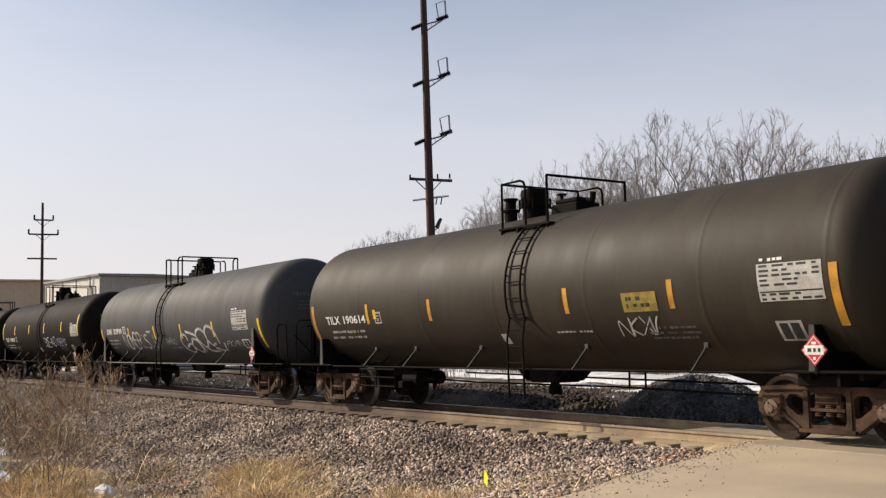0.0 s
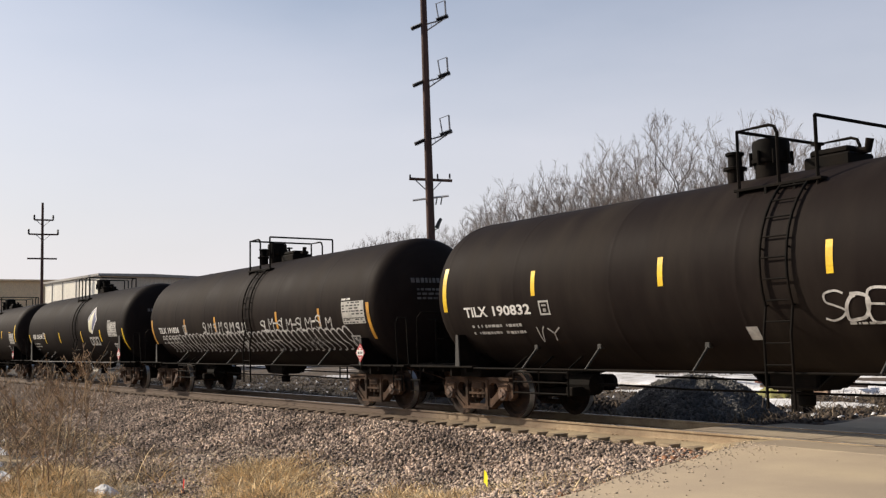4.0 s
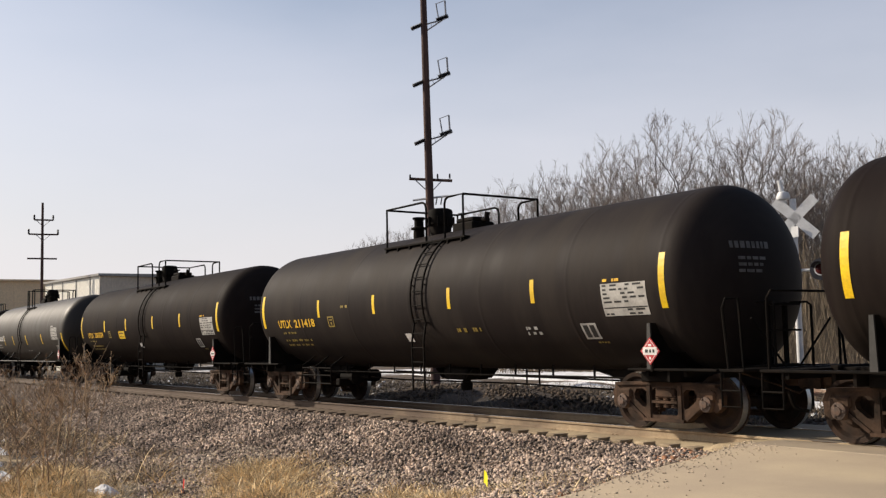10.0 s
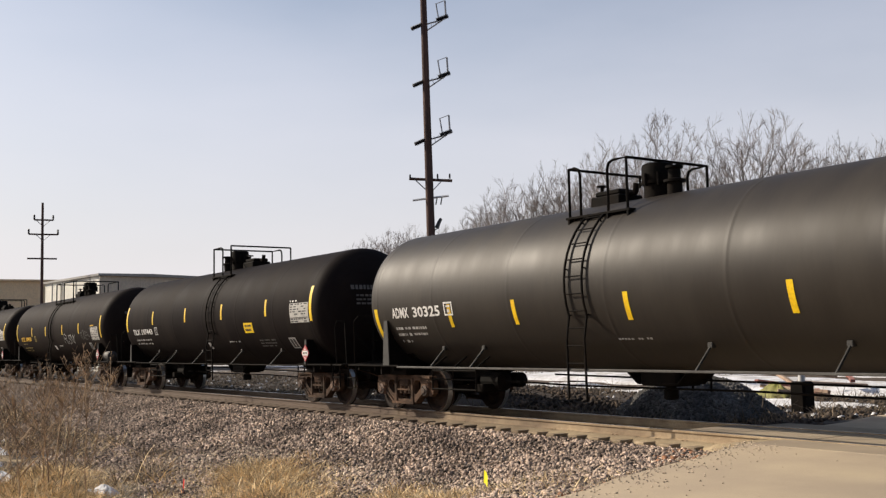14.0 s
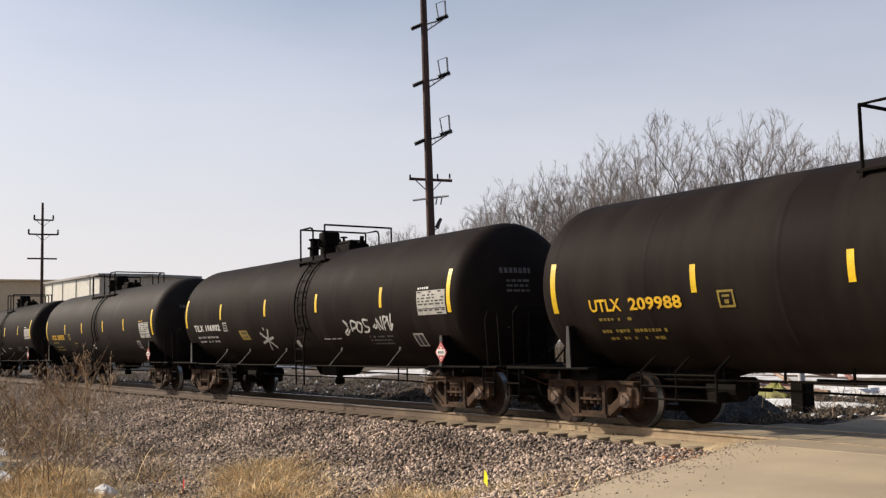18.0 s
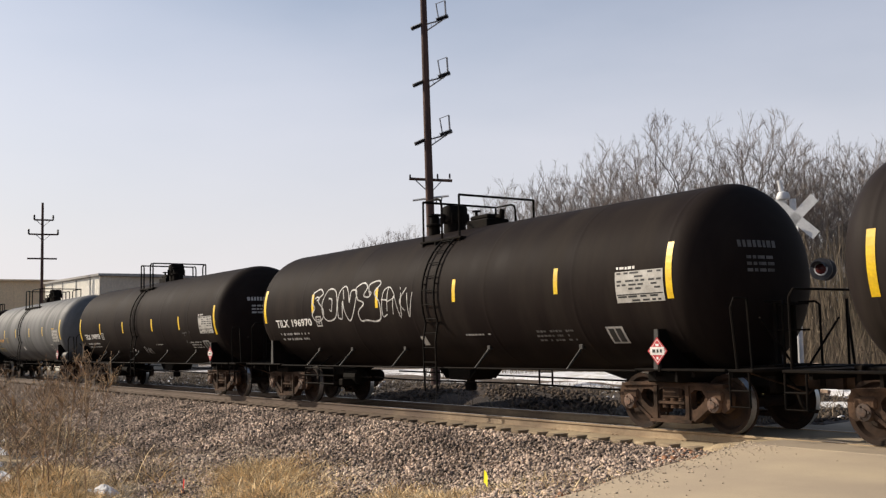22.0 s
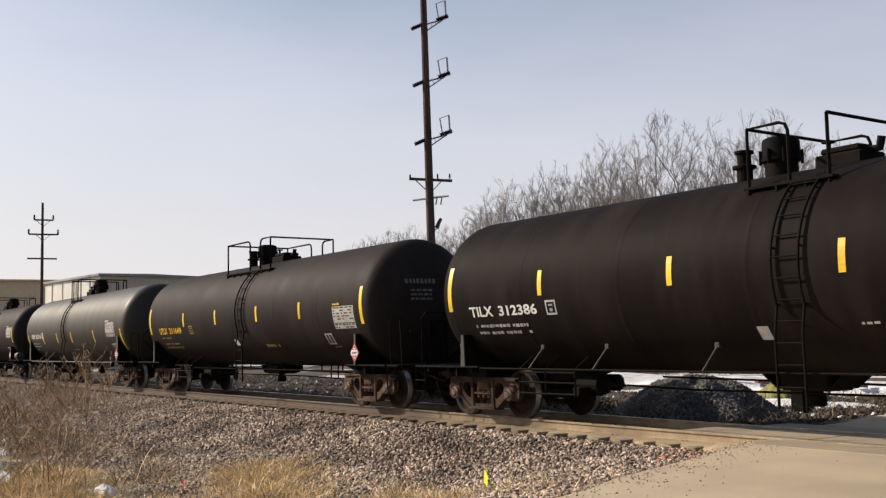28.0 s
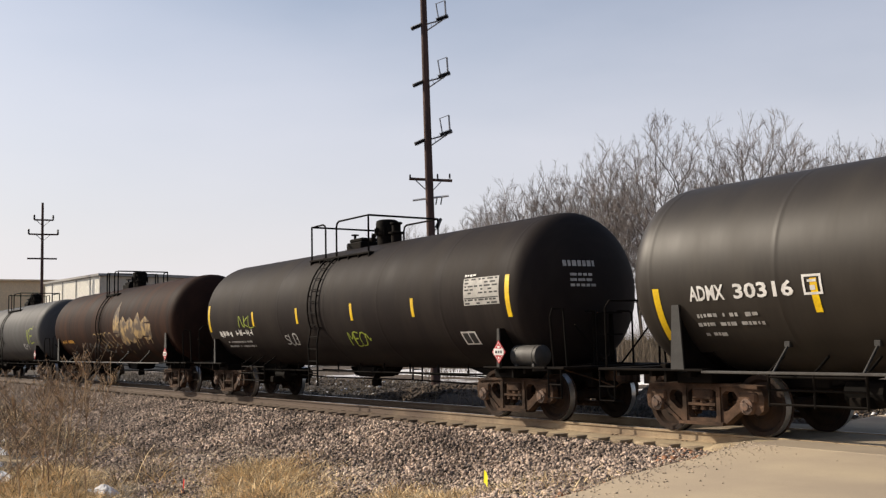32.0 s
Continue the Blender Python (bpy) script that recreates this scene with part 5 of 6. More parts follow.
def saddle_mesh(top, wide):
    """Cradle plate over the bolster, cut round the shell, with a flange on its edge."""
    s = Shape()
    t = .025
    for k in (-1, 1):
        outer = [(k * 1.02, .93), (k * 1.47, .99), (k * 1.47, top)]
        a0 = math.asin((top - AXIS_Z) / (TANK_R - .01))
        arc = [(k * (TANK_R - .01) * math.cos(a), AXIS_Z + (TANK_R - .01) * math.sin(a)) for a in [a0 + (radians(-75) - a0) * i / 8 for i in range(9)]]
        poly = outer + arc
        n = len(poly)
        vs = [(-t, y, z) for y, z in poly] + [(t, y, z) for y, z in poly]
        s.add(vs, [tuple(range(n)), tuple(range(2 * n - 1, n - 1, -1))] + [(i, i + n, (i + 1) % n + n, (i + 1) % n) for i in range(n)])
        # The flange's sunlit grey is put into its colour: paler iron than the plate.
        s.slab([(-wide * 1.2, .99), (wide * 1.2, .99), (wide * .65, top), (-wide * .65, top)], k * 1.475 - .015, k * 1.475 + .015, 1)
    a = [radians(-90 + d) for d in range(-40, 41, 5)]
    n = len(a)
    vs = [(x, r * math.cos(g), AXIS_Z + r * math.sin(g)) for x, r in ((-.28, TANK_R - .005), (-.28, TANK_R + .02), (.28, TANK_R + .02), (.28, TANK_R - .005)) for g in a]
    s.add(vs, [(k * n + i, k * n + i + 1, (k + 1) * n + i + 1, (k + 1) * n + i) for k in range(3) for i in range(n - 1)])
    return s.mesh("saddle", [M["iron"], M["pale_iron"]])


def ladder_mesh():
    s = Shape()
    arc = [(-(TANK_R + .055) * math.cos(radians(a)), AXIS_Z + (TANK_R + .055) * math.sin(radians(a))) for a in range(52, -21, -8)]
    line = arc + [(-1.55, 1.5), (-1.54, 1.0), (-1.53, .48)]
    for x in (-.225, .225):
        s.tube([(x, y, z) for y, z in line], .022, 6)
    path = [Vector((0, y, z)) for y, z in line]
    step, left = .30, .1
    for a, b in zip(path, path[1:]):
        d, l = (b - a), (b - a).length
        p = left
        while p < l:
            q = a + d * (p / l)
            s.tube([(-.225, q.y, q.z), (.225, q.y, q.z)], .013, 6)
            p += step
        left = p - l
    for a in (45, 10, -20):
        for x in (-.225, .225):
            s.tube([(x, -(TANK_R - .01) * math.cos(radians(a)), AXIS_Z + (TANK_R - .01) * math.sin(radians(a))), (x, -(TANK_R + .055) * math.cos(radians(a)), AXIS_Z + (TANK_R + .055) * math.sin(radians(a)))], .014, 6)
    return s.mesh("ladder", M["iron"])


def walkway_mesh(x0, x1, k):
    """Narrow grating along one side of the fittings, on brackets."""
    s = Shape()
    s.box(x0 - .08, x1 + .08, k * .80 - .24, k * .80 + .24, 3.63, 3.675, .008)
    x = x0
    while x < x1 + .1:
        s.box(x - .02, x + .02, k * .80 - .24, k * .80 + .22, 3.48, 3.635)
        x += .5
    return s.mesh("walkway", M["iron"])


def railing_mesh(a, b, near):
    """One run of the guard rail: a post, the rail, and its end rounded down into the next post."""
    s = Shape()
    y, top, foot = (-1 if near else 1), 4.55, 3.50
    r = .026
    if abs(b - a) < .25:
        s.tube([(a, y, foot), (a, y, top)], r, 6)
    else:
        k = 1 if b > a else -1
        bend = [(b - k * .14, top), (b - k * .04, top - .04), (b, top - .14)]
        s.tube([(a, y, foot), (a, y, top), *[(x, y, z) for x, z in bend], (b, y, foot)], r, 6)
    return s.mesh("guard_rail", M["iron"])


def cross_rail_mesh():
    s = Shape()
    s.tube([(0, -1, 4.55), (0, 1, 4.55)], .026, 6)
    return s.mesh("cross_rail", M["iron"])


def dome_mesh():
    s = Shape()
    s.lathe([(3.85, .25), (4.16, .25), (4.16, .30), (4.21, .31), (4.21, .285), (4.46, .285), (4.51, .27), (4.54, .20), (4.55, .001)], "z", n=20)
    return s.mesh("manway_dome", M["iron"], 40)


def bolt_mesh():
    return Shape().tube([(0, 0, 4.12), (0, 0, 4.34)], .024, 6).mesh("hatch_bolt", M["iron"])


def valve_mesh():
    s = Shape()
    s.lathe([(3.85, .13), (4.12, .13), (4.12, .19), (4.16, .19), (4.18, .11), (4.34, .11), (4.36, .15), (4.40, .15), (4.41, .001)], "z", n=14)
    return s.mesh("safety_valve", M["iron"], 40)


def fitting_mesh():
    s = Shape()
    s.box(-.42, .36, -.30, .30, 3.88, 4.10, .03)
    s.box(-.36, .30, -.24, .24, 4.10, 4.20, .03)
    s.tube([(.30, 0, 4.12), (.46, 0, 4.12), (.50, 0, 4.28)], .06, 8)
    s.tube([(-.3, -.1, 4.15), (-.3, -.1, 4.34)], .035, 8)
    s.lathe([(4.30, .10), (4.33, .10)], "z", (-.3, -.1, 0), 10)
    return s.mesh("valve_box", M["iron"])


def reservoir_mesh():
    s = Shape()
    s.lathe([(-.44, .02), (-.42, .12), (-.36, .20), (.36, .20), (.42, .12), (.44, .02)], "x", n=18)
    for x in (-.25, .25):
        s.lathe([(x - .025, .207), (x + .025, .207)], "x", n=18)
        s.box(x - .03, x + .03, -.15, .15, -.28, -.12)
    return s.mesh("air_reservoir", M["grey_iron"], 40)


def brake_gear_mesh():
    """Brake cylinder, levers and the guard frame behind the trailing truck."""
    s = Shape()
    s.lathe([(-4.9, .04), (-4.85, .19), (-4.25, .19), (-4.2, .04)], "x", (0, -.35, .66), 14)
    s.lathe([(-4.2, .03), (-3.7, .03)], "x", (0, -.35, .66), 8)
    s.lathe([(-5.4, .02), (-5.35, .16), (-4.7, .16), (-4.65, .02)], "x", (0, .45, .66), 14)
    for z in (.52, .72, .90):
        s.tube([(-5.55, -1.25, z), (-4.0, -1.25, z)], .018, 6)
    for x in (-5.55, -4.8, -4.0):
        s.tube([(x, -1.25, .95), (x, -1.25, .48)], .02, 6)
        s.tube([(x, -1.25, .95), (x, -.9, 1.18)], .02, 6)
    s.box(-4.6, -4.4, -.8, -.2, .45, .62, .02)
    s.tube([(-3.7, -.3, .66), (-2.2, -.25, .62), (2.0, -.2, .62), (5.8, -.2, .55)], .02, 6)
    s.tube([(-3.3, .2, .80), (5.5, .2, .70)], .02, 6)
    return s.mesh("brake_gear", M["iron"])


def pipe_mesh(y, z):
    s = Shape()
    s.tube([(-6.3, y, z), (6.3, y, z)], .022, 6)
    x = -5.6
    while x < 6:
        reach = AXIS_Z - math.sqrt(TANK_R ** 2 - y * y) + .03
        s.box(x - .018, x + .018, y - .012, y + .012, z - .03, reach)
        x += 1.15
    return s.mesh("brake_pipe", M["iron"])


def outlet_mesh():
    s = Shape()
    s.box(-.45, .45, -.32, .32, .66, .95, .05)
    s.lathe([(.42, .10), (.44, .13), (.58, .13), (.60, .09), (.70, .09)], "z", n=14)
    s.beam([(-.7, .9), (-.45, .7), (.45, .7), (.7, .9)], .03, -.35, .35)
    return s.mesh("bottom_outlet", M["iron"], 40)


def side_rod_mesh(board):
    s = Shape()
    if board:
        s.box(-6.55, 6.55, -1.53, -1.40, .945, .985, .008)
        s.box(-6.55, 6.55, 1.40, 1.53, .945, .985, .008)
    else:
        for y in (-1.45, 1.45):
            s.tube([(-6.55, y, .965), (6.55, y, .965)], .020, 6)
    return s.mesh("side_rail", M["grey_iron"] if board else M["iron"])


def end_rail_mesh():
    """Low hand rail on the brake end, with the brake wheel."""
    s = Shape()
    s.tube([(-8.80, -1.30, 1.0), (-8.80, -1.30, 2.02), (-8.80, -1.20, 2.13), (-8.80, 1.20, 2.13), (-8.80, 1.30, 2.02), (-8.80, 1.30, 1.0)], .018, 6)
    s.box(-8.83, -8.77, .85, 1.15, 1.5, 1.95, .02)
    s.lathe([(-8.93, .26), (-8.90, .28), (-8.87, .26)], "x", (0, 1.0, 1.75), 20)
    return s.mesh("end_rail", M["iron"])


def grab_mesh():
    """Tall hand irons at the corners of the other end and their slanting stay."""
    s = Shape()
    for k in (-1, 1):
        s.tube([(8.55, k * 1.40, 1.0), (8.47, k * 1.40, 1.9), (8.50, k * 1.36, 2.04), (8.60, k * 1.20, 2.04), (8.62, k * 1.16, 1.0)], .022, 6)
        s.tube([(8.64, k * .45, 1.0), (8.64, k * .45, 1.95), (8.60, k * .40, 2.0), (8.30, k * .40, 2.0)], .020, 6)
        s.tube([(8.60, k * .15, 1.0), (8.62, k * .95, 1.75)], .018, 6)
    return s.mesh("hand_iron", M["iron"])


def head_step_mesh():
    s = Shape()
    for z in (1.55, 1.95):
        s.box(8.30, 8.62, -.22, .22, z, z + .03)
    s.box(8.30, 8.36, -.24, -.18, 1.0, 2.0)
    s.box(8.30, 8.36, .18, .24, 1.0, 2.0)
    return s.mesh("head_step", M["iron"])


def placard_mesh():
    """Diamond hazard sign in its holder."""
    s = Shape()
    h = .215
    s.add([(0, -.022, h), (h * .95, -.022, 0), (0, -.022, -h), (-h * .95, -.022, 0), (0, -.006, h), (h * .95, -.006, 0), (0, -.006, -h), (-h * .95, -.006, 0)],
          [(0, 1, 2, 3), (7, 6, 5, 4), (0, 4, 5, 1), (1, 5, 6, 2), (2, 6, 7, 3), (3, 7, 4, 0)])
    s.box(-.148, .148, -.026, -.0225, -.062, .062, mat=1)
    for a, b in ((-.10, -.04), (-.01, .03), (.06, .10)):
        s.box(a, b, -.029, -.0262, -.025, .025, mat=2)
    s.box(-.035, .035, -.026, -.0225, .075, .11, mat=1)
    s.box(-.02, .02, -.026, -.0225, -.13, -.09, mat=1)
    k = .185
    for (xa, za), (xb, zb) in (((0, k), (k * .95, 0)), ((k * .95, 0), (0, -k)), ((0, -k), (-k * .95, 0)), ((-k * .95, 0), (0, k))):
        q = .93
        s.add([(xa, -.0235, za), (xb, -.0235, zb), (xb * q, -.0235, zb * q), (xa * q, -.0235, za * q)], [(0, 1, 2, 3)], 1)
    return s.mesh("placard", [M["red"], M["white"], M["ink"]])


def holder_mesh():
    s = Shape()
    s.box(-.02, .02, -.004, .012, -.32, .10)
    s.box(-.12, .12, -.004, .008, -.12, -.09)
    return s.mesh("placard_holder", M["iron"])


def tank_mesh(mat, straight):
    deep = .76
    prof = []
    for i in range(15):
        a = math.pi / 2 * i / 14
        prof.append((-straight - deep * math.cos(a), TANK_R * math.sin(a)))
    for x in (-straight + .13, -5.15, -2.6, 0.02, 2.6, 5.15, straight - .13):
        prof += [(x - .08, TANK_R), (x - .035, TANK_R), (x - .012, TANK_R + .004), (x + .012, TANK_R + .004), (x + .035, TANK_R), (x + .08, TANK_R)]
    prof += [(-x, r) for x, r in prof[:15][::-1]]
    s = Shape()
    s.lathe(prof, "x", (0, 0, AXIS_Z), 72)
    return s.mesh("tank", mat, 35)


def add_truck(car, x):
    truck = put("truck", shared("truck", bolster_mesh), car, pose(x, 0, 0), "rusty cast steel truck")
    for k in (-1, 1):
        put("side_frame", shared("side_frame", side_frame_mesh), truck, pose(0, k * 1.02, 0))
        put("spring_nest", shared("spring", spring_mesh), truck, pose(0, k * 1.02, 0))
        for j in (-1, 1):
            put("bearing_cap", shared("cap", cap_mesh), truck, pose(j * .89, k * 1.13, .457, 0, 0, 0 if k > 0 else 180))
    for j in (-1, 1):
        WHEELS.append((j, put("wheelset", shared("wheelset", wheelset_mesh), truck, pose(j * .89, 0, .457), "steel wheels with bright worn treads")))


WHEELS, CARS = [], []
LAYOUT = {"T": (-.27, .45, 1.10, 1.10, .72), "U": (-1.65, .0, .72, 1.40, .43), "V": (-1.55, -.78, -.20, 1.40, -.48), "A": (-1.35, -1.05, -.35, .12, -.68), "B": (-.45, .10, .60, 1.20, .95), "C": (-1.42, -.95, -.25, .16, -.62), "D": (-1.06, -.74, -.04, .26, -.30)}


def tank_car(number, kind, paint, label, reservoir=False, offset=0.0, straight=7.48, top=""):
    """One car with its running gear and fittings; its markings come after it. Returns its tank."""
    car = new("tank_car")
    tagged(car, label, "tank car", "tank cars of the freight train")
    car.matrix_basis = pose(-17.67 - SPEED * 8.4 - PITCH * (number - 6) + offset, TRACK_Y, 0)
    CARS.append(car)
    top = top or kind
    x0, o0, o1, x1, lad = LAYOUT[top]
    tank = put("tank", tank_mesh(paint, straight), car)
    for k in (0, 180):
        put("stub_sill", shared("sill", stub_sill_mesh), car, pose(0, 0, 0, 0, 0, k))
        put("end_platform", shared("deck", deck_mesh), car, pose(0, 0, 0, 0, 0, k))
        for y in (-1, 1):
            put("running_board", shared("board", board_mesh), car, pose(0, 0, 0, 0, 0, k) @ pose(0, y * 1.38, 0))
            put("step_iron", shared("stepiron", step_mesh), car, pose(0, 0, 0, 0, 0, k) @ pose(0, y * 1.46, 0))
        put("coupler", shared("coupler", coupler_mesh), car, pose(0, 0, 0, 0, 0, k))
        put("air_hose", shared("hose", hose_mesh), car, pose(0, 0, 0, 0, 0, k))
    high, wide = {"A": (1.98, .11), "T": (1.62, .06), "U": (1.72, .05), "V": (1.72, .05)}[kind]
    for x in (-7.05, 7.05):
        put("saddle", shared("saddle" + kind, lambda: saddle_mesh(high, wide)), car, pose(x, 0, 0))
    for x in (-6.95, 6.95):
        add_truck(car, x)
    for k in (0, 180):
        put("ladder", shared("ladder", ladder_mesh), car, pose(lad, 0, 0, 0, 0, k))
    for k in (-1, 1):
        put("walkway", shared(f"walkway{k}{top}", lambda: walkway_mesh(x0, x1, k)), car)
    for near in (True, False):
        put("guard_rail", shared(f"rail_a{near}{top}", lambda: railing_mesh(x0, o0, near)), car)
        put("guard_rail", shared(f"rail_b{near}{top}", lambda: railing_mesh(x1, o1, near)), car)
    for x in (x0, x1):
        put("cross_rail", shared("cross", cross_rail_mesh), car, pose(x, 0, 0))
    mid = (x0 + x1) / 2
    fit = {"T": (-.38, .78, -.95), "U": (-.80, .40, -1.45), "V": (.75, -.55, 1.45), "A": (-.05, -1.15, .50), "B": (.05, .62, 1.02), "C": (-.08, -.72, .36), "D": (.12, -.72, .58)}[top]
    dome = put("manway_dome", shared("dome", dome_mesh), car, pose(fit[0], -.08, 0))
    for j in range(8):
        put("hatch_bolt", shared("bolt", bolt_mesh), dome, pose(.31 * math.cos(j * math.pi / 4), .31 * math.sin(j * math.pi / 4), 0))
    put("valve_box", shared("valves", fitting_mesh), car, pose(fit[1], 0, 0))
    put("safety_valve", shared("relief", valve_mesh), car, pose(fit[2], -.25, 0))
    put("brake_gear", shared("gear", brake_gear_mesh), car)
    put("bottom_outlet", shared("outlet", outlet_mesh), car)
    put("end_rail", shared("end_rail", end_rail_mesh), car)
    put("hand_iron", shared("grab", grab_mesh), car)
    put("head_step", shared("step", head_step_mesh), car)
    if kind in "TA":
        put("side_rail", shared("rod" + kind, lambda: side_rod_mesh(kind == "A")), car)
        for x in (-5.0, -3.3, -.9, 2.2, 4.9) if kind == "T" else (-5.3, -3.9, 1.9, 4.3):
            put("brace", shared("brace", brace_mesh), car, pose(x, 0, 0))
    else:
        put("brake_pipe", shared("pipe", lambda: pipe_mesh(-.55, .80)), car)
    if reservoir:
        put("air_reservoir", shared("reservoir", reservoir_mesh), car, pose(7.62, -1.18, 1.20))
    put("placard_holder", shared("holder", holder_mesh), car, pose(7.10, -1.50, 1.28))
    put("placard", shared("placard", placard_mesh), car, pose(7.10, -1.50, 1.28), "red and white diamond hazard sign")
    return tank


# ---- markings of each car: stripes, stencils, panels and spray paint ----
def stripes(tank, places, a0, a1, mat, end=None, ends=(-7.4, 7.4)):
    for s in places:
        part("reflective_stripe", patch(Shape(), s - .055, s + .055, a0, a1), mat, tank)
    if end:
        for s in ends:
            part("reflective_stripe", patch(Shape(), s - .065, s + .065, *end), mat, tank)


def stencil(tank, text, s0, s1, top, low, mat):
    if text:
        mark, number = text.split()
        for text, a, b in ((mark, s0, s0 + (s1 - s0) * .36), (number, s0 + (s1 - s0) * .45, s1)):
            for one in pieces(word(Shape(), text, a, b, top, low)):
                part("letter", one, mat, tank)
    else:
        s = Shape()
        rng = random.Random(int(s0 * 100))
        step = (s1 - s0) / 10
        for i in range(10):
            if i != 4:
                x = s0 + i * step
                for k in range(3):
                    if rng.random() < .75:
                        patch(s, x + step * .26 * k, x + step * .26 * (k + .8), top - rng.uniform(0, 2), low + rng.uniform(0, 2), .009)
                patch(s, x, x + step * .75, (top + low) / 2 + .8, (top + low) / 2 - .8, .0095)
        tagged(part("worn_lettering", s, mat, tank), kind="stuff")


def small_print(tank, s0, s1, deg, rows, mat, seed, high=.07, gap=5.5, fill=.8):
    tagged(part("small_print", bars(Shape(), s0, s1, deg, rows, random.Random(seed), high, gap, fill), mat, tank), kind="stuff")


def class_box(tank, s0, s1, top, low, mat, seed):
    """A framed stencil square."""
    s = Shape()
    w, d = .035, .035 * DEG
    for a in ((s0, s1, top, top - d), (s0, s1, low + d, low), (s0, s0 + w, top - d, low + d), (s1 - w, s1, top - d, low + d)):
        patch(s, *a, .009)
    m = (s0 + s1) / 2
    patch(s, s0 + .08, s1 - .08, top - 2 * d, top - 3 * d, .009)
    patch(s, m - .04, m + .04, (top + low) / 2 - d * .3, low + 1.8 * d, .009)
    part("stencil_box", s, mat, tank)


def data_panel(tank, s0, s1, top, low, seed, yellow=False):
    rng = random.Random(seed)
    p = part("data_panel", patch(Shape(), s0, s1, top, low, .006), M["panel"], tank, "grey data panel with rows of small print")
    s = Shape()
    h = (top - low) / 8
    for i in range(8):
        if i == 5:
            patch(s, s0 + .02, s1 - .02, low + h * 2.2, low + h * 1.9, .008)
            continue
        x = s0 + .04
        while x < s1 - .12:
            w = min(rng.uniform(.06, .2), s1 - .04 - x)
            if rng.random() < .8:
                patch(s, x, x + w, top - h * (i + .25), top - h * (i + .72), .008)
            x += w + rng.uniform(.03, .09)
    tagged(part("panel_print", s, M["ink"], p), kind="stuff")
    tagged(part("panel_heading", bars(Shape(), s0, s0 + .45, top + 3, 1, rng, .05, 3, 1.0), M["amber_paint"] if yellow else M["white"], tank), kind="stuff")


def load_box(tank, s0, s1, top, low, mat):
    """A framed white panel with two dark squares."""
    p = part("test_panel", patch(Shape(), s0, s1, top, low, .006), mat, tank)
    s, m = Shape(), (s0 + s1) / 2
    patch(s, s0 + .05, m - .02, top - 1.4, low + 1.4, .009)
    patch(s, m + .02, s1 - .05, top - 1.4, low + 1.4, .009)
    part("panel_square", s, M["ink"], p)


def head_print(tank, mat, seed, straight=7.48):
    """Small stencils on the front head of the tank."""
    rng, s = random.Random(seed), Shape()
    def onto(y, z):
        k = 1 - (y * y + z * z) / TANK_R ** 2
        return (straight + .76 * math.sqrt(max(k, 0)) + .008, y, AXIS_Z + z)
    for row, (h, z0) in enumerate(((.11, .42), (.05, .24), (.05, .14), (.05, .04))):
        y = -.75 + (0 if row == 0 else .12)
        while y < (-.05 if row == 0 else -.15):
            w = rng.uniform(.05, .09) if row == 0 else rng.uniform(.06, .16)
            s.add([onto(y, z0), onto(y + w, z0), onto(y + w, z0 + h), onto(y, z0 + h)], [(0, 1, 2, 3)])
            y += w + .03
    tagged(part("head_lettering", s, mat, tank), kind="stuff")


def spray(tank, mat, draw, label="sprayed graffiti"):
    s = Shape()
    draw(s)
    runs = pieces(s)
    if len(runs) > 24:
        tagged(part("graffiti", s, mat, tank, label), kind="stuff")
        return
    for one in runs:
        part("graffiti", one, mat, tank, label)


def up(deg):
    return deg / DEG


def marks_t(tank, text, seed, older=False, places=(-4.3, -1.75, 2.57, 5.02)):
    """White lettering; six stripes."""
    if older:
        stripes(tank, places, -2, -19, M["orange"], (0, -33), (-7.42, 7.45))
    else:
        stripes(tank, (-4.58, -1.45, 1.58, 4.72), 11.5, -5.5, M["yellow"], (20.5, -13))
    stencil(tank, text, -6.77, -4.88 if older else -4.72, -10.5, -18, M["white"])
    small_print(tank, -6.7, -5.05, -24, 2, M["dull_white"], seed)
    class_box(tank, -4.46, -4.18, -9, -19, M["dull_white"], seed)
    t = (2, -18) if older else (5, -14)
    data_panel(tank, 6.22, 7.28, *t, seed)
    load_box(tank, 5.75 if not older else 6.35, 6.15 if not older else 6.78, -29, -42, M["dull_white"])
    part("white_plate", patch(Shape(), -.02, .18, -32, -41), M["dull_white"], tank)
    small_print(tank, 1.63, 2.56, -31, 1, M["dull_white"], seed + 1, .045)
    small_print(tank, 3.87, 4.92, -30, 3, M["faint"], seed + 2, .05, 3.6)
    head_print(tank, M["faint"], seed)


def marks_u(tank, text, seed, v=False, mat=None):
    """Yellow lettering; six stripes."""
    stripes(tank, (-4.13, -1.45, 1.55, 4.22), 5.5, -10.5, M["yellow"], (14.5, -18.5), (-7.36, 7.4))
    stencil(tank, text, -6.48, -4.42, -11, -19, mat or M["amber_paint"])
    small_print(tank, -6.45, -5.55, -23, 1, M["dim_yellow"], seed, .06)
    small_print(tank, -6.4, -4.9, -31, 2, M["dim_yellow"], seed + 1)
    class_box(tank, -3.70, -3.40, -10, -20, M["dim_yellow"], seed)
    data_panel(tank, 6.02, 7.05, -1.5, -22, seed, True)
    load_box(tank, 5.32, 5.70, -26, -38, M["dull_white"])
    part("white_plate", patch(Shape(), -.40, -.16, -29, -37), M["white"], tank)
    small_print(tank, 5.5, 5.9, -40, 1, M["dim_yellow"], seed + 3, .04)
    head_print(tank, M["faint"], seed)


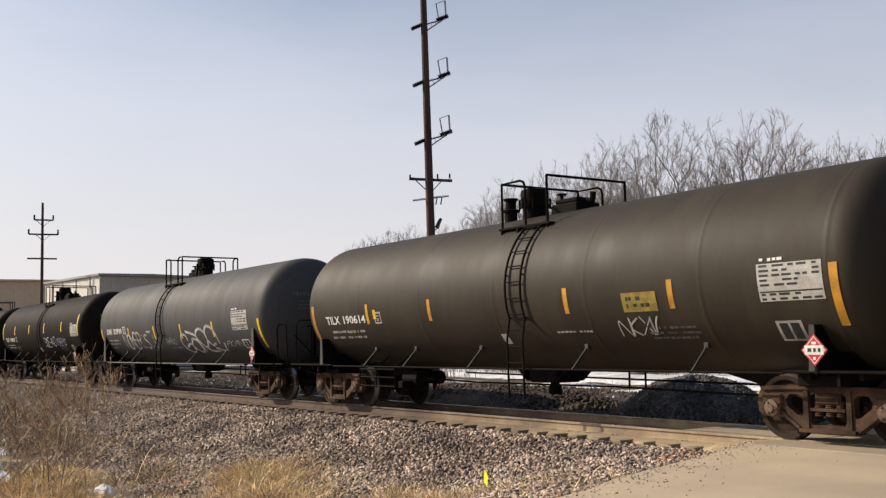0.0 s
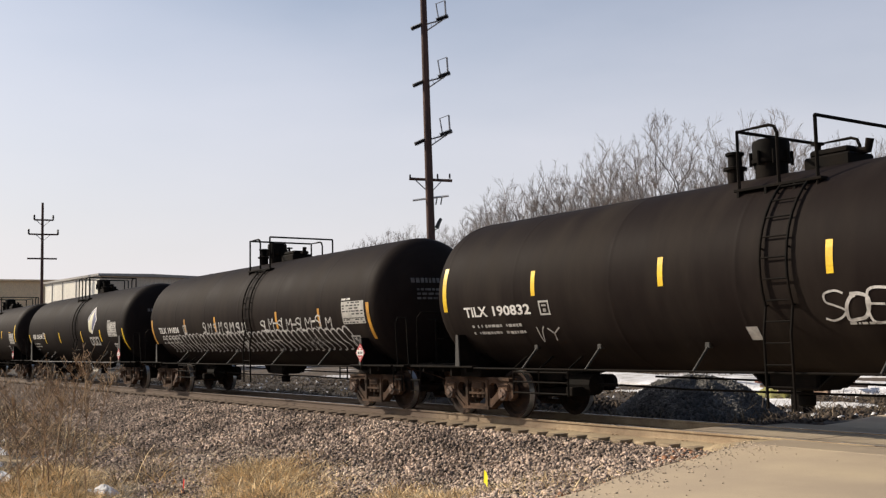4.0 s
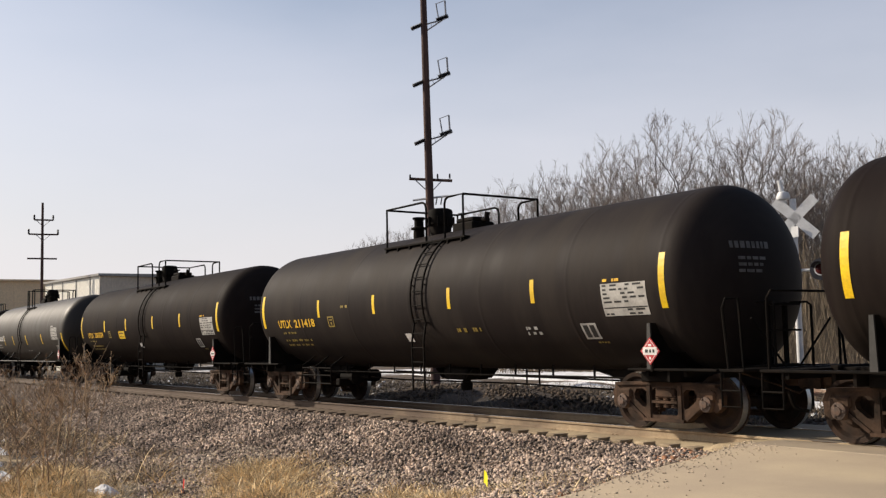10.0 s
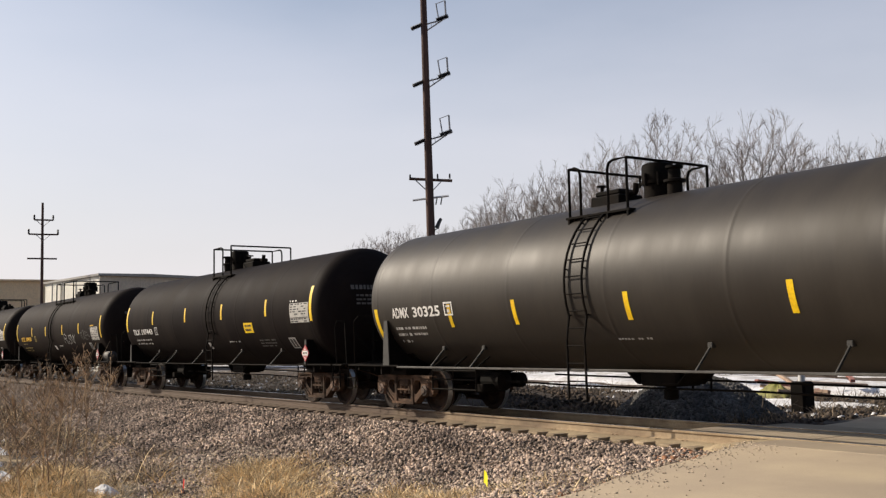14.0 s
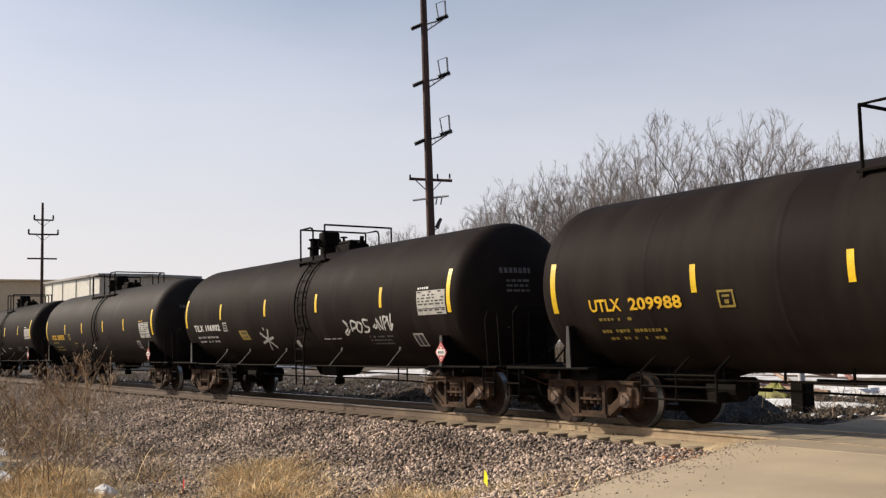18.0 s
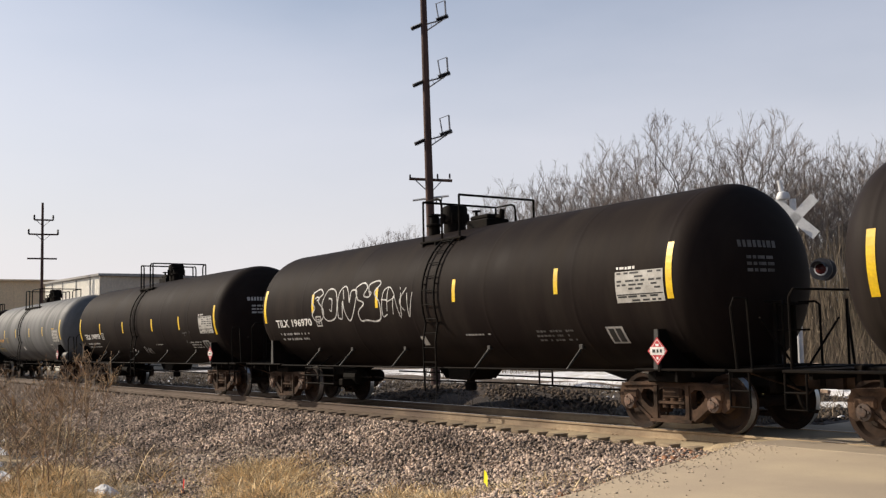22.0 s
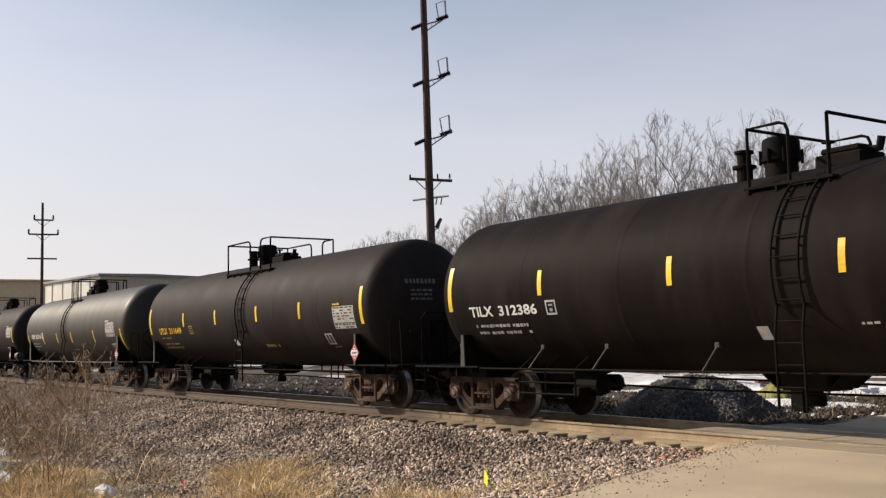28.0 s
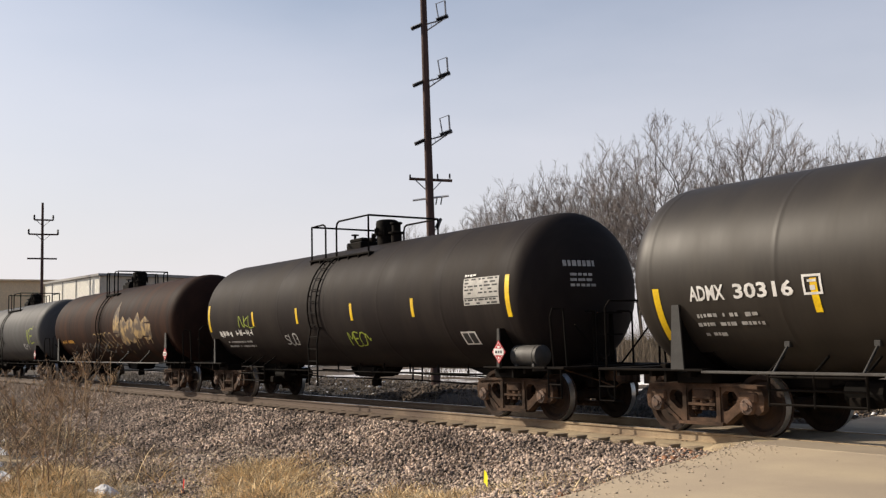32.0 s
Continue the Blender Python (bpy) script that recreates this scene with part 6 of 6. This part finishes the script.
def marks_a(tank, text, seed, places):
    """White lettering; low stripes."""
    stripes(tank, places, -7, -25, M["yellow"], (-7, -40), (-7.42, 7.45))
    stencil(tank, text, -6.75, -4.88, -7, -15.5, M["white"])
    small_print(tank, -6.75, -5.5, -23, 2, M["dull_white"], seed)
    small_print(tank, -6.72, -6.25, -35, 1, M["dull_white"], seed + 5)
    class_box(tank, -4.72, -4.42, -5, -15.5, M["white"], seed)
    data_panel(tank, 5.60, 6.70, 3, -18, seed)
    load_box(tank, 5.95, 6.45, -29, -41, M["white"])
    small_print(tank, -.05, .78, -37.5, 1, M["dull_white"], seed + 1, .045)
    head_print(tank, M["faint"], seed)


def scrolls(s, s0, s1, a0, a1, n, rng, w=.035):
    """A chain of hooked strokes that lean on one another."""
    d = (s1 - s0) / n
    for i in range(n):
        x = s0 + d * i
        top, low = up(a1) + rng.uniform(-.03, .03), up(a0) + rng.uniform(-.03, .03)
        h = top - low
        stroke(s, [(x - .1 * d, top - .22 * h), (x + .05 * d, top - .03 * h), (x + .55 * d, top), (x + 1.05 * d, top - .25 * h), (x + 1.3 * d, low + .52 * h), (x + 1.9 * d, low + .30 * h), (x + 2.0 * d, low + .08 * h), (x + 1.5 * d, low)], w * rng.uniform(.8, 1.15))
        if rng.random() < .35:
            stroke(s, [(x + 1.0 * d, low + .5 * h), (x + .7 * d, low + .25 * h), (x + 1.2 * d, low + .05 * h)], w * .7)


# Freehand words on a hundred by hundred grid.
LOOPS = ("1849 1767 1074 0464 0141 0417 1301 2101 2417 2335 1735 0923", "3155 2535 2812 3701 4312 4241 3655 2953", "1983 3176 4264 4440 4600", "4152 4479 5490 6376 6552 5926 5422", "4260 5030 6106 7803",
         "8935 8870 8093 7096 6576 6647 7329 8138", "7318 7815 9304 9938")
SCRAWL = ("1060 0280 0945 0020 0310 1235", "1625 1875 2865 2545 1738", "3060 2735 3320 3955 3270 3058", "5375 4378 4550 5240 4822 4020", "6040 6655", "6340 6638 7055", "7225 7080 7830 7990", "8225 8485 9178 8455 8250", "9290 9225 9955 9440 9999")


def patches(s):
    """Solid sprayed shapes with ragged drips below them."""
    rng = random.Random(35)
    for x, w, low, high, tip in ((1.2, .8, -20, 12, 34), (2.0, .9, -34, 6, 10), (2.8, 1.0, -30, 5, 8), (3.7, .9, -24, 4, 14), (4.5, 1.1, -26, 4, 7)):
        plate(s, [(x, low + 6), (x + .08, high - 4), (x + w * .45, tip), (x + w, high - 6), (x + w * .95, low + 4), (x + w * .5, low)], .008)
        for i in range(3):
            d = x + w * rng.uniform(.15, .85)
            stroke(s, [(d, up(low + 5)), (d + .02, up(low - rng.uniform(4, 14)))], .05, curved=False)


def freehand(s, runs, s0, s1, low, high, w):
    for run in runs:
        stroke(s, [(s0 + (s1 - s0) * int(q[:2]) / 99, low + (high - low) * int(q[2:]) / 99) for q in run.split()], w)


FAT = ("0285 1295 1780 1062 1835 1610 0600 0020 0540 0060 0285", "1755 2590 3685 4050 3612 2402 1720 1755", "2765 3260 3130 2835", "4010 4275 5095 5675 5850 6080 6875 6430 5602 5030 4855 4610 4010",
       "7055 6685 7698 8285 7865 8662 8490 9599 9990 9270 9945 9910 9200 8003 7202 7025 7845 7055", "0568 0972 1266 0862", "4885 4880 5060", "8475 8870 8560")


def bubble(s, s0, s1, low, high, rng, w=.04):
    """Fat outlined letters in a row, from strokes on a hundred by hundred grid."""
    for run in FAT:
        pts = [(int(q[:2]) / 99, int(q[2:]) / 99) for q in run.split()]
        stroke(s, [(s0 + (s1 - s0) * x, low + (high - low) * (y * (1 + .12 * x) - .10 * x)) for x, y in pts], w)


def build_train():
    grime = (0.10, 0.085, 0.065)
    black = tank_paint("black_tank_paint", (0.0120, 0.0092, 0.0090), grime, .62, .14, .03)
    warm = tank_paint("warm_black_tank_paint", (0.0158, 0.0118, 0.0108), grime, .62, .16, .03)
    olive = tank_paint("faded_olive_black_paint", (0.037, 0.030, 0.022), (0.10, 0.08, 0.055), .60, .25, .16)
    sheen = tank_paint("satin_black_tank_paint", (0.0295, 0.0243, 0.0197), grime, .52, .15, .25)
    grey = tank_paint("faded_grey_tank_paint", (0.078, 0.077, 0.077), (0.062, 0.059, 0.056), .6, .5)
    pale = tank_paint("pale_grey_tank_paint", (0.15, 0.153, 0.155), (0.05, 0.05, 0.048), .6, .95)
    dusty = tank_paint("dusty_black_tank_paint", (0.0205, 0.0162, 0.0152), grime, .62, .2, .06)
    rust = tank_paint("rust_brown_tank_paint", (0.022, 0.0125, 0.010), (0.075, 0.034, 0.020), .65, .75, .04)
    green = tank_paint("dark_green_tank_paint", (0.035, 0.042, 0.034), grime, .5, .4)
    T, U, A = "black tank car with white lettering and yellow stripes", "black tank car with yellow lettering and yellow stripes", "satin black tank car with white lettering and low slanting stripes"
    white, thin, dull = M["spray"], M["dull_white"], M["faint"]
    far = lambda n: -1.5 - .33 * (n - 20)

    t = tank_car(0, "T", warm, T, offset=.5)
    marks_t(t, "", 100, True)

    t = tank_car(1, "T", olive, "faded olive black tank car with white lettering and a yellow plate", offset=.4)
    marks_t(t, "TILX 190614", 101, True, (-4.77, -2.2, 2.1, 4.55))
    part("yellow_plate", patch(Shape(), 3.48, 4.24, -8, -20, .007), M["dim_yellow"], t, "pale yellow plate with two lines of print")
    small_print(t, 3.55, 4.15, -10.5, 2, M["ink"], 7, .07, 4.2)
    part("reflective_stripe", patch(Shape(), -4.5, -4.38, -7, -15, .010), M["yellow"], t)
    spray(t, thin, lambda s: tag(s, "NKXW", 3.25, 4.2, up(-36), up(-24), .035, random.Random(3)))

    t = tank_car(2, "A", grey, "weathered grey tank car covered with sprayed white graffiti", offset=.3, top="C")
    marks_a(t, "ADMX 30999", 102, (-4.1, -1.30, 1.30, 4.05))
    spray(t, white, lambda s: tag(s, "NOYERIST!", -4.85, -1.35, up(-38), up(-17), .085, random.Random(5), .0, .45), "white sprayed word")
    spray(t, white, lambda s: freehand(s, LOOPS, 1.02, 4.55, up(-46), up(-11), .085), "large looping white graffiti")
    spray(t, thin, lambda s: tag(s, "PARVO", -.35, .55, up(-33), up(-25), .03, random.Random(8)))
    spray(t, thin, lambda s: tag(s, "AKAN~", 4.65, 6.2, up(-38), up(-30), .03, random.Random(9)))

    t = tank_car(3, "T", warm, "black tank car with white lettering, bright stripes and small graffiti", offset=.05)
    marks_t(t, "TILX 190832", 103)
    spray(t, white, lambda s: tag(s, "SOE-NO", 1.35, 3.4, up(-30), up(-15), .055, random.Random(11)))
    spray(t, M["lavender"], lambda s: tag(s, "MUREPIO", 3.7, 5.1, up(-29), up(-16), .05, random.Random(12)), "lavender sprayed word")
    spray(t, thin, lambda s: tag(s, "WY", -4.75, -4.15, up(-39), up(-27), .04, random.Random(13)))

    t = tank_car(4, "T", warm, "faded black tank car with a long band of white scrolled graffiti", offset=.2)
    marks_t(t, "TILX 191036", 104, True)
    spray(t, white, lambda s: scrolls(s, -6.6, 6.4, -45, -21, 42, random.Random(14), .04), "long band of looping white graffiti")
    spray(t, white, lambda s: tag(s, "SLM SLM SLM SLM", -2.75, .45, up(-20), up(-9), .055, random.Random(15)), "row of short white sprayed words")
    spray(t, white, lambda s: tag(s, "SLM-SLM-SLM-SLM", 1.5, 5.6, up(-21), up(-9), .06, random.Random(16)), "row of short white sprayed words")

    t = tank_car(5, "A", black, "black tank car with a large leaf emblem on its side", top="B")
    marks_a(t, "ADMX 30136", 105, (-4.4, -1.8, 1.78, 4.52))
    s = Shape()
    plate(s, [(3.48, 30), (4.16, 9), (3.82, -3), (3.48, -13), (2.86, 10), (3.15, 21)], .010)
    e = part("emblem", s, M["white"], t, "white edged diamond emblem")
    part("emblem_field", plate(Shape(), [(3.50, 27.5), (4.09, 8.8), (3.80, -1.5), (3.60, -8), (2.95, 10), (3.18, 20)], .014), M["blue"], e, "blue emblem field")
    part("emblem_leaf", plate(Shape(), [(3.58, 24), (3.60, 10), (3.56, -2), (3.44, -11), (3.12, -8), (3.02, 4), (3.18, 15)], .018), M["cream"], e, "cream leaf shape")
    for a, b in ((2.98, 3.34), (3.40, 3.74), (3.80, 4.20)):
        s = Shape()
        for q in ((a, a + .08, -17, -31), (b - .08, b, -17, -31), (a + .08, b - .08, -17, -20), (a + .08, b - .08, -28, -31)):
            patch(s, *q, .008)
        part("emblem_block", s, M["dull_white"], t, "outlined block shape under the emblem")

    for n, text, o, seed in ((6, "UTLX 211489", -.05, 106), (7, "UTLX 211418", .10, 107), (8, "UTLX 205559", .10, 108), (13, "UTLX 203332", -.06, 113), (18, "UTLX 211649", -.84, 118)):
        t = tank_car(n, "U", dusty if n in (7, 13, 18) else warm, U, offset=o)
        marks_u(t, text, seed)
        if n in (6, 7, 13):
            small_print(t, -3.0, -2.45, -1 if n == 7 else -25, 1, M["dim_yellow"], n, .07)
        if n in (7, 18):
            small_print(t, 1.6, 2.45, -26 if n == 7 else -36, 1, M["dim_yellow"], n, .10)
        if n == 7:
            small_print(t, 3.8, 4.22, -27, 2, M["dull_white"], n, .07, 4)
        if n == 8:
            part("yellow_plate", patch(Shape(), -2.42, -1.72, -11, -22, .007), M["yellow"], t, "bright yellow plate with dark print")
            small_print(t, -2.36, -1.8, -13, 2, M["ink"], n, .07, 4.5)
    t = tank_car(9, "A", sheen, A)
    marks_a(t, "ADMX 30325", 109, (-4.55, -2.45, .5, 3.68))
    t = tank_car(10, "T", black, "black tank car with white lettering and a bright yellow plate", offset=.1)
    marks_t(t, "TILX 197443", 110)
    part("yellow_plate", patch(Shape(), 3.15, 3.75, -11, -22, .007), M["yellow"], t, "bright yellow plate with dark print")
    small_print(t, 3.21, 3.68, -13, 2, M["ink"], 10, .07, 4.5)
    t = tank_car(11, "V", warm, "black tank car with yellow lettering and faint sprayed words", True, -.08)
    marks_u(t, "UTLX 209988", 111)
    spray(t, thin, lambda s: tag(s, "PUSNY", 1.75, 3.5, up(-26), up(-11), .04, random.Random(21)), "faint grey sprayed word")
    spray(t, dull, lambda s: tag(s, "TOKE~", 4.4, 5.8, up(-20), up(-8), .04, random.Random(22)), "faint grey sprayed word")
    part("white_plate", patch(Shape(), .5, 1.05, -29, -31), M["dull_white"], t)
    t = tank_car(12, "T", warm, "black tank car with white lettering and a sprayed white star", offset=.04)
    marks_t(t, "TILX 196902", 112)
    part("yellow_plate", patch(Shape(), -3.42, -2.85, -19, -30, .007, .1), M["dim_yellow"], t, "dull yellow plate")
    small_print(t, -3.3, -2.9, -21, 2, M["ink"], 12, .07, 4.5)
    spray(t, thin, lambda s: [stroke(s, [(-1.66, up(-31)), (-1.66 + .42 * math.cos(a), up(-31) + .38 * math.sin(a))], .075, curved=False) for a in (0.2, 1.0, 1.7, 2.5, 3.4, 4.3, 5.5)], "white sprayed star")
    spray(t, white, lambda s: freehand(s, SCRAWL, 2.85, 5.1, up(-30), up(-11), .05), "white sprayed words")
    t = tank_car(14, "T", warm, "black tank car with large outlined white graffiti letters", offset=-.13)
    marks_t(t, "TILX 196970", 114)
    spray(t, white, lambda s: bubble(s, -4.62, -1.32, up(-14), up(17), random.Random(24), .036), "fat outlined white graffiti letters")
    spray(t, white, lambda s: tag(s, "EPNKV", -1.25, .0, up(-10), up(9), .036, random.Random(25), .3, 2.2))
    t = tank_car(15, "T", warm, T, offset=-.49, top="D")
    stripes(t, (-4.56, -1.64, 1.67, 4.34), 2, -14, M["yellow"], (11.5, -22), (-7.38, 7.40))
    stencil(t, "TILX 194993", -6.77, -4.72, -13, -21, M["white"])
    small_print(t, -6.7, -5.05, -27, 2, M["dull_white"], 115)
    class_box(t, -4.46, -4.18, -12, -22, M["dull_white"], 115)
    data_panel(t, 6.1, 7.2, 0, -20, 115)
    load_box(t, 6.0, 6.5, -29, -42, M["dull_white"])
    part("white_plate", patch(Shape(), -1.3, -1.1, -38, -43), M["white"], t)
    small_print(t, 4.9, 5.9, -30, 3, M["dull_white"], 116, .05, 3.6)
    small_print(t, 1.5, 2.3, -32, 1, M["dull_white"], 117, .045)
    head_print(t, M["dull_white"], 115)
    spray(t, dull, lambda s: tag(s, "TX", 4.5, 5.1, up(-33), up(-17), .04, random.Random(26)))
    spray(t, thin, lambda s: tag(s, "RIM", .0, .6, up(-48), up(-38), .04, random.Random(27)))
    t = tank_car(16, "V", pale, "dusty pale grey tank car with faded orange lettering", True, -.6)
    marks_u(t, "", 116, mat=M["orange"])
    t = tank_car(17, "T", black, T, offset=-.54)
    marks_t(t, "TILX 312386", 117)
    t = tank_car(19, "A", sheen, A, offset=-1.05, straight=7.66)
    marks_a(t, "ADMX 30316", 119, (-4.55, -1.98, .42, 3.84))
    small_print(t, 4.2, 5.1, -33, 3, M["faint"], 119, .05, 3.6)
    t = tank_car(20, "V", dusty, "black tank car with white lettering and lime green graffiti", True, far(20))
    stripes(t, (-4.2, -1.46, 1.41, 4.08), 0, -15, M["yellow"], (11, -19), (-7.4, 7.4))
    stencil(t, "", -6.75, -4.35, -18, -26, M["white"])
    small_print(t, -6.5, -4.6, -31, 2, M["dull_white"], 120)
    data_panel(t, 6.0, 7.15, 11, -9, 120)
    load_box(t, 5.6, 6.1, -29, -41, M["white"])
    spray(t, M["lime"], lambda s: tag(s, "NKL", -5.2, -4.2, up(-15), up(-3), .05, random.Random(28)), "lime green sprayed tag")
    spray(t, M["lime"], lambda s: tag(s, "MEO~", .95, 1.95, up(-40), up(-27), .05, random.Random(29)), "lime green sprayed tag")
    spray(t, thin, lambda s: tag(s, "SUB", -2.5, -1.75, up(-37), up(-25), .05, random.Random(30)))
    head_print(t, M["dull_white"], 120)
    t = tank_car(21, "A", rust, "rust brown tank car with ochre graffiti patches", offset=far(21))
    stencil(t, "", -6.6, -4.7, -20, -27, M["orange"])
    spray(t, M["ochre"], patches, "ochre painted patch with drips")
    spray(t, M["ochre"], lambda s: scrolls(s, -1.6, 1.0, -36, -12, 5, random.Random(31), .05), "ochre scrawl")
    spray(t, M["faint"], lambda s: tag(s, "WMNKX", -3.6, 1.2, up(-44), up(-28), .08, random.Random(34), .1, 1.2), "dull scrawl low on the shell")
    t = tank_car(22, "V", grey, "grey tank car with lime green graffiti", offset=far(22))
    stencil(t, "", -6.6, -4.7, -12, -20, M["dull_white"])
    spray(t, M["lime"], lambda s: tag(s, "WEX", 5.2, 7.2, up(-22), up(6), .09, random.Random(32)), "lime green sprayed tag")
    spray(t, white, lambda s: tag(s, "KM", 4.0, 5.0, up(-35), up(-24), .08, random.Random(33)))
    for n in (23, 24):
        t = tank_car(n, "T", black, T, offset=far(n))
        marks_t(t, "", 100 + n)


def motions():
    """The train rolls past at an even speed; every wheel turns with it."""
    for car in CARS:
        p = car.matrix_basis.translation.copy()
        walk(car, [(t, pose(p.x + SPEED * t, p.y, p.z)) for t in (0.0, 16.0, 32.0)])
    lead = {}
    for side, wheel in WHEELS:
        if side not in lead:
            lead[side] = wheel
            walk(wheel, [(i / 30, pose(side * .89, 0, .457, 0, math.degrees(SPEED * i / 30 / .457) % 360, 0)) for i in range(961)])
        else:
            keys = lead[side].animation_data
            wheel.rotation_mode = "QUATERNION"
            wheel.animation_data_create()
            wheel.animation_data.action = keys.action
            wheel.animation_data.action_slot = keys.action_slot


# ---- things, far to near ----
build_train()
big_pole()
far_pole()
crossing_signal()
woods()
undergrowth()
heap("spoil_mound", -16.1, 17.6, 2.0, 1.4, .86, M["pile"], "long heap of dark grey gravel beside the track", "gravel heap", 5, 2.0)
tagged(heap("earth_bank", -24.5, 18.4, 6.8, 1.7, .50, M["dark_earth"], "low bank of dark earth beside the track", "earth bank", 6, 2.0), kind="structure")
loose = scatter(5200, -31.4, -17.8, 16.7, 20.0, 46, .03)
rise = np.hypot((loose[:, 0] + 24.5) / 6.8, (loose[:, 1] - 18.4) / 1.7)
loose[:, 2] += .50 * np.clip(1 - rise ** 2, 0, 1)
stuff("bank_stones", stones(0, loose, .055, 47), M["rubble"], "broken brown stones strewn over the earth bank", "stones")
gravel = np.random.RandomState(44)
ga, gr = gravel.uniform(0, 6.283, 16000), np.sqrt(gravel.uniform(0, 1, 16000))
gk = gr * (1 + .10 * np.sin(3 * ga + 5) + .06 * np.sin(7 * ga + 10))
gx, gy = -16.1 + 2.0 * gk * np.cos(ga), 17.6 + 1.4 * gk * np.sin(ga)
stuff("heap_stones", stones(0, np.stack([gx, gy, ground_height(gx, gy) + .86 * (1 - gr ** 2.0) * (1 + .08 * np.sin(5 * ga + 9 * gr)) + .02], -1), .045, 45), M["pile"], "loose grey gravel on the heap", "gravel")
heap("tarpaulin", -19.8, 25.2, .7, .4, .45, M["olive"], "crumpled olive tarpaulin on the ground", "tarpaulin", 9)
far_verge()
lying_snow()
scrap()
marker_flag((-11.55, 8.45), M["flag_yellow"], "small yellow marker flag on a wire", 8)
marker_flag((-16.75, 6.12), M["flag_red"], "small red marker flag on a wire", 25)
dry_grass()
weed_rng = random.Random(19)
for i in range(48):
    wx = -18.3 - 20 * weed_rng.random() ** 1.3
    weed((wx, -wx * .205 + weed_rng.uniform(-1.2, 1.5)), weed_rng.uniform(.6, 1.9), 200 + i, weed_rng.uniform(.0, .5) if i % 3 else weed_rng.uniform(.6, 1.6), weed_rng.uniform(0, .25) if i % 3 else weed_rng.uniform(.3, .9))
for i, (wx, wy, wh, wl, wt) in enumerate(((-17.6, 4.78, 2.15, .02, 0), (-17.9, 4.45, 2.2, .14, 1.0), (-17.4, 3.72, 1.95, .10, 3.6), (-20.5, 5.0, 1.9, .12, 2.0), (-21.5, 5.9, 2.0, .25, .8), (-24.0, 6.2, 1.9, .3, .4), (-19.6, 4.0, 1.6, .45, .9), (-26.0, 6.0, 2.0, .15, 2.2))):
    plume((wx, wy), wh, 410 + i, wl, wt)
ballast()
motions()
